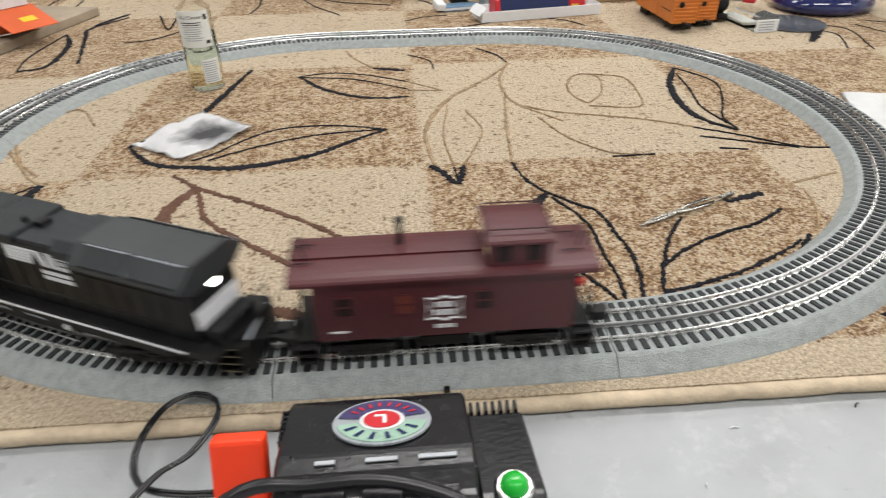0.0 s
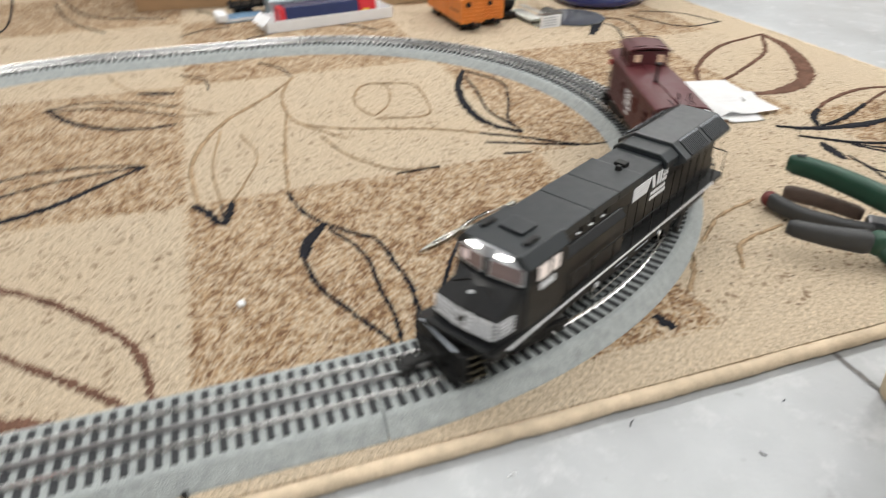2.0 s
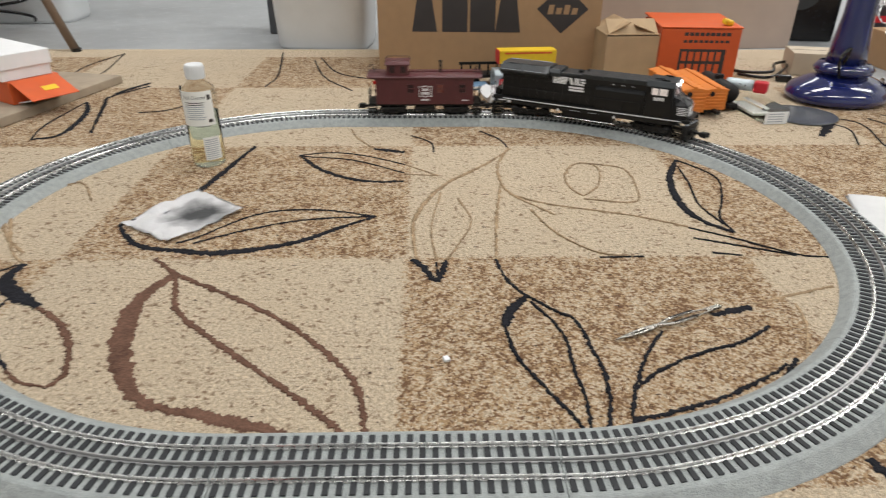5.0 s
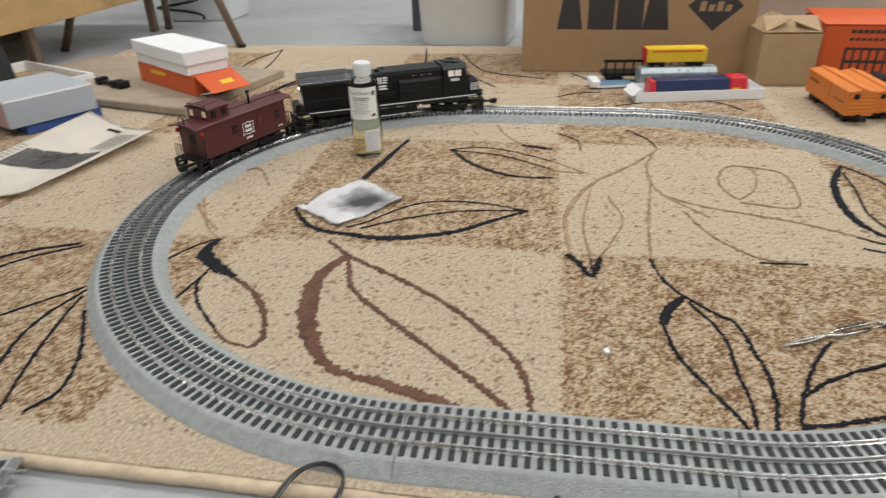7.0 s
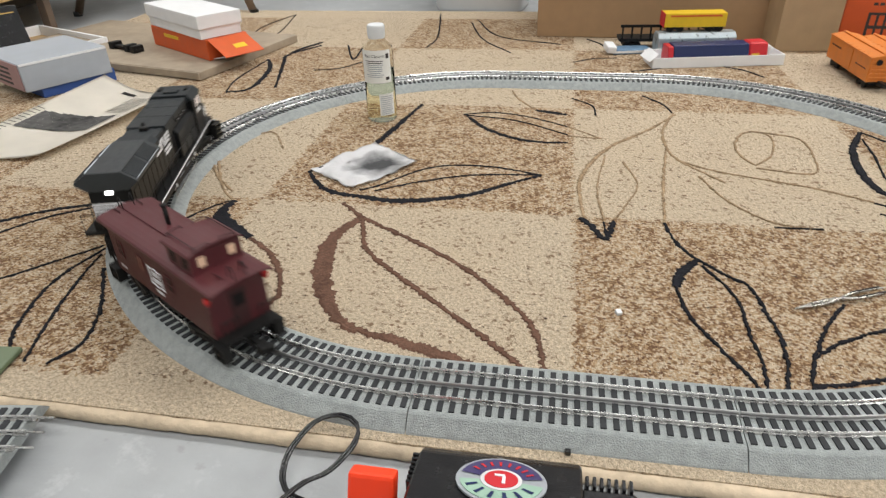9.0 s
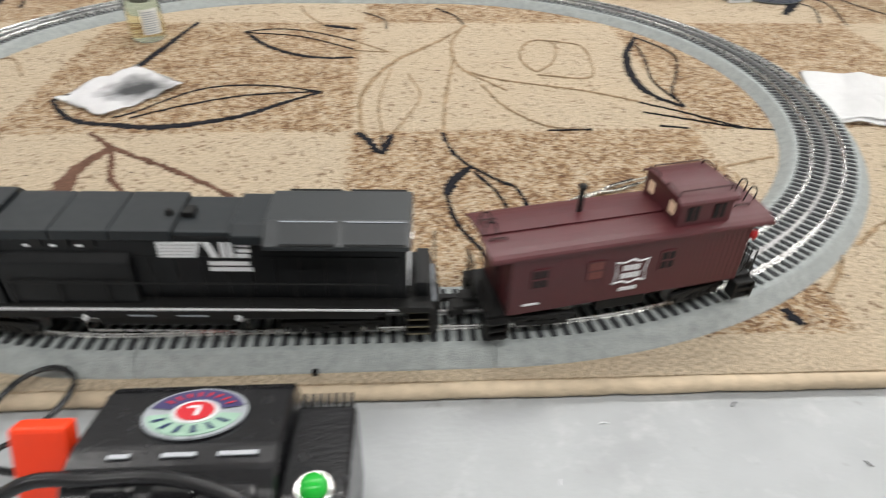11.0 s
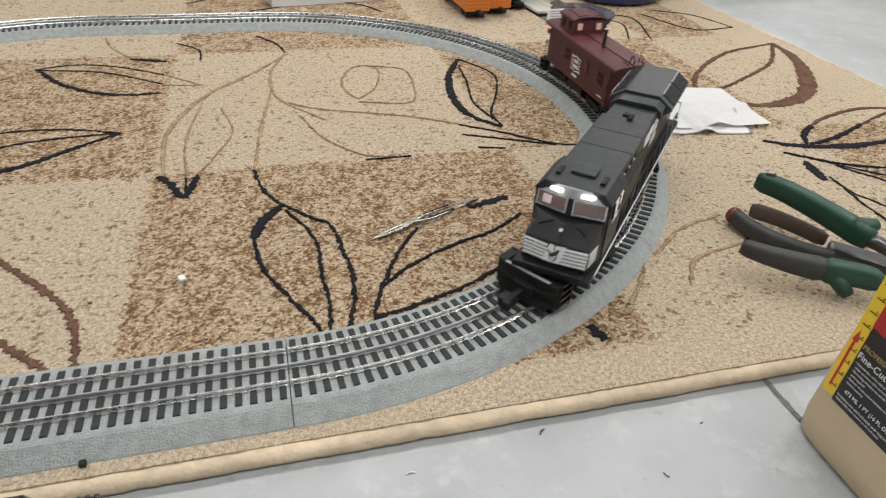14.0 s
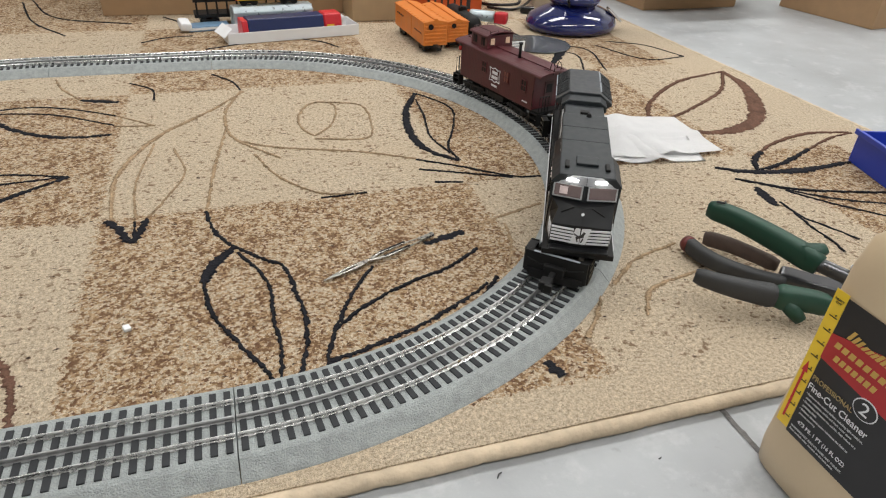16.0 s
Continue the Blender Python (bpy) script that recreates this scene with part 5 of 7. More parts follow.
part("side_housing", prism(prof2, 0.0006, 0.0335, None, None, 0.0015), BLACK_PLASTIC, ct, "black lower side housing")
part("side_block", prism([(-0.090, FLOOR_Z + 0.002), (-0.090, 0.050), (-0.120, 0.060), (-0.200, 0.040), (-0.200, FLOOR_Z + 0.002)], -0.1055, -0.1006, None, None, 0.001), BLACK_PLASTIC, ct)
for k in range(7):
    part("vent_rib", box(0.003 + 0.0044 * k, 0.0052 + 0.0044 * k, -0.084, -0.076, 0.040, 0.066, 0.0006), BLACK_PLASTIC, ct)
    part("vent_rib", box(-0.1065, -0.1006, -0.0985 + 0.0036 * k, -0.0965 + 0.0036 * k, 0.045, 0.068, 0.0006), BLACK_PLASTIC, ct)
tilt = math.degrees(math.atan2(0.012, -0.046)) - 180
em = pose(-0.047, -0.1045, 0.0853, tilt)
b = cyl(0.0265, 0, 0.0012, 48, None, em @ Matrix.Diagonal((1, 0.80, 1, 1)))
disc = part("emblem", b, mat("emblem_silver", (0.42, 0.45, 0.48), 0.3, 0.3), ct, "round emblem in navy, green, white and red")


def ring_piece(r0, r1, a0, a1, z, n=24):
    b = bmesh.new()
    prev = None
    for a in np.linspace(a0, a1, n):
        row = [b.verts.new((q * math.cos(radians(a)), 0.80 * q * math.sin(radians(a)), h)) for q, h in ((r0, 0.001), (r0, z), (r1, z), (r1, 0.001))]
        if prev:
            for k in range(4):
                b.faces.new((prev[k], row[k], row[(k + 1) % 4], prev[(k + 1) % 4]))
        prev = row
    bmesh.ops.transform(b, matrix=em, verts=b.verts)
    return b


part("emblem_field", ring_piece(0.0125, 0.0242, 12, 168, 0.0018), mat("emblem_navy", (0.055, 0.045, 0.13), 0.35), disc)
part("emblem_field", ring_piece(0.0125, 0.0242, 188, 352, 0.0018), mat("emblem_mint", (0.32, 0.48, 0.38), 0.3), disc)
for k in range(6):
    part("emblem_bar", ring_piece(0.0150, 0.0220, 204 + 24 * k, 211 + 24 * k, 0.0022, 4), NAVY, disc, "dark bar")
for k in range(8):
    part("emblem_bar", ring_piece(0.0160, 0.0205, 24 + 17 * k, 29 + 17 * k, 0.0022, 4), RED, disc, "dim red bar")
part("emblem_field", ring_piece(0.0, 0.0122, 0, 360, 0.0020, 32), mat("emblem_grey", (0.66, 0.67, 0.68), 0.35), disc)
part("emblem_field", ring_piece(0.0, 0.0098, 0, 360, 0.0024, 32), RED, disc)
for x, y, w, hgt in ((-0.001, 0.003, 0.006, 0.0018), (0.0015, -0.001, 0.002, 0.0065)):
    part("emblem_bar", box(x - w / 2, x + w / 2, y - hgt / 2, y + hgt / 2, 0.002, 0.0028, 0, None, em), WHITE_INK, disc)
for x, w in ((-0.075, 0.010), (-0.047, 0.016), (-0.019, 0.019)):
    part("white_bar", box(-w / 2, w / 2, -0.0012, 0.0012, 0, 0.0008, 0, None, pose(x, -0.1335, 0.0908, -4)), mat("grey_caption", (0.42, 0.44, 0.47), 0.4), ct, "pale caption bar")
    part("button", box(x - 0.010, x + 0.010, -0.156, -0.146, 0.0815, 0.0865, 0.0015, None), BLACK_PLASTIC, ct, "dark push button")
part("meter_window", box(-0.085, -0.015, -0.185, -0.163, 0.070, 0.0785, 0.002, None), mat("smoked_lens", (0.03, 0.03, 0.032), 0.08), ct, "glossy dark lens")
gm = pose(0.0175, -0.148, 0.0795, 4) @ Matrix.Scale(0.9, 4)
part("lamp_ring", lathe(((0.006, 0), (0.0108, 0), (0.0112, 0.002), (0.0098, 0.0042), (0.0078, 0.0045), (0.0074, 0.002)), 32, None, gm), CHROME, ct, "chrome lamp ring", True)
part("power_lamp", lathe(((0.0076, 0.002), (0.0076, 0.005), (0.006, 0.0085), (0.003, 0.0100), (0.0008, 0.0102)), 28, None, gm), GREEN_LENS, ct, "lit green power lamp", True)
lever = part("lever", box(-0.1370, -0.1085, -0.006, 0.007, -0.070, 0.010, 0.0025, None, pose(0, -0.112, 0.077, -24)), ORANGE_LEVER, ct, "orange throttle lever")
part("lever_arm", box(-0.1075, -0.1010, -0.150, -0.112, 0.030, 0.058, 0.002), ORANGE_LEVER, ct, "orange lever hub")
# cables
cable = thing("track_wire", "thin black two-core wire looping from controller to track", "wire")
for o in (0.0, 0.0026):
    part("core", tube([(-0.205 + o, -0.185, -0.009), (-0.222 + o, -0.115, 0.000), (-0.199 + o, -0.072, 0.011), (-0.180 + o, -0.051, 0.009), (-0.169 + o, -0.022, 0.009), (-0.171, -0.003 - o, 0.010), (-0.187, 0.004 - o, 0.011), (-0.207 + o, -0.007, 0.010), (-0.216 + o, -0.039, 0.010), (-0.213 + o, -0.062, 0.006), (-0.200, -0.074 + o, 0.004), (-0.176, -0.081 + o, 0.006), (-0.140, -0.088 + o, 0.010), (-0.110, -0.110, 0.012)], 0.0013, 8, None, None, 0.006), BLACK_PLASTIC, cable, "", True)
    part("lead", tube([(-0.004 + o, 0.000, -0.006), (-0.010 + o, -0.022, -0.009), (-0.030, -0.050 + o, -0.009), (-0.045, -0.072, -0.008)], 0.0015, 8, None, None, 0.006), BLACK_PLASTIC, cable, "", True)
cord = obj("power_cord", tube([(-0.230, -0.22, -0.008), (-0.180, -0.170, 0.030), (-0.120, -0.150, 0.090), (-0.080, -0.148, 0.0945), (-0.040, -0.150, 0.0945), (0.000, -0.165, 0.086), (0.030, -0.20, 0.070), (0.06, -0.25, 0.0), (0.08, -0.30, -0.008)], 0.0035, 10, None, None, 0.006), BLACK_PLASTIC, True)
tagged(cord, "thick black power cord lying over the controller", "cable")
tagged(obj("terminal_clip", box(-0.0022, 0.0022, -0.003, 0.001, 0.0005, 0.0045, 0.0006), BLACK_PLASTIC), "small black wire clip on the track edge", "clip").matrix_world = pose(-0.004, -0.0005, 0.0)

# ---- tools and polish bottle ----


def grip_handle(name_label, pts, r0, r1, material, parent, flat=0.75):
    path = smooth_path(pts, 0.006)
    b = bmesh.new()
    rings = []
    for i, p in enumerate(path):
        u = i / (len(path) - 1)
        d = (path[min(i + 1, len(path) - 1)] - path[max(i - 1, 0)]).normalized()
        s = d.cross(Vector((0, 0, 1))).normalized()
        w = s.cross(d)
        r = 0.92 * (r0 + (r1 - r0) * u) * (1 - 0.22 * max(0, (0.06 - u) / 0.06) - 0.22 * max(0, (u - 0.94) / 0.06))
        ring = []
        for k in range(18):
            a = 2 * math.pi * k / 18
            ca, sa = math.cos(a), math.sin(a)
            ring.append(b.verts.new(p + s * r * flat * math.copysign(abs(ca) ** 0.62, ca) + w * r * math.copysign(abs(sa) ** 0.62, sa)))
        rings.append(ring)
    for x, y in zip(rings, rings[1:]):
        for k in range(18):
            b.faces.new((x[k], x[(k + 1) % 18], y[(k + 1) % 18], y[k]))
    b.faces.new(rings[0][::-1])
    b.faces.new(rings[-1])
    return part("handle", b, material, parent, name_label, True)


pl = thing("green_pliers", "tongue-and-groove pliers with green rubber handles, opened", "pliers", pose(0.008, 0.0, 0))
STEEL_D = mat("dark_tool_steel", (0.10, 0.10, 0.105), 0.3, 0.8)
h1 = grip_handle("green rubber handle", [(0.618, 0.188, 0.045), (0.632, 0.162, 0.045), (0.645, 0.125, 0.043), (0.658, 0.085, 0.039), (0.662, 0.075, 0.037)], 0.0115, 0.0135, GREEN_GRIP, pl)
part("hang_slot", tube([(0.618, 0.180, 0.0570), (0.623, 0.174, 0.0578), (0.627, 0.177, 0.0570)], 0.0012, 6), DARK_GRIP, h1)
part("hand_guard", tube([(0.654, 0.092, 0.041), (0.666, 0.086, 0.046), (0.673, 0.084, 0.049)], lambda u: 0.0115 - 0.006 * u, 10), GREEN_GRIP, h1, "", True)
h2 = grip_handle("dark rubber handle with green end", [(0.541, 0.101, 0.029), (0.556, 0.086, 0.028), (0.576, 0.072, 0.026), (0.600, 0.056, 0.025)], 0.0085, 0.0125, DARK_GRIP, pl)
h3 = grip_handle("green rubber handle end", [(0.597, 0.058, 0.0252), (0.614, 0.049, 0.025), (0.630, 0.041, 0.024), (0.640, 0.033, 0.022)], 0.0131, 0.0110, GREEN_GRIP, pl)
part("hand_guard", tube([(0.608, 0.052, 0.022), (0.612, 0.044, 0.014), (0.616, 0.038, 0.008)], lambda u: 0.0095 - 0.004 * u, 10), GREEN_GRIP, h3, "", True)
for q in (((0.659, 0.082, 0.038), (0.678, 0.058, 0.033), (0.698, 0.040, 0.028), (0.730, 0.016, 0.022)), ((0.636, 0.036, 0.022), (0.660, 0.024, 0.020), (0.690, 0.012, 0.018), (0.730, 0.008, 0.020))):
    part("steel_arm", tube(q, 0.0075, 8, None, None, 0.008), STEEL_D, pl, "dark steel arm", True)
b = bmesh.new()
for k in range(4):
    cyl(0.0045, -0.004, 0.001, 16, b, pose(0.684 + 0.009 * k, 0.056 - 0.010 * k, 0.043 - 0.004 * k, 0, -20, 0))
part("groove_plate", b, mat("worn_bright_steel", (0.20, 0.20, 0.205), 0.38, 1.0), pl, "bright toothed steel groove plate")
part("jaw", box(0.715, 0.760, -0.006, 0.026, 0.006, 0.034, 0.004), STEEL_D, pl, "dark steel jaw")
old = thing("black_pliers", "old pliers with black and brown handles and a red tip", "pliers", pose(0.008, 0.0, 0))
hd = grip_handle("black dipped handle", [(0.592, 0.176, 0.0115), (0.592, 0.155, 0.012), (0.599, 0.130, 0.0125), (0.618, 0.104, 0.0125), (0.640, 0.086, 0.012)], 0.0095, 0.0085, DARK_GRIP, old)
part("red_tip", lathe(((0.002, -0.005), (0.008, -0.003), (0.0092, 0.001), (0.008, 0.005)), 16, None, pose(0.592, 0.176, 0.0115, 90, 0, 0)), RED_TIP, hd, "worn red end", True)
grip_handle("brown knurled handle", [(0.617, 0.181, 0.0125), (0.630, 0.160, 0.0145), (0.642, 0.136, 0.0150), (0.654, 0.112, 0.0140)], 0.0090, 0.0080, mat("knurled_brown_grip", (0.10, 0.065, 0.050), 0.6, 0, 0.3, 500, 1.0, 900), old)
part("steel_body", box(-0.030, 0.030, -0.012, 0.012, 0.004, 0.018, 0.004, None, pose(0.668, 0.080, 0, 0, 0, -45)), STEEL_D, old, "dark steel jaws")

# jug of polish on the floor
jug = thing("polish_bottle", "tan plastic bottle of car polish with black and red label", "bottle", pose(0.514, -0.118, FLOOR_Z + 0.0005))
b = bmesh.new()
rings = []
for z, hx, hy in ((0.0, 0.024, 0.050), (0.003, 0.0275, 0.0535), (0.02, 0.0285, 0.0548), (0.175, 0.0275, 0.0470), (0.196, 0.026, 0.0435), (0.208, 0.020, 0.033), (0.216, 0.014, 0.018), (0.222, 0.0125, 0.0125), (0.230, 0.0125, 0.0125)):
    ring = []
    for k in range(40):
        a = 2 * math.pi * k / 40
        p = 5.0 if z < 0.20 else 2.4
        cx, sx = math.cos(a), math.sin(a)
        ring.append(b.verts.new((hx * math.copysign(abs(cx) ** (2 / p), cx), hy * math.copysign(abs(sx) ** (2 / p), sx), z)))
    rings.append(ring)
for u, v in zip(rings, rings[1:]):
    for k in range(40):
        b.faces.new((u[k], u[(k + 1) % 40], v[(k + 1) % 40], v[k]))
b.faces.new(rings[0][::-1])
b.faces.new(rings[-1])
part("jug_body", b, TAN_JUG, jug, "tan plastic body", True)
part("cap", cyl(0.0155, 0.224, 0.250, 28, None, None, 0.0145, 0.001), BLACK_PLASTIC, jug, "black screw cap")
# the label's plane leans in with the side
face = Matrix(((0, 0, -1, -0.0287), (-1, 0, 0, 0), (0, 1, 0, 0), (0, 0, 0, 1))) @ pose(-0.003, 0.0345, 0, -0.4) @ Matrix.Diagonal((0.94, 0.84, 1, 1))


def label_piece(name, pts, z, material, label=""):
    b = bmesh.new()
    lo = [b.verts.new((x, y, z - 0.0003)) for x, y in pts]
    hi = [b.verts.new((x, y, z)) for x, y in pts]
    b.faces.new(lo[::-1])
    b.faces.new(hi)
    for i in range(len(pts)):
        j = (i + 1) % len(pts)
        b.faces.new((lo[i], lo[j], hi[j], hi[i]))
    bmesh.ops.transform(b, matrix=face, verts=b.verts)
    return part(name, b, material, jug, label)


# the label's left edge follows the side, so it narrows upwards
label_piece("label", ((-0.0328, 0.016), (0.044, 0.016), (0.041, 0.148), (-0.0316, 0.148)), 0.0006, LABEL_BLACK, "black printed label")
label_piece("label_stripe", ((-0.0430, 0.018), (-0.0331, 0.018), (-0.0319, 0.150), (-0.0417, 0.150)), 0.0006, LABEL_YELLOW, "yellow scale stripe")
label_piece("label_field", ((-0.0325, 0.094), (-0.0320, 0.117), (0.012, 0.131), (0.040, 0.137), (0.042, 0.086), (0.006, 0.090)), 0.0010, LABEL_RED, "red label field")
label_piece("arrow", ((-0.0398, 0.026), (-0.0382, 0.026), (-0.0378, 0.074), (-0.0360, 0.074), (-0.0384, 0.084), (-0.0408, 0.074), (-0.0394, 0.074)), 0.0011, RED, "red arrow")
for k in range(9):
    label_piece("scale_mark", ((-0.0400 + 0.0001 * k, 0.028 + 0.0125 * k), (-0.0340 + 0.0001 * k, 0.028 + 0.0125 * k), (-0.0340 + 0.0001 * k, 0.0287 + 0.0125 * k), (-0.0400 + 0.0001 * k, 0.0287 + 0.0125 * k)), 0.0010, LABEL_BLACK)


def label_words(words, size, x, y, material, turn=0):
    lettering("lettering", words, size, face @ pose(x, y, 0.0012, 0, 0, turn), material, jug)


def label_bars(x0, x1, y, tall, n, material, lean=0.0):
    step = (x1 - x0) / n
    for k in range(n):
        h = tall * (random.uniform(0.55, 1.15) if n > 9 else 1.0)
        label_piece("label_bar", ((x0 + step * k, y), (x0 + step * (k + 0.72), y), (x0 + step * (k + 0.72) + lean, y + h), (x0 + step * k + lean, y + h)), 0.0013, material)


def label_lines(words, size, x, y, material):
    lettering("lettering", words, size, face @ pose(x, y, 0.0012) @ Matrix.Diagonal((0.80, 1, 1, 1)), material, jug, align="LEFT")


label_bars(-0.022, 0.020, 0.1215, 0.0075, 12, GOLD_INK, 0.003)
label_bars(-0.027, 0.023, 0.1092, 0.0050, 9, GOLD_INK, 0.001)
label_bars(-0.024, 0.009, 0.0990, 0.0050, 7, GOLD_INK, 0.001)
label_lines("PROFESSIONAL", 0.0060, -0.0310, 0.0755, mat("dull_gold_ink", (0.40, 0.30, 0.13), 0.4))
label_lines("Fine-Cut Cleaner", 0.0086, -0.0315, 0.0668, WHITE_INK)
label_piece("badge", [(0.0085 + 0.0088 * math.cos(a), 0.0835 + 0.0086 * math.sin(a)) for a in np.linspace(0, 2 * math.pi, 25)[:-1]], 0.0014, WHITE_INK, "white oval badge")
label_piece("badge", [(0.0085 + 0.0080 * math.cos(a), 0.0835 + 0.0077 * math.sin(a)) for a in np.linspace(0, 2 * math.pi, 25)[:-1]], 0.0017, LABEL_BLACK)
lettering("lettering", "2", 0.014, face @ pose(0.0085, 0.0835, 0.0019), WHITE_INK, jug)
for k, words in enumerate(("\u2022 Removes fine surface defects including light oxidation,", "  stains, scratches, swirls and fresh water spots", "\u2022 Diminishing Abrasives cut quickly, then reduce to a", "  polishing finish", "\u2022 Buffered Abrasive action lubricates the finish to", "  prevent scouring")):
    label_lines(words, 0.0026, -0.0300, 0.0600 - 0.0040 * k, GREY_INK)
label_lines("473 ML 1 PT (16 FL OZ)", 0.0050, -0.0270, 0.0320, WHITE_INK)
label_lines("WARNING MAY IRRITATE NOSE AND THROAT.", 0.0026, -0.0305, 0.0250, GREY_INK)
label_lines("Read carefully other cautions on the back panel.", 0.0025, -0.0305, 0.0215, GREY_INK)
label_words("HEAVY", 0.0022, -0.0365, 0.1430, LABEL_BLACK)
label_words("CUT", 0.0022, -0.0365, 0.1405, LABEL_BLACK)
for k in range(9):
    label_words(str(k + 1), 0.0026, -0.0345, 0.0305 + 0.0125 * k, LABEL_BLACK)

# saw cut in the floor, seen past the rug's edge
b = bmesh.new()
prev = None
for k in range(300):
    y = -0.010 - 0.004 * k
    l, r = 0.4945 + 0.0012 * noise.noise((k * 0.6, 1, 0)), 0.4995 + 0.0014 * noise.noise((k * 0.6, 9, 0))
    row = [b.verts.new((l, y, FLOOR_Z + 0.0005)), b.verts.new((r, y, FLOOR_Z + 0.0005))]
    if prev:
        b.faces.new((prev[0], prev[1], row[1], row[0]))
    prev = row
tagged(obj("trim_floor_joint", b, mat("floor_joint_filler", (0.16, 0.155, 0.15), 0.85, 0, 0.4, 120, 1.0, 300)), "dark filled saw-cut joint in the concrete floor", "floor joint", kind="structure")
for k, (x, y, r) in enumerate(((0.20, -0.045, 0.0035), (0.30, -0.032, 0.003), (0.16, -0.09, 0.002), (0.37, -0.085, 0.0025), (0.245, -0.11, 0.002), (0.42, -0.05, 0.0016))):
    t = obj("scrap", tube([(-r, 0, 0), (0, r * 0.3, 0.0006), (r, 0, 0.0002)], 0.0005, 5), WHITE_PLASTIC if k % 2 == 0 else DARK_GRIP)
    t.matrix_world = pose(x, y, FLOOR_Z + 0.0006, 0, 0, 40 * k)
    tagged(t, "tiny scrap of debris on the concrete floor", "scrap", "floor scraps")

# spare track and green tray at the rug's near corner
sp = thing("spare_track", "loose grey toy track section with bare rail pins", "toy track", pose(-0.432, -0.062, FLOOR_Z + 0.018, 3, -4, 192))
b = prism([(o, h) for o, h in BED], 0, 0.254)
part("roadbed", b, BALLAST, sp)
for o in (-0.0165, 0, 0.0165):
    part("rail", prism([(o + a, h) for a, h in RAIL], -0.008, 0.255), STEEL, sp)
    part("rail_pin", cyl(0.0009, -0.018, 0.0, 8, None, pose(-0.004, o, 0.0150, 0, 90)), STEEL, sp)
for k in range(26):
    part("tie", box(0.0025 + 0.00977 * k, 0.0073 + 0.00977 * k, -0.0295, 0.0295, 0.0120, 0.0137), TIE, sp)
tagged(obj("green_mat", box(-0.11, 0.11, -0.026, 0.026, 0, 0.006, 0.0025), OLIVE), "olive green plastic strip on the rug edge", "plastic strip").matrix_world = pose(-0.628, 0.012, 0.001, 0, 0, 6)

# ---- the far side: boxes and rolling stock ----


def carton(name, label, category, m, w, d, h, material, open_top=False, kind=""):
    """A carton with its front at y = 0: walls, seam and flaps."""
    c = thing(name, label, category, m)
    part("shell", box(-w / 2, w / 2, 0, d, 0.0005, h, 0.0015), material, c)
    if open_top:
        for sx, ang in ((-1, 28), (1, 20)):
            part("flap", box(0, w * 0.48, 0.002, d - 0.002, 0, 0.0025, 0.0006, None, pose(-w / 2, 0, h + 0.001, 0, -ang, 0) if sx < 0 else pose(w / 2, 0, h + 0.001, 0, 180 + ang, 0) @ pose(0, 0, -0.0025)), material, c, "half open flap")
        part("flap", box(0.004, w - 0.004, 0, d * 0.4, 0, 0.0025, 0.0006, None, pose(-w / 2, 0.001, h + 0.002, 34)), material, c, "half open flap")
    else:
        part("seam", box(-w / 2 + 0.002, w / 2 - 0.002, d / 2 - 0.001, d / 2 + 0.001, h - 0.0003, h + 0.0004), INK, c)
    return c


big = carton("cardboard_box", "large brown cardboard carton with bold black printed lettering shapes", "box", pose(0.178, 1.345, 0.0, 0, 0, -2.5), 0.545, 0.36, 0.42, CARD)
part("side_tape", box(-0.2735, -0.2725, 0.14, 0.20, 0.1, 0.42), mat("parcel_tape", (0.45, 0.33, 0.2), 0.3), big)


def print_piece(parent, pts, material=None, y=-0.0006):
    b = bmesh.new()
    f0 = [b.verts.new((x, y, z)) for x, z in pts]
    f1 = [b.verts.new((x, y + 0.001, z)) for x, z in pts]
    b.faces.new(f0)
    b.faces.new(f1[::-1])
    for i in range(len(pts)):
        j = (i + 1) % len(pts)
        b.faces.new((f0[i], f0[j], f1[j], f1[i]))
    part("print_shape", b, material or INK, parent, "black printed shape")


# the maker's mark as four plain bold masses of the same size
for x0, lean in ((-0.188, 0.014), (-0.114, 0.0), (-0.046, 0.0), (0.016, 0.012)):
    print_piece(big, ((x0, 0.105), (x0 + 0.062, 0.105), (x0 + 0.062 - lean, 0.188), (x0 + lean, 0.188)))
print_piece(big, ((0.116, 0.160), (0.178, 0.103), (0.240, 0.160), (0.178, 0.217)))
for k in range(4):
    print_piece(big, ((0.142 + 0.019 * k, 0.148), (0.155 + 0.019 * k, 0.148), (0.158 + 0.019 * k, 0.170 if k in (0, 2) else 0.163), (0.145 + 0.019 * k, 0.170 if k in (0, 2) else 0.163)), CARD, -0.0012)

carton("cardboard_box", "small worn cardboard box with half open top flaps", "box", pose(0.508, 1.240, 0.0, 0, 0, 3), 0.126, 0.13, 0.114, CARD_D, True)
ob = carton("orange_box", "bright orange carton with black printing and a torn lid", "box", pose(0.687, 1.290, 0.0, 0, 0, -4), 0.19, 0.18, 0.1225, ORANGE)
part("lid", box(-0.097, 0.097, -0.002, 0.184, 0, 0.003, 0.001, None, pose(0, 0, 0.1235, 2, 0, 0)), ORANGE, ob, "lifted orange lid")
print_piece(ob, ((-0.045, 0.012), (0.065, 0.012), (0.065, 0.075), (-0.045, 0.075)))
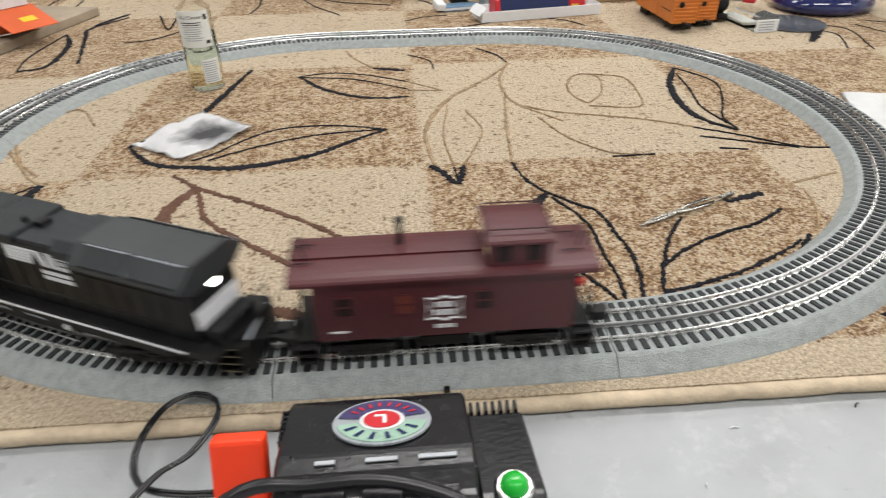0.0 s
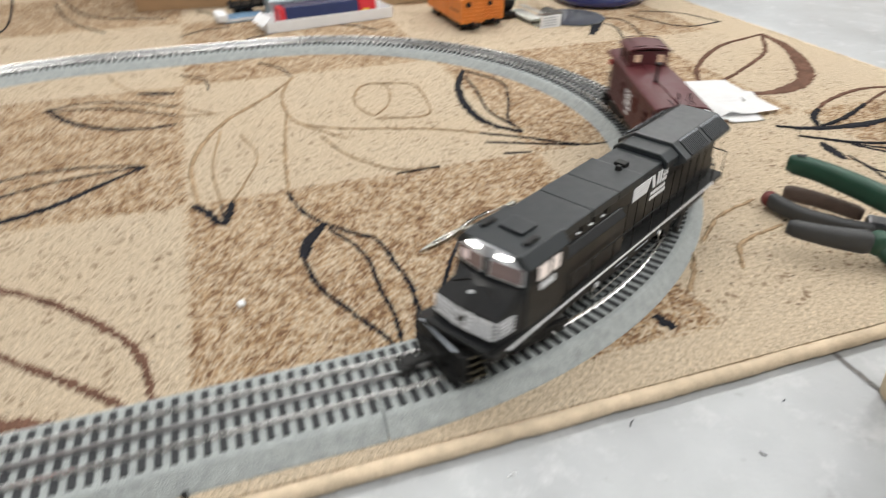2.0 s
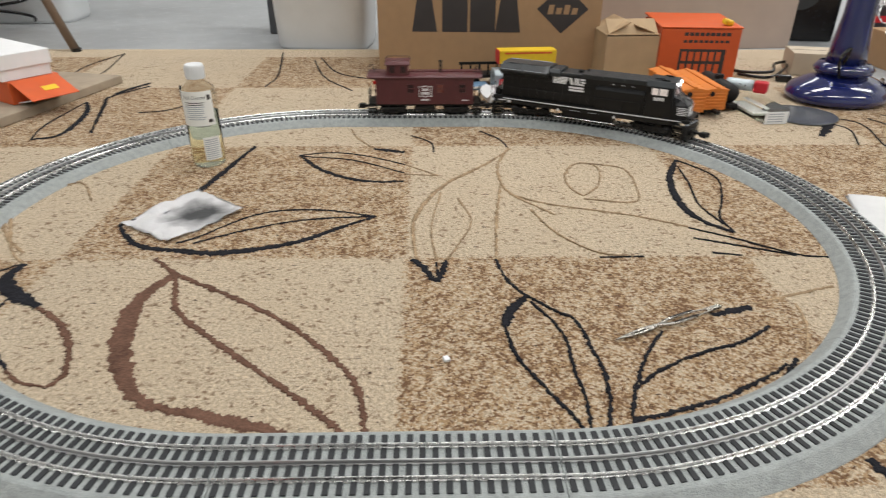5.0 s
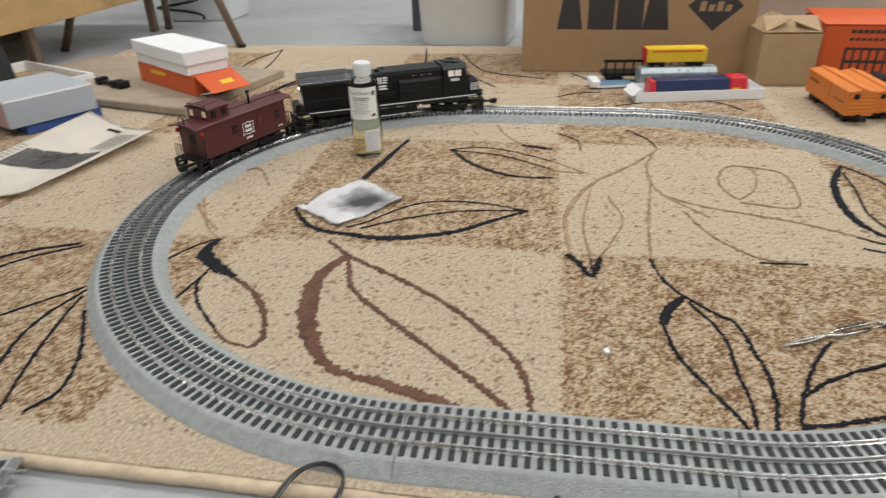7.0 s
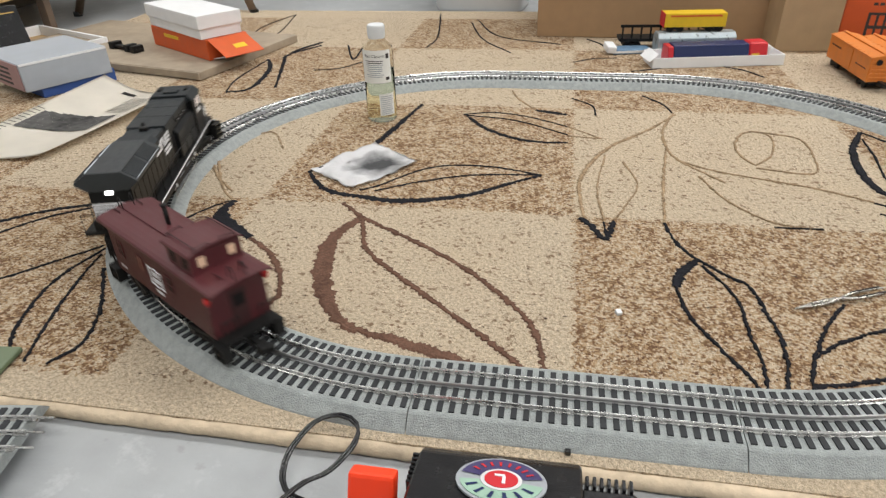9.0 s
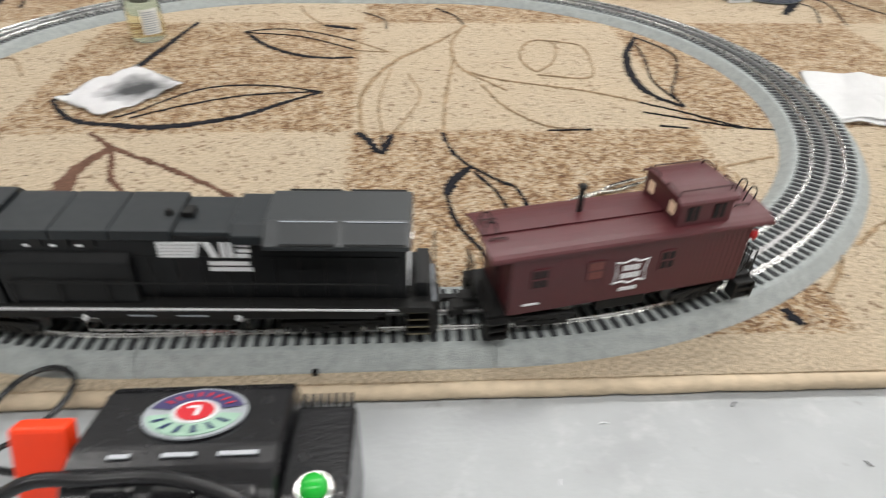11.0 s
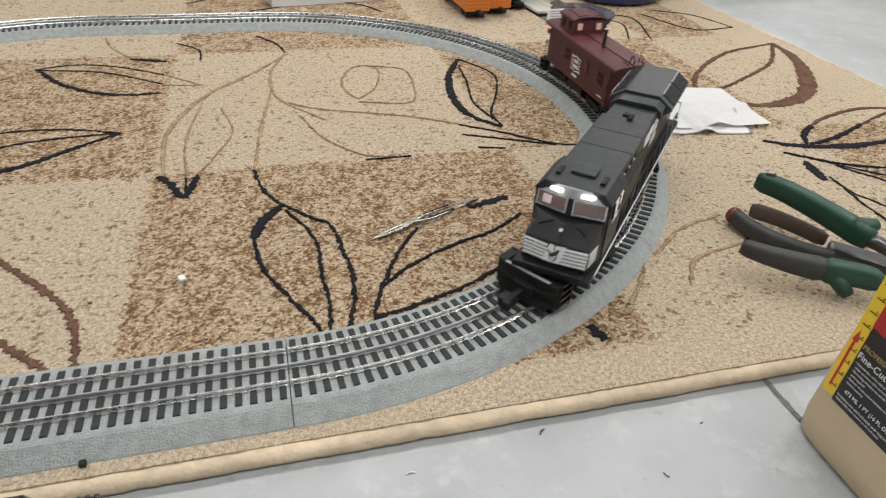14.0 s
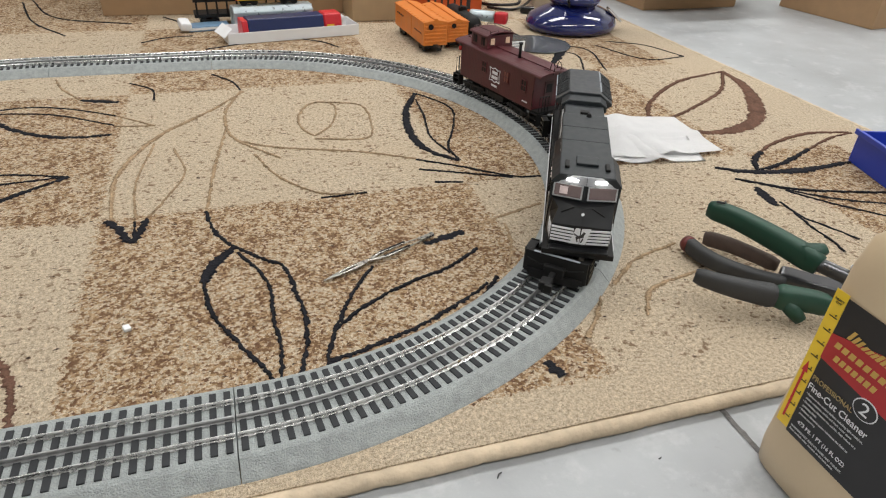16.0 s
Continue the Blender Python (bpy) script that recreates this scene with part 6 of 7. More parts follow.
for k in range(6):
    print_piece(ob, ((-0.039 + 0.0165 * k, 0.047), (-0.028 + 0.0165 * k, 0.047), (-0.028 + 0.0165 * k, 0.069), (-0.039 + 0.0165 * k, 0.069)), ORANGE, -0.0012)
    print_piece(ob, ((-0.039 + 0.0165 * k, 0.018), (-0.028 + 0.0165 * k, 0.018), (-0.028 + 0.0165 * k, 0.040), (-0.039 + 0.0165 * k, 0.040)), ORANGE, -0.0012)
for k in range(9):
    print_piece(ob, ((-0.040 + 0.0125 * k, 0.090), (-0.031 + 0.0125 * k, 0.090), (-0.031 + 0.0125 * k, 0.096), (-0.040 + 0.0125 * k, 0.096)))
    print_piece(ob, ((-0.040 + 0.0125 * k, 0.106), (-0.030 + 0.0125 * k, 0.106), (-0.030 + 0.0125 * k, 0.114), (-0.040 + 0.0125 * k, 0.114)))
tagged(obj("yellow_scrap", box(-0.014, 0.014, -0.008, 0.008, 0, 0.014, 0.005, None, pose(0, 0, 0, 10, 15, 20)), YELLOW), "crumpled yellow scrap on the orange carton", "scrap").matrix_world = pose(0.752, 1.31, 0.128)
carton("pale_carton", "large faded pinkish carton standing behind the rug", "box", pose(0.83, 1.72, FLOOR_Z, 0, 0, 6), 0.66, 0.35, 0.5, PINK_CARD)
carton("small_carton", "small plain beige box beside the fan", "box", pose(1.02, 1.33, 0.0, 0, 0, -14), 0.13, 0.10, 0.055, mat("pale_card", (0.52, 0.44, 0.34), 0.8, 0, 0.1, 40, 0.1, 200))
cb = carton("cardboard_box", "open brown cardboard box on the concrete floor", "box", pose(1.443, 1.328, FLOOR_Z, 0, 0, 3), 0.325, 0.24, 0.095, CARD, False)
part("flap", box(-0.16, 0.17, -0.13, 0.0, 0, 0.003, 0.001, None, pose(0, 0.0, 0.096, -14)), CARD_D, cb, "wide open flap")
part("flap", box(0.0, 0.16, 0.0, 0.24, 0, 0.003, 0.001, None, pose(0.15, 0.0, 0.096, 0, -12)), CARD_D, cb, "wide open flap")
carton("cardboard_box", "brown cardboard box standing on the concrete floor", "box", pose(1.985, 1.06, FLOOR_Z, 0, 0, 8), 0.36, 0.30, 0.26, CARD)


def small_truck(parent, x):
    b = box(x - 0.020, x + 0.020, -0.021, 0.021, 0.006, 0.013, 0.001)
    for dx in (-0.012, 0.012):
        for y in (-0.018, 0.018):
            cyl(0.0085, -0.003, 0.003, 14, b, pose(x + dx, y, 0.0087, 90))
    part("truck", b, SOOT, parent)


def boxcar(m):
    c = thing("boxcar", "orange toy boxcar with ribbed ends parked on the rug", "toy boxcar", m, "orange boxcars")
    part("body", box(-0.105, 0.105, -0.028, 0.028, 0.017, 0.066, 0.001), CAR_ORANGE, c)
    part("roof", prism(((-0.0295, 0.066), (0.0295, 0.066), (0.0295, 0.0675), (0, 0.0725), (-0.0295, 0.0675)), -0.107, 0.107), CAR_ORANGE, c)
    part("roof_walk", box(-0.107, 0.107, -0.004, 0.004, 0.0715, 0.0745), CAR_ORANGE, c)
    for k in range(11):
        part("roof_rib", box(-0.100 + 0.02 * k, -0.098 + 0.02 * k, -0.029, 0.029, 0.0665, 0.0688, 0), CAR_ORANGE, c)
    for e in (-1, 1):
        for k in range(6):
            part("end_rib", box(e * 0.1055 - 0.0012, e * 0.1055 + 0.0012, -0.025, 0.025, 0.024 + 0.008 * k, 0.0275 + 0.008 * k, 0.0008), CAR_ORANGE, c)
        small_truck(c, e * 0.072)
        part("coupler", box(e * 0.118 - 0.014, e * 0.118 + 0.014, -0.005, 0.005, 0.012, 0.020, 0.001), SOOT, c)
        part("brake_wheel", cyl(0.006, 0, 0.0012, 14, None, pose(e * 0.108, 0.012, 0.058, 0, 90)), SOOT, c)
    for side in (-1, 1):
        part("door", box(-0.020, 0.020, side * 0.0285 - 0.0008, side * 0.0285 + 0.0008, 0.020, 0.063, 0.0004), CAR_ORANGE, c)
        for k in range(4):
            part("caption_bar", box(0.040 + 0.013 * k, 0.049 + 0.013 * k, side * 0.0284 - 0.0003, side * 0.0284 + 0.0003, 0.048, 0.0515), MAROON_D, c)
            part("caption_bar", box(-0.090 + 0.013 * k, -0.081 + 0.013 * k, side * 0.0284 - 0.0003, side * 0.0284 + 0.0003, 0.040, 0.0425), MAROON_D, c)
    part("underframe", box(-0.104, 0.104, -0.018, 0.018, 0.013, 0.018), SOOT, c)
    return c


car = boxcar(pose(0.553, 1.050, 0.0008, 0, 0, 93) @ Matrix.Scale(0.90, 4))
copy_thing(car, pose(0.611, 1.066, 0.0008, 0, 0, 92) @ Matrix.Scale(0.90, 4))
tk = thing("tank_car", "black toy tank car parked beside the orange boxcars", "toy tank car", pose(0.662, 1.092, 0.0008, 0, 0, 92) @ Matrix.Scale(0.82, 4))
part("tank", lathe(((0.004, -0.088), (0.018, -0.085), (0.0235, -0.076), (0.0235, 0.076), (0.018, 0.085), (0.004, 0.088)), 24, None, pose(0, 0, 0.042, 0, 90)), SOOT, tk, "glossy black tank", True)
part("dome", cyl(0.012, 0.060, 0.074, 20, None, None, None, 0.002), SOOT, tk)
part("frame", box(-0.098, 0.098, -0.012, 0.012, 0.013, 0.020, 0.001), SOOT, tk)
small_truck(tk, 0.068)
small_truck(tk, -0.068)

tray = thing("white_tray", "shallow white card tray holding toy train cars", "tray", pose(0.300, 1.100, 0.0005, 0, 0, 10))
part("bottom", box(-0.138, 0.138, 0.0, 0.075, 0, 0.0015), WHITE_CARD, tray)
for q in ((-0.138, 0.138, -0.001, 0.001), (-0.138, 0.138, 0.074, 0.076), (-0.139, -0.137, 0, 0.075), (0.137, 0.139, 0, 0.075)):
    part("rim", box(*q, 0, 0.022, 0.0006), WHITE_CARD, tray)
part("torn_flap", box(-0.012, 0.012, -0.02, 0.02, 0, 0.001, 0, None, pose(-0.142, 0.02, 0.024, 10, -40, 10)), WHITE_CARD, tray, "bent white flap")
ne = thing("blue_locomotive", "navy toy diesel locomotive with red nose lying in the tray", "toy locomotive", pose(0.298, 1.128, 0.0025, 0, 0, 10))
part("hull", prism(((-0.022, 0), (0.022, 0), (0.024, 0.02), (0.018, 0.042), (-0.018, 0.042), (-0.024, 0.02)), -0.098, 0.060, None, None, 0.001), NAVY, ne)
part("nose", prism(((-0.022, 0), (0.022, 0), (0.024, 0.02), (0.018, 0.044), (-0.018, 0.044), (-0.024, 0.02)), 0.0605, 0.100, None, None, 0.003), RED, ne, "bright red nose section")
part("tail", prism(((-0.022, 0), (0.022, 0), (0.024, 0.02), (0.018, 0.040), (-0.018, 0.040), (-0.024, 0.02)), -0.110, -0.0985, None, None, 0.001), RED, ne, "red tail section")
part("white_tip", box(0.1005, 0.110, -0.016, 0.016, 0.008, 0.036, 0.004), WHITE_PLASTIC, ne)
part("caption_bar", box(0.066, 0.082, -0.0248, -0.0240, 0.018, 0.023), YELLOW, ne)
sv = thing("silver_car", "silver-blue toy passenger car behind the tray", "toy passenger car", pose(0.272, 1.205, 0.0008, 0, 0, 8))
part("hull", prism(((-0.024, 0.0), (0.024, 0.0), (0.024, 0.040), (0.014, 0.050), (-0.014, 0.050), (-0.024, 0.040)), -0.095, 0.075, None, None, 0.001), SILVER, sv)
for k in range(7):
    part("window", box(-0.085 + 0.022 * k, -0.070 + 0.022 * k, -0.0246, -0.0236, 0.018, 0.030), INK, sv)
ye = thing("yellow_car", "yellow toy freight car lying on the silver car", "toy freight car", pose(0.256, 1.215, 0.0500, 0, 0, 6) @ Matrix.Scale(0.92, 4))
part("body", box(-0.072, 0.072, -0.022, 0.022, 0.012, 0.044, 0.0015), YELLOW, ye)
part("end_cap", box(-0.0745, -0.0722, -0.022, 0.022, 0.012, 0.044, 0.001), RED, ye)
part("side_stripe", box(-0.06, 0.06, -0.0226, -0.0220, 0.0360, 0.0400), ORANGE, ye)
small_truck(ye, -0.046)
small_truck(ye, 0.046)
bc = thing("black_flatcar", "black toy flatcar standing behind the silver car", "toy flatcar", pose(0.190, 1.262, 0.0008, 0, 0, 4))
part("deck", box(-0.09, 0.09, -0.024, 0.024, 0.018, 0.025, 0.001), SOOT, bc)
for k in range(9):
    part("stake", box(-0.086 + 0.021 * k, -0.082 + 0.021 * k, -0.0245, -0.0225, 0.018, 0.055), SOOT, bc)
part("rail_board", box(-0.09, 0.09, -0.0245, -0.0215, 0.050, 0.056), SOOT, bc)
small_truck(bc, -0.06)
small_truck(bc, 0.06)
pk = thing("parts_packet", "small blue and white packet of track parts", "packet", pose(0.125, 1.212, 0.0006, 0, 0, 12))
part("card", box(-0.042, 0.045, -0.020, 0.022, 0, 0.010, 0.002), mat("packet_blue", (0.16, 0.27, 0.40), 0.35, 0, 0.3, 80), pk)
part("stripe", box(-0.041, 0.030, -0.0205, -0.0195, 0.003, 0.008), WHITE_CARD, pk)
part("crumpled_end", box(-0.058, -0.036, -0.022, 0.020, 0, 0.016, 0.004, None, pose(0, 0, 0.001, 6, 5, 0)), WHITE_CARD, pk, "crumpled white end")

# clear packs, disc and fan
cp = thing("blister_pack", "clear plastic pack with a white card and red piece", "plastic pack", pose(0.712, 1.006, 0.0006, 0, 0, -84))
part("tray_shell", box(-0.075, 0.075, -0.026, 0.026, 0, 0.030, 0.003), CLEAR, cp, "clear plastic shell")
part("insert", box(-0.066, 0.030, -0.019, 0.019, 0.003, 0.008, 0.001), mat("pale_insert", (0.55, 0.56, 0.54), 0.5, 0, 0.15, 60), cp)
part("label_card", box(0.0755, 0.0775, -0.024, 0.024, 0.000, 0.024), WHITE_CARD, cp, "small white label card")
for k in range(4):
    part("text_bar", box(0.0776, 0.0780, -0.018, 0.014, 0.004 + 0.005 * k, 0.006 + 0.005 * k), GREY_CARD, cp)
rp = thing("red_model", "silver model with a red cab lying on a pack", "toy vehicle", pose(0.715, 1.065, 0.0312, 0, 0, -35))
part("barrel", lathe(((0.003, -0.045), (0.010, -0.044), (0.012, -0.040), (0.012, 0.010), (0.003, 0.012)), 18, None, pose(0, 0, 0.013, 0, 90)), SILVER, rp, "silver barrel", True)
part("cab", box(0.013, 0.040, -0.012, 0.012, 0.001, 0.024, 0.004), RED, rp, "bright red cab")
dc = obj("plastic_disc", lathe(((0.004, 0), (0.068, 0), (0.070, 0.001), (0.070, 0.003), (0.067, 0.0025), (0.004, 0.002)), 48), SMOKE, True)
dc.matrix_world = pose(0.800, 0.985, 0.0006)
tagged(dc, "dark smoky round plastic disc lying on the rug", "disc")
fan = thing("desk_fan", "cobalt blue glossy desk fan with bright wire guard", "fan", pose(0.948, 1.120, 0.0006, 0, 0, 20) @ Matrix.Scale(1.18, 4))
part("base", lathe(((0.01, 0), (0.090, 0), (0.098, 0.006), (0.099, 0.014), (0.092, 0.026), (0.070, 0.038), (0.048, 0.046), (0.040, 0.052), (0.01, 0.054)), 48, None, None, 1.0, 0.85), COBALT, fan, "glossy cobalt base", True)
part("collar", lathe(((0.01, 0.050), (0.050, 0.051), (0.052, 0.058), (0.044, 0.068), (0.01, 0.07)), 40), COBALT, fan, "", True)
part("column", lathe(((0.01, 0.066), (0.036, 0.066), (0.031, 0.10), (0.026, 0.15), (0.024, 0.24), (0.01, 0.245)), 32), COBALT, fan, "glossy cobalt column", True)
part("badge", box(-0.002, 0.003, -0.013, 0.013, -0.019, 0.019, 0.002, None, pose(0.066, -0.052, 0.0285, 0, -52, -42)), CHROME, fan, "bright control badge")
part("carry_loop", tube([(-0.045, -0.03, 0.05), (-0.06, -0.035, 0.085), (-0.035, -0.03, 0.10), (-0.03, -0.02, 0.07)], 0.003, 8, None, None, 0.006), BLACK_PLASTIC, fan, "", True)
gm = pose(0.035, -0.09, 0.255, 78, 0, 10)
part("motor", lathe(((0.01, -0.01), (0.05, -0.01), (0.055, 0.03), (0.045, 0.09), (0.01, 0.1)), 28, None, gm @ pose(0, 0, -0.10)), COBALT, fan, "", True)
WIRE = mat("bright_guard_wire", (0.72, 0.73, 0.74), 0.25, 0.7)
part("guard_ring", tube([gm @ Vector((0.165 * math.cos(a), 0.165 * math.sin(a), 0)) for a in np.linspace(0, 2 * math.pi, 49)], 0.0035, 8), WIRE, fan, "bright outer guard ring", True)
for k in range(20):
    a = 2 * math.pi * k / 20
    c, s = math.cos(a), math.sin(a)
    part("guard_wire", tube([gm @ Vector(q) for q in ((0.03 * c, 0.03 * s, 0.05), (0.09 * c, 0.09 * s, 0.05), (0.14 * c, 0.14 * s, 0.034), (0.165 * c, 0.165 * s, 0), (0.14 * c, 0.14 * s, -0.034), (0.06 * c, 0.06 * s, -0.045))], 0.0014, 6, None, None, 0.02), WIRE, fan, "", True)
for k in range(3):
    a = 120 * k
    part("blade", box(0.02, 0.145, -0.045, 0.045, -0.001, 0.001, 0.0008, None, gm @ pose(0, 0, 0, 0, 0, a) @ pose(0, 0, 0, 18)), CLEAR, fan, "clear plastic blade")
cd = obj("lamp_cord", tube([(0.80, 1.42, 0.004), (0.84, 1.36, 0.005), (0.90, 1.33, 0.012), (0.93, 1.38, 0.020), (0.99, 1.42, 0.018), (1.06, 1.46, 0.006), (1.16, 1.42, -0.004)], 0.0038, 8, None, None, 0.01), BLACK_PLASTIC, True)
tagged(cd, "tangled black power cord behind the boxes", "cable")
cd = obj("lamp_cord", tube([(0.82, 1.34, 0.004), (0.88, 1.30, 0.005), (0.95, 1.36, 0.014), (1.02, 1.47, 0.02), (1.10, 1.52, 0.004)], 0.0034, 8, None, None, 0.01), BLACK_PLASTIC, True)
tagged(cd, "tangled black power cord behind the boxes", "cable")
tagged(obj("cord_plug", box(-0.018, 0.018, -0.010, 0.010, 0, 0.016, 0.004), BLACK_PLASTIC), "black cord plug lying on the rug", "plug").matrix_world = pose(0.905, 1.275, 0.001, 0, 0, -20)
# dark gear standing behind the fan
gear = thing("tool_case", "tall black tool case standing on the floor", "tool case", pose(1.25, 1.86, FLOOR_Z, 0, 0, -8))
part("case_body", box(-0.13, 0.10, 0, 0.2, 0, 0.40, 0.01), BLACK_PLASTIC, gear)
part("case_dial", cyl(0.06, 0, 0.01, 28, None, pose(-0.03, -0.005, 0.16, 90)), DARK_GRIP, gear)
gear = thing("printed_carton", "dark carton with red and white printing on the floor", "box", pose(1.46, 1.72, FLOOR_Z, 0, 0, -10), "")
part("shell", box(-0.09, 0.12, 0, 0.16, 0, 0.34, 0.003), mat("dark_carton", (0.035, 0.03, 0.035), 0.4), gear)
for k in range(5):
    part("print_bar", box(-0.07, 0.08, -0.0012, 0.0, 0.08 + 0.05 * k, 0.10 + 0.05 * k), (RED, WHITE_CARD, INK, RED, WHITE_CARD)[k], gear)

bl = thing("blue_bin", "small blue plastic parts bin on the rug edge", "plastic bin", pose(1.063, 0.252, 0.0006, 0, 0, -16))
b = box(-0.09, 0.09, -0.055, 0.055, 0, 0.003, 0.001)
for q in ((-0.092, 0.092, -0.058, -0.054), (-0.092, 0.092, 0.054, 0.058), (-0.092, -0.088, -0.054, 0.054), (0.088, 0.092, -0.054, 0.054)):
    box(*q, 0, 0.046, 0.0008, b)
part("bin_body", b, BLUE_PLASTIC, bl)
part("rim", box(-0.096, 0.096, -0.062, -0.058, 0.040, 0.0475, 0.001), BLUE_PLASTIC, bl)
part("rim", box(-0.096, -0.092, -0.058, 0.062, 0.040, 0.0475, 0.001), BLUE_PLASTIC, bl)

# ---- the far left: board, boxes, magazine, stool ----
bd = thing("board", "rough pale wooden board lying on the rug", "board", pose(-0.792, 0.918, 0.0006, 0, 0, -14))
part("plank", box(-0.66, 0.0, 0.0, 0.36, 0, 0.018, 0.002), WOOD, bd)
part("edge_strip", box(-0.66, 0.0, -0.0045, -0.0003, 0.002, 0.017, 0.001), WOOD, bd)
ox = thing("orange_train_box", "open orange train carton on the board", "box", pose(-0.812, 1.004, 0.0192, 0, 0, -33))
part("shell", box(-0.265, 0.0, 0.0, 0.105, 0, 0.046, 0.0015), ORANGE, ox)
part("end_flap", box(0, 0.075, 0.004, 0.101, 0, 0.0018, 0.0005, None, pose(0, 0, 0.044, 0, 22)), ORANGE, ox, "open glossy orange end flap")
part("inner_flap", box(0, 0.05, 0.010, 0.095, 0, 0.0016, 0.0004, None, pose(0.001, 0, 0.002, 0, -12)), WHITE_CARD, ox, "white inside of the flap")
part("flap_print", box(0.034, 0.050, 0.045, 0.075, 0.0019, 0.0025, 0, None, pose(0, 0, 0.044, 0, 22)), YELLOW, ox)
part("caption_bar", box(-0.20, -0.13, -0.0008, 0.0, 0.028, 0.036), YELLOW, ox)
wx = thing("white_box", "plain white lidded carton on the orange box", "box", pose(-0.814, 1.002, 0.0658, 0, 0, -35) @ Matrix.Diagonal((0.97, 0.97, 0.92, 1)))
part("box_base", box(-0.275, -0.006, -0.004, 0.100, 0, 0.040, 0.0015), WHITE_CARD, wx)
part("lid", box(-0.279, -0.002, -0.008, 0.104, 0.024, 0.0560, 0.002), WHITE_CARD, wx, "white lid")
fr = thing("bare_truck_frame", "black toy truck frame lying on the board", "toy part", pose(-1.075, 1.090, 0.0192, 0, 0, -25))
b = box(-0.055, 0.055, -0.008, 0.008, 0.004, 0.009, 0.001)
for x in (-0.045, 0.02, 0.045):
    box(x - 0.008, x + 0.008, -0.014, 0.014, 0.000, 0.016, 0.002, b)
part("frame_bar", b, SOOT, fr)
gb = thing("grey_box", "long grey card box over a blue tray", "box", pose(-1.075, 0.748, 0.0006, 0, 0, 61))
part("lower_tray", box(0.030, 0.184, 0.004, 0.150, 0, 0.026, 0.001), mat("blue_card", (0.03, 0.08, 0.28), 0.5), gb, "blue card tray under the lid")
part("lid", box(0.0, 0.178, 0.0, 0.190, 0.019, 0.075, 0.0015), GREY_CARD, gb)
part("lid_edge", box(0.001, 0.177, -0.0008, 0.0, 0.0700, 0.0745, 0.0003), WHITE_CARD, gb, "worn pale edge")
part("end_label", box(-0.0022, -0.0002, 0.004, 0.186, 0.021, 0.073), mat("pink_label", (0.36, 0.22, 0.22), 0.6), gb, "faded pink end label")
for k in range(4):
    part("label_bar", box(-0.0028, -0.0022, 0.050, 0.150 - 0.012 * (k % 2), 0.028 + 0.010 * k, 0.0325 + 0.010 * k), INK, gb)
bf = thing("black_case", "black picture frame leaning beside the grey box", "frame", pose(-1.335, 0.93, 0.0006, 0, 0, 62))
part("panel", box(-0.12, 0.12, 0, 0.012, 0.0, 0.135, 0.002, None, pose(0, 0, 0, -14)), BLACK_PLASTIC, bf)
part("gold_line", box(-0.110, 0.110, -0.0012, 0, 0.118, 0.1205, 0, None, pose(0, 0, 0, -14)), GOLD_INK, bf)
tr = thing("parts_tray", "shallow pale tray with sticks and wood scraps", "tray", pose(-1.375, 1.13, 0.0006, 0, 0, -24))
part("bottom", box(-0.16, 0.16, -0.11, 0.11, 0, 0.004), PALE_WOOD, tr)
for q in ((-0.165, 0.165, -0.115, -0.108), (-0.165, 0.165, 0.108, 0.115), (-0.165, -0.158, -0.108, 0.108), (0.158, 0.165, -0.108, 0.108)):
    part("rim", box(*q, 0, 0.030, 0.001), WHITE_CARD, tr)
for k in range(5):
    part("stick", box(-0.12 + 0.03 * k, 0.06 + 0.02 * k, -0.003, 0.003, 0.005, 0.011, 0.001, None, pose(0, -0.05 + 0.03 * k, 0, 0, 0, 12 * k - 20)), WOOD, tr)

mg = thing("magazine_page", "yellowed magazine page with text and a locomotive picture", "magazine page")
PAGE = ((-1.02, 0.455), (-0.835, 0.480), (-0.775, 0.775), (-1.000, 0.890))


def page_height(u, v):
    return 0.003 + 0.020 * (abs(u - 0.45) ** 2) * 2 + 0.004 * v * v + 0.003 * math.sin(5 * u + 2 * v)


def on_page(u, v, up):
    a, c, d, e = [Vector((*q, 0)) for q in PAGE]
    return a.lerp(c, u).lerp(e.lerp(d, u), v) + Vector((0, 0, page_height(u, v) + up))


part("sheet", sheet(PAGE, 24, page_height, 0.0008), PAPER, mg, "", True)


def page_piece(name, u0, u1, v0, v1, material, label="", n=6, up=0.0010):
    b = bmesh.new()
    g = [[b.verts.new(on_page(u0 + (u1 - u0) * i / n, v0 + (v1 - v0) * j / 4, up)) for j in range(5)] for i in range(n + 1)]
    for i in range(n):
        for j in range(4):
            b.faces.new((g[i][j], g[i + 1][j], g[i + 1][j + 1], g[i][j + 1]))
    bmesh.ops.solidify(b, geom=b.faces[:], thickness=0.0002)
    part(name, b, material, mg, label)


PRINT = mat("faded_print", (0.34, 0.32, 0.28), 0.8, 0, 0.3, 300)
for k in range(15):
    page_piece("text_bar", 0.02, 0.11, 0.14 + 0.028 * k, 0.147 + 0.028 * k, PRINT, "", 5)
    if k < 12:
        page_piece("text_bar", 0.62, 0.90, 0.66 + 0.020 * k, 0.666 + 0.020 * k, PRINT, "", 5)
PICTURE = mat("printed_picture", (0.16, 0.155, 0.15), 0.8, 0, 0.75, 90)
for k in range(12):
    u = 0.14 + 0.060 * k
    page_piece("picture_band", u, u + 0.0598, 0.33 + 0.004 * k + 0.012 * noise.noise((k * 0.7, 3, 1)), 0.52 + 0.008 * k + 0.012 * noise.noise((k * 0.8, 7, 1)), PICTURE, "grey printed picture", 3, 0.0014)
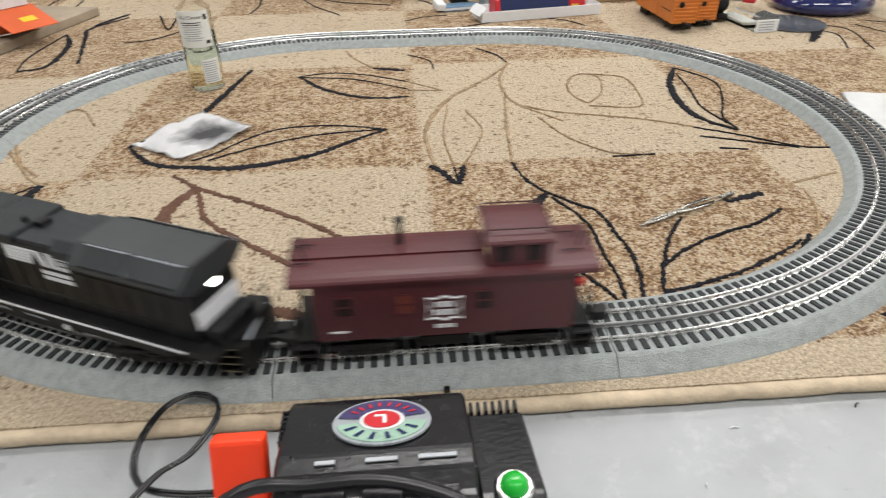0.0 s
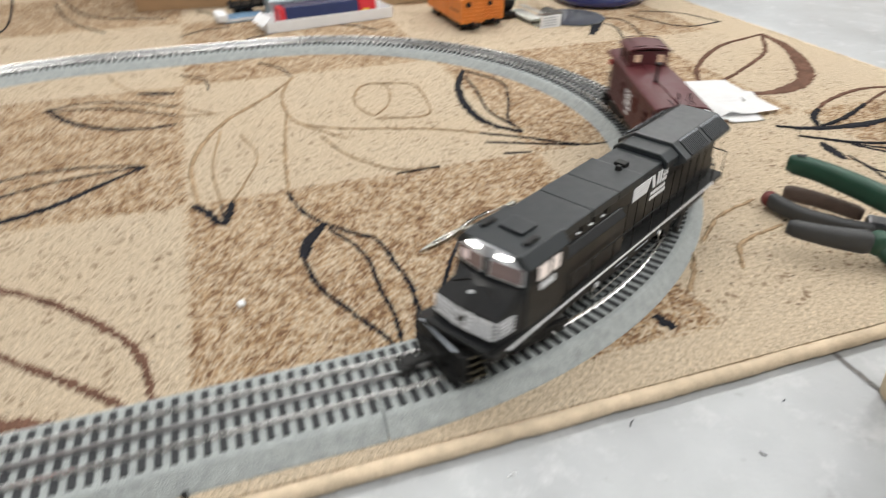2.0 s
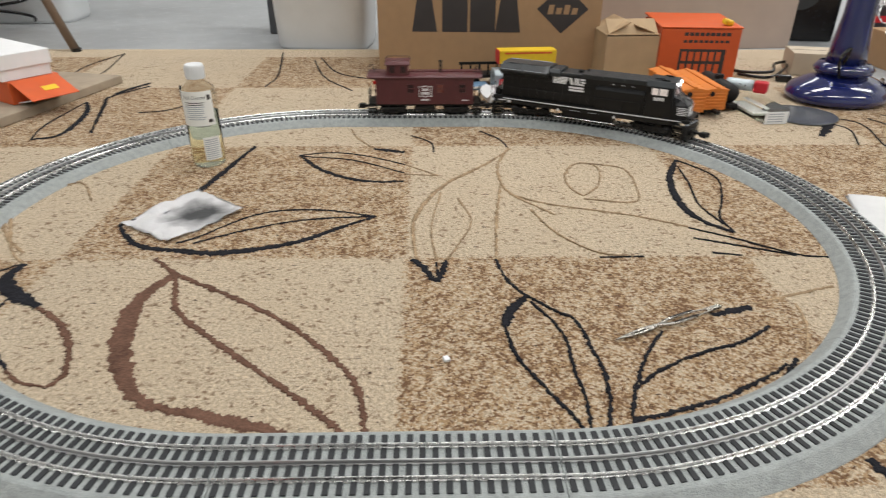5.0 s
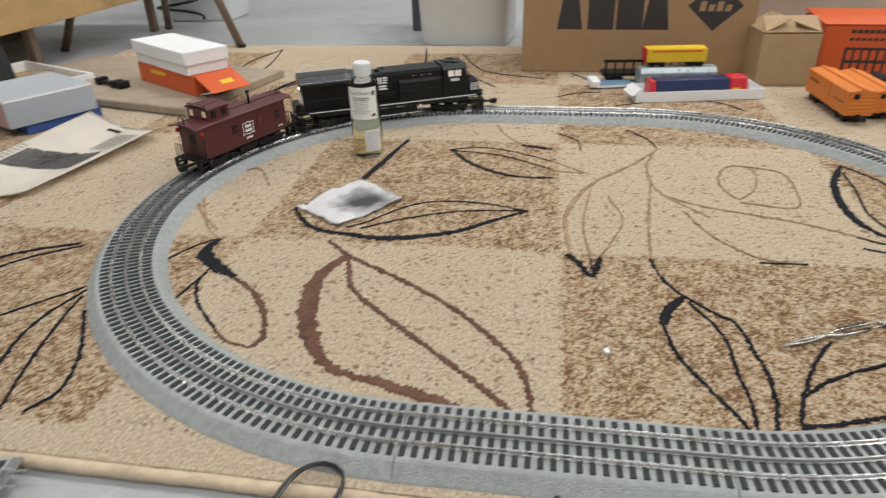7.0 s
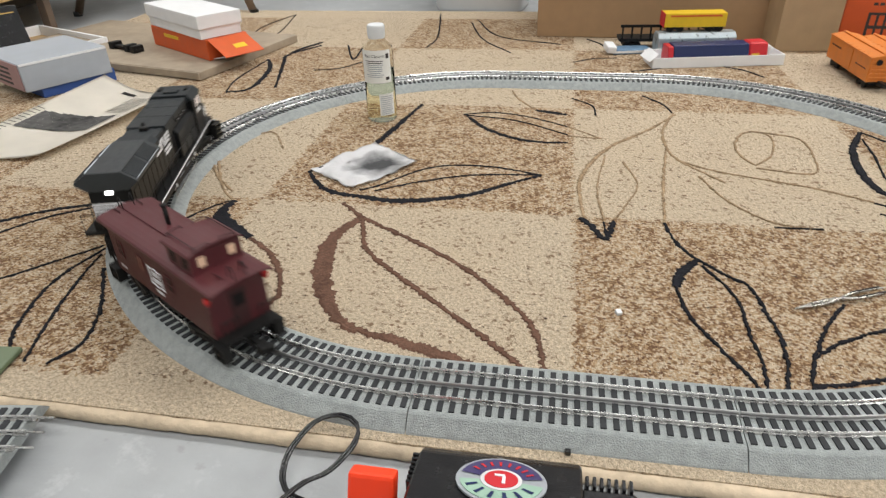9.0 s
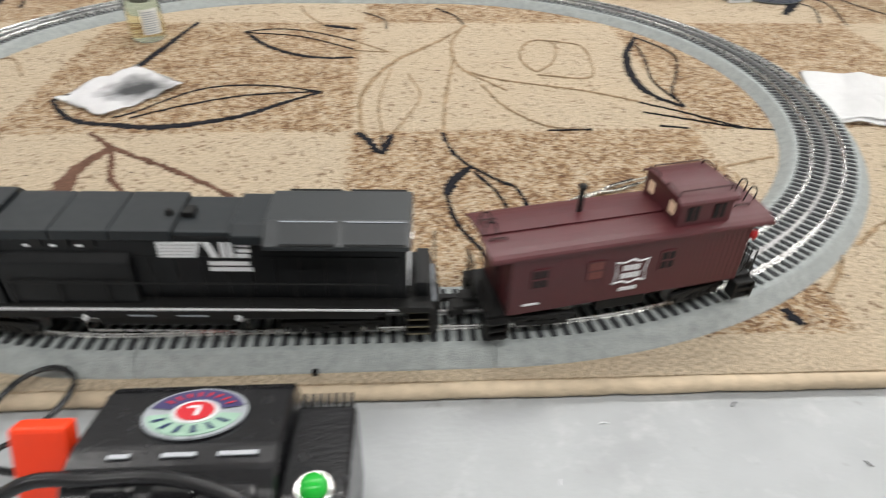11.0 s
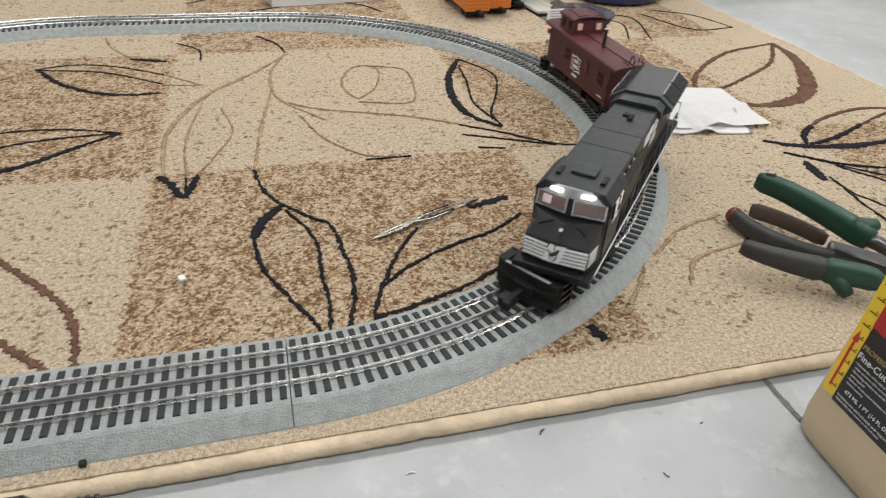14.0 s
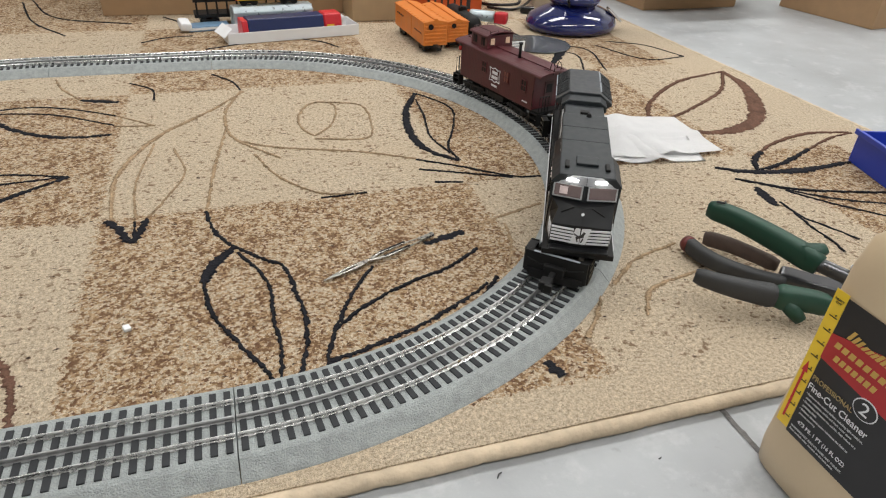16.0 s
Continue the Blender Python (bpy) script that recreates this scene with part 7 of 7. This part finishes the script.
page_piece("heading_bar", 0.42, 0.60, 0.90, 0.93, INK)

st = thing("stool", "wooden stool seat on splayed brown tubular legs", "stool")
for foot, topp in (((-0.990, 1.640, -0.004), (-1.20, 1.72, 0.46)), ((-1.455, 2.02, -0.010), (-1.36, 1.90, 0.46)), ((-1.60, 1.62, -0.010), (-1.42, 1.70, 0.46))):
    lg = part("leg", tube([foot, tuple(Vector(foot).lerp(Vector(topp), 0.5)), topp], 0.0125, 12), BROWN_TUBE, st, "brown tubular leg", True)
    part("foot_cap", cyl(0.0138, -0.004, 0.010, 14, None, Matrix.Translation(foot) @ pose(0, 0, 0.003)), BLACK_PLASTIC, lg)
part("seat_board", box(-1.52, -1.12, 1.64, 2.0, 0.455, 0.48, 0.006), PALE_WOOD, st)
tb = thing("work_table", "low wooden platform table with a varnished apron and brown legs", "table")
part("apron", box(-1.475, -1.450, 1.00, 2.05, FLOOR_Z + 0.124, FLOOR_Z + 0.275, 0.003), PALE_WOOD, tb, "varnished pale wood apron")
part("apron", box(-4.2, -1.4755, 1.00, 1.025, FLOOR_Z + 0.124, FLOOR_Z + 0.275, 0.003), PALE_WOOD, tb, "varnished pale wood apron")
part("top", box(-4.22, -1.44, 0.98, 2.07, FLOOR_Z + 0.276, FLOOR_Z + 0.300, 0.004), PALE_WOOD, tb)
for x, y in ((-1.49, 1.355), (-1.49, 1.98), (-2.8, 1.10), (-4.1, 1.10), (-4.1, 1.98)):
    part("leg", box(x - 0.0125, x + 0.0125, y - 0.0125, y + 0.0125, FLOOR_Z + 0.0005, FLOOR_Z + 0.2755, 0.003), BROWN_TUBE, tb, "dark brown leg")
# dark boxes added only to deepen the shade beneath the table
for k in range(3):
    bx = carton("stored_carton", "dark carton added to deepen the shade under the low table", "box", pose(-2.05 - 0.22 * k, 1.66 + 0.06 * k, FLOOR_Z, 0, 0, 10 * k), 0.24, 0.2, 0.12, mat("shade_filler_dark", (0.10, 0.085, 0.07), 0.8))


def bin_(m, w, d, h, label, name="waste_bin"):
    c = thing(name, label, "bin", m)
    b = bmesh.new()
    rings = []
    for z, k in ((0, 0.90), (0.012, 0.94), (h, 1.08), (h + 0.012, 1.13), (h + 0.03, 1.13)):
        ring = []
        for i in range(48):
            a = 2 * math.pi * i / 48
            cx, sx = math.cos(a), math.sin(a)
            ring.append(b.verts.new((w / 2 * k * math.copysign(abs(cx) ** 0.45, cx), d / 2 * k * math.copysign(abs(sx) ** 0.45, sx), z)))
        rings.append(ring)
    for u, v in zip(rings, rings[1:]):
        for i in range(48):
            b.faces.new((u[i], u[(i + 1) % 48], v[(i + 1) % 48], v[i]))
    b.faces.new(rings[0][::-1])
    b.faces.new(rings[-1])
    part("bin_body", b, WHITE_PLASTIC, c, "", True)
    part("bin_lid", lathe(((0.02, h + 0.031), (0.60, h + 0.031), (0.60, h + 0.045), (0.02, h + 0.06)), 40, None, None, w * 0.95, d * 0.95), WHITE_PLASTIC, c, "white lid", True)
    return c


bin_(pose(-0.285, 1.815, FLOOR_Z, 0, 0, -6), 0.30, 0.24, 0.42, "white plastic waste bin standing behind the rug")
bin_(pose(-1.42, 2.30, FLOOR_Z, 0, 0, 4), 0.30, 0.26, 0.5, "white plastic waste bin behind the stool")
dk = obj("storage_case", box(-0.02, 0.02, -0.05, 0.05, 0, 0.5, 0.006), mat("dark_grey_case", (0.07, 0.075, 0.085), 0.5))
dk.matrix_world = pose(-0.485, 2.03, FLOOR_Z)
tagged(dk, "dark grey narrow storage case standing beside the bin", "storage case")
rd = obj("red_packet", box(-0.12, 0.12, -0.05, 0.05, 0, 0.03, 0.006), RED)
rd.matrix_world = pose(-1.35, 3.3, FLOOR_Z)
tagged(rd, "red packet lying far off on the concrete floor", "packet")
gp = obj("cable_coil", tube([(-1.45 + 0.09 * math.cos(a), 2.12 + 0.05 * math.sin(a), 0.01 + 0.012 * a) for a in np.linspace(0, 14, 60)], 0.005, 8), BLACK_PLASTIC, True)
tagged(gp, "black cable coiled on the floor by the bin", "cable")

motions()
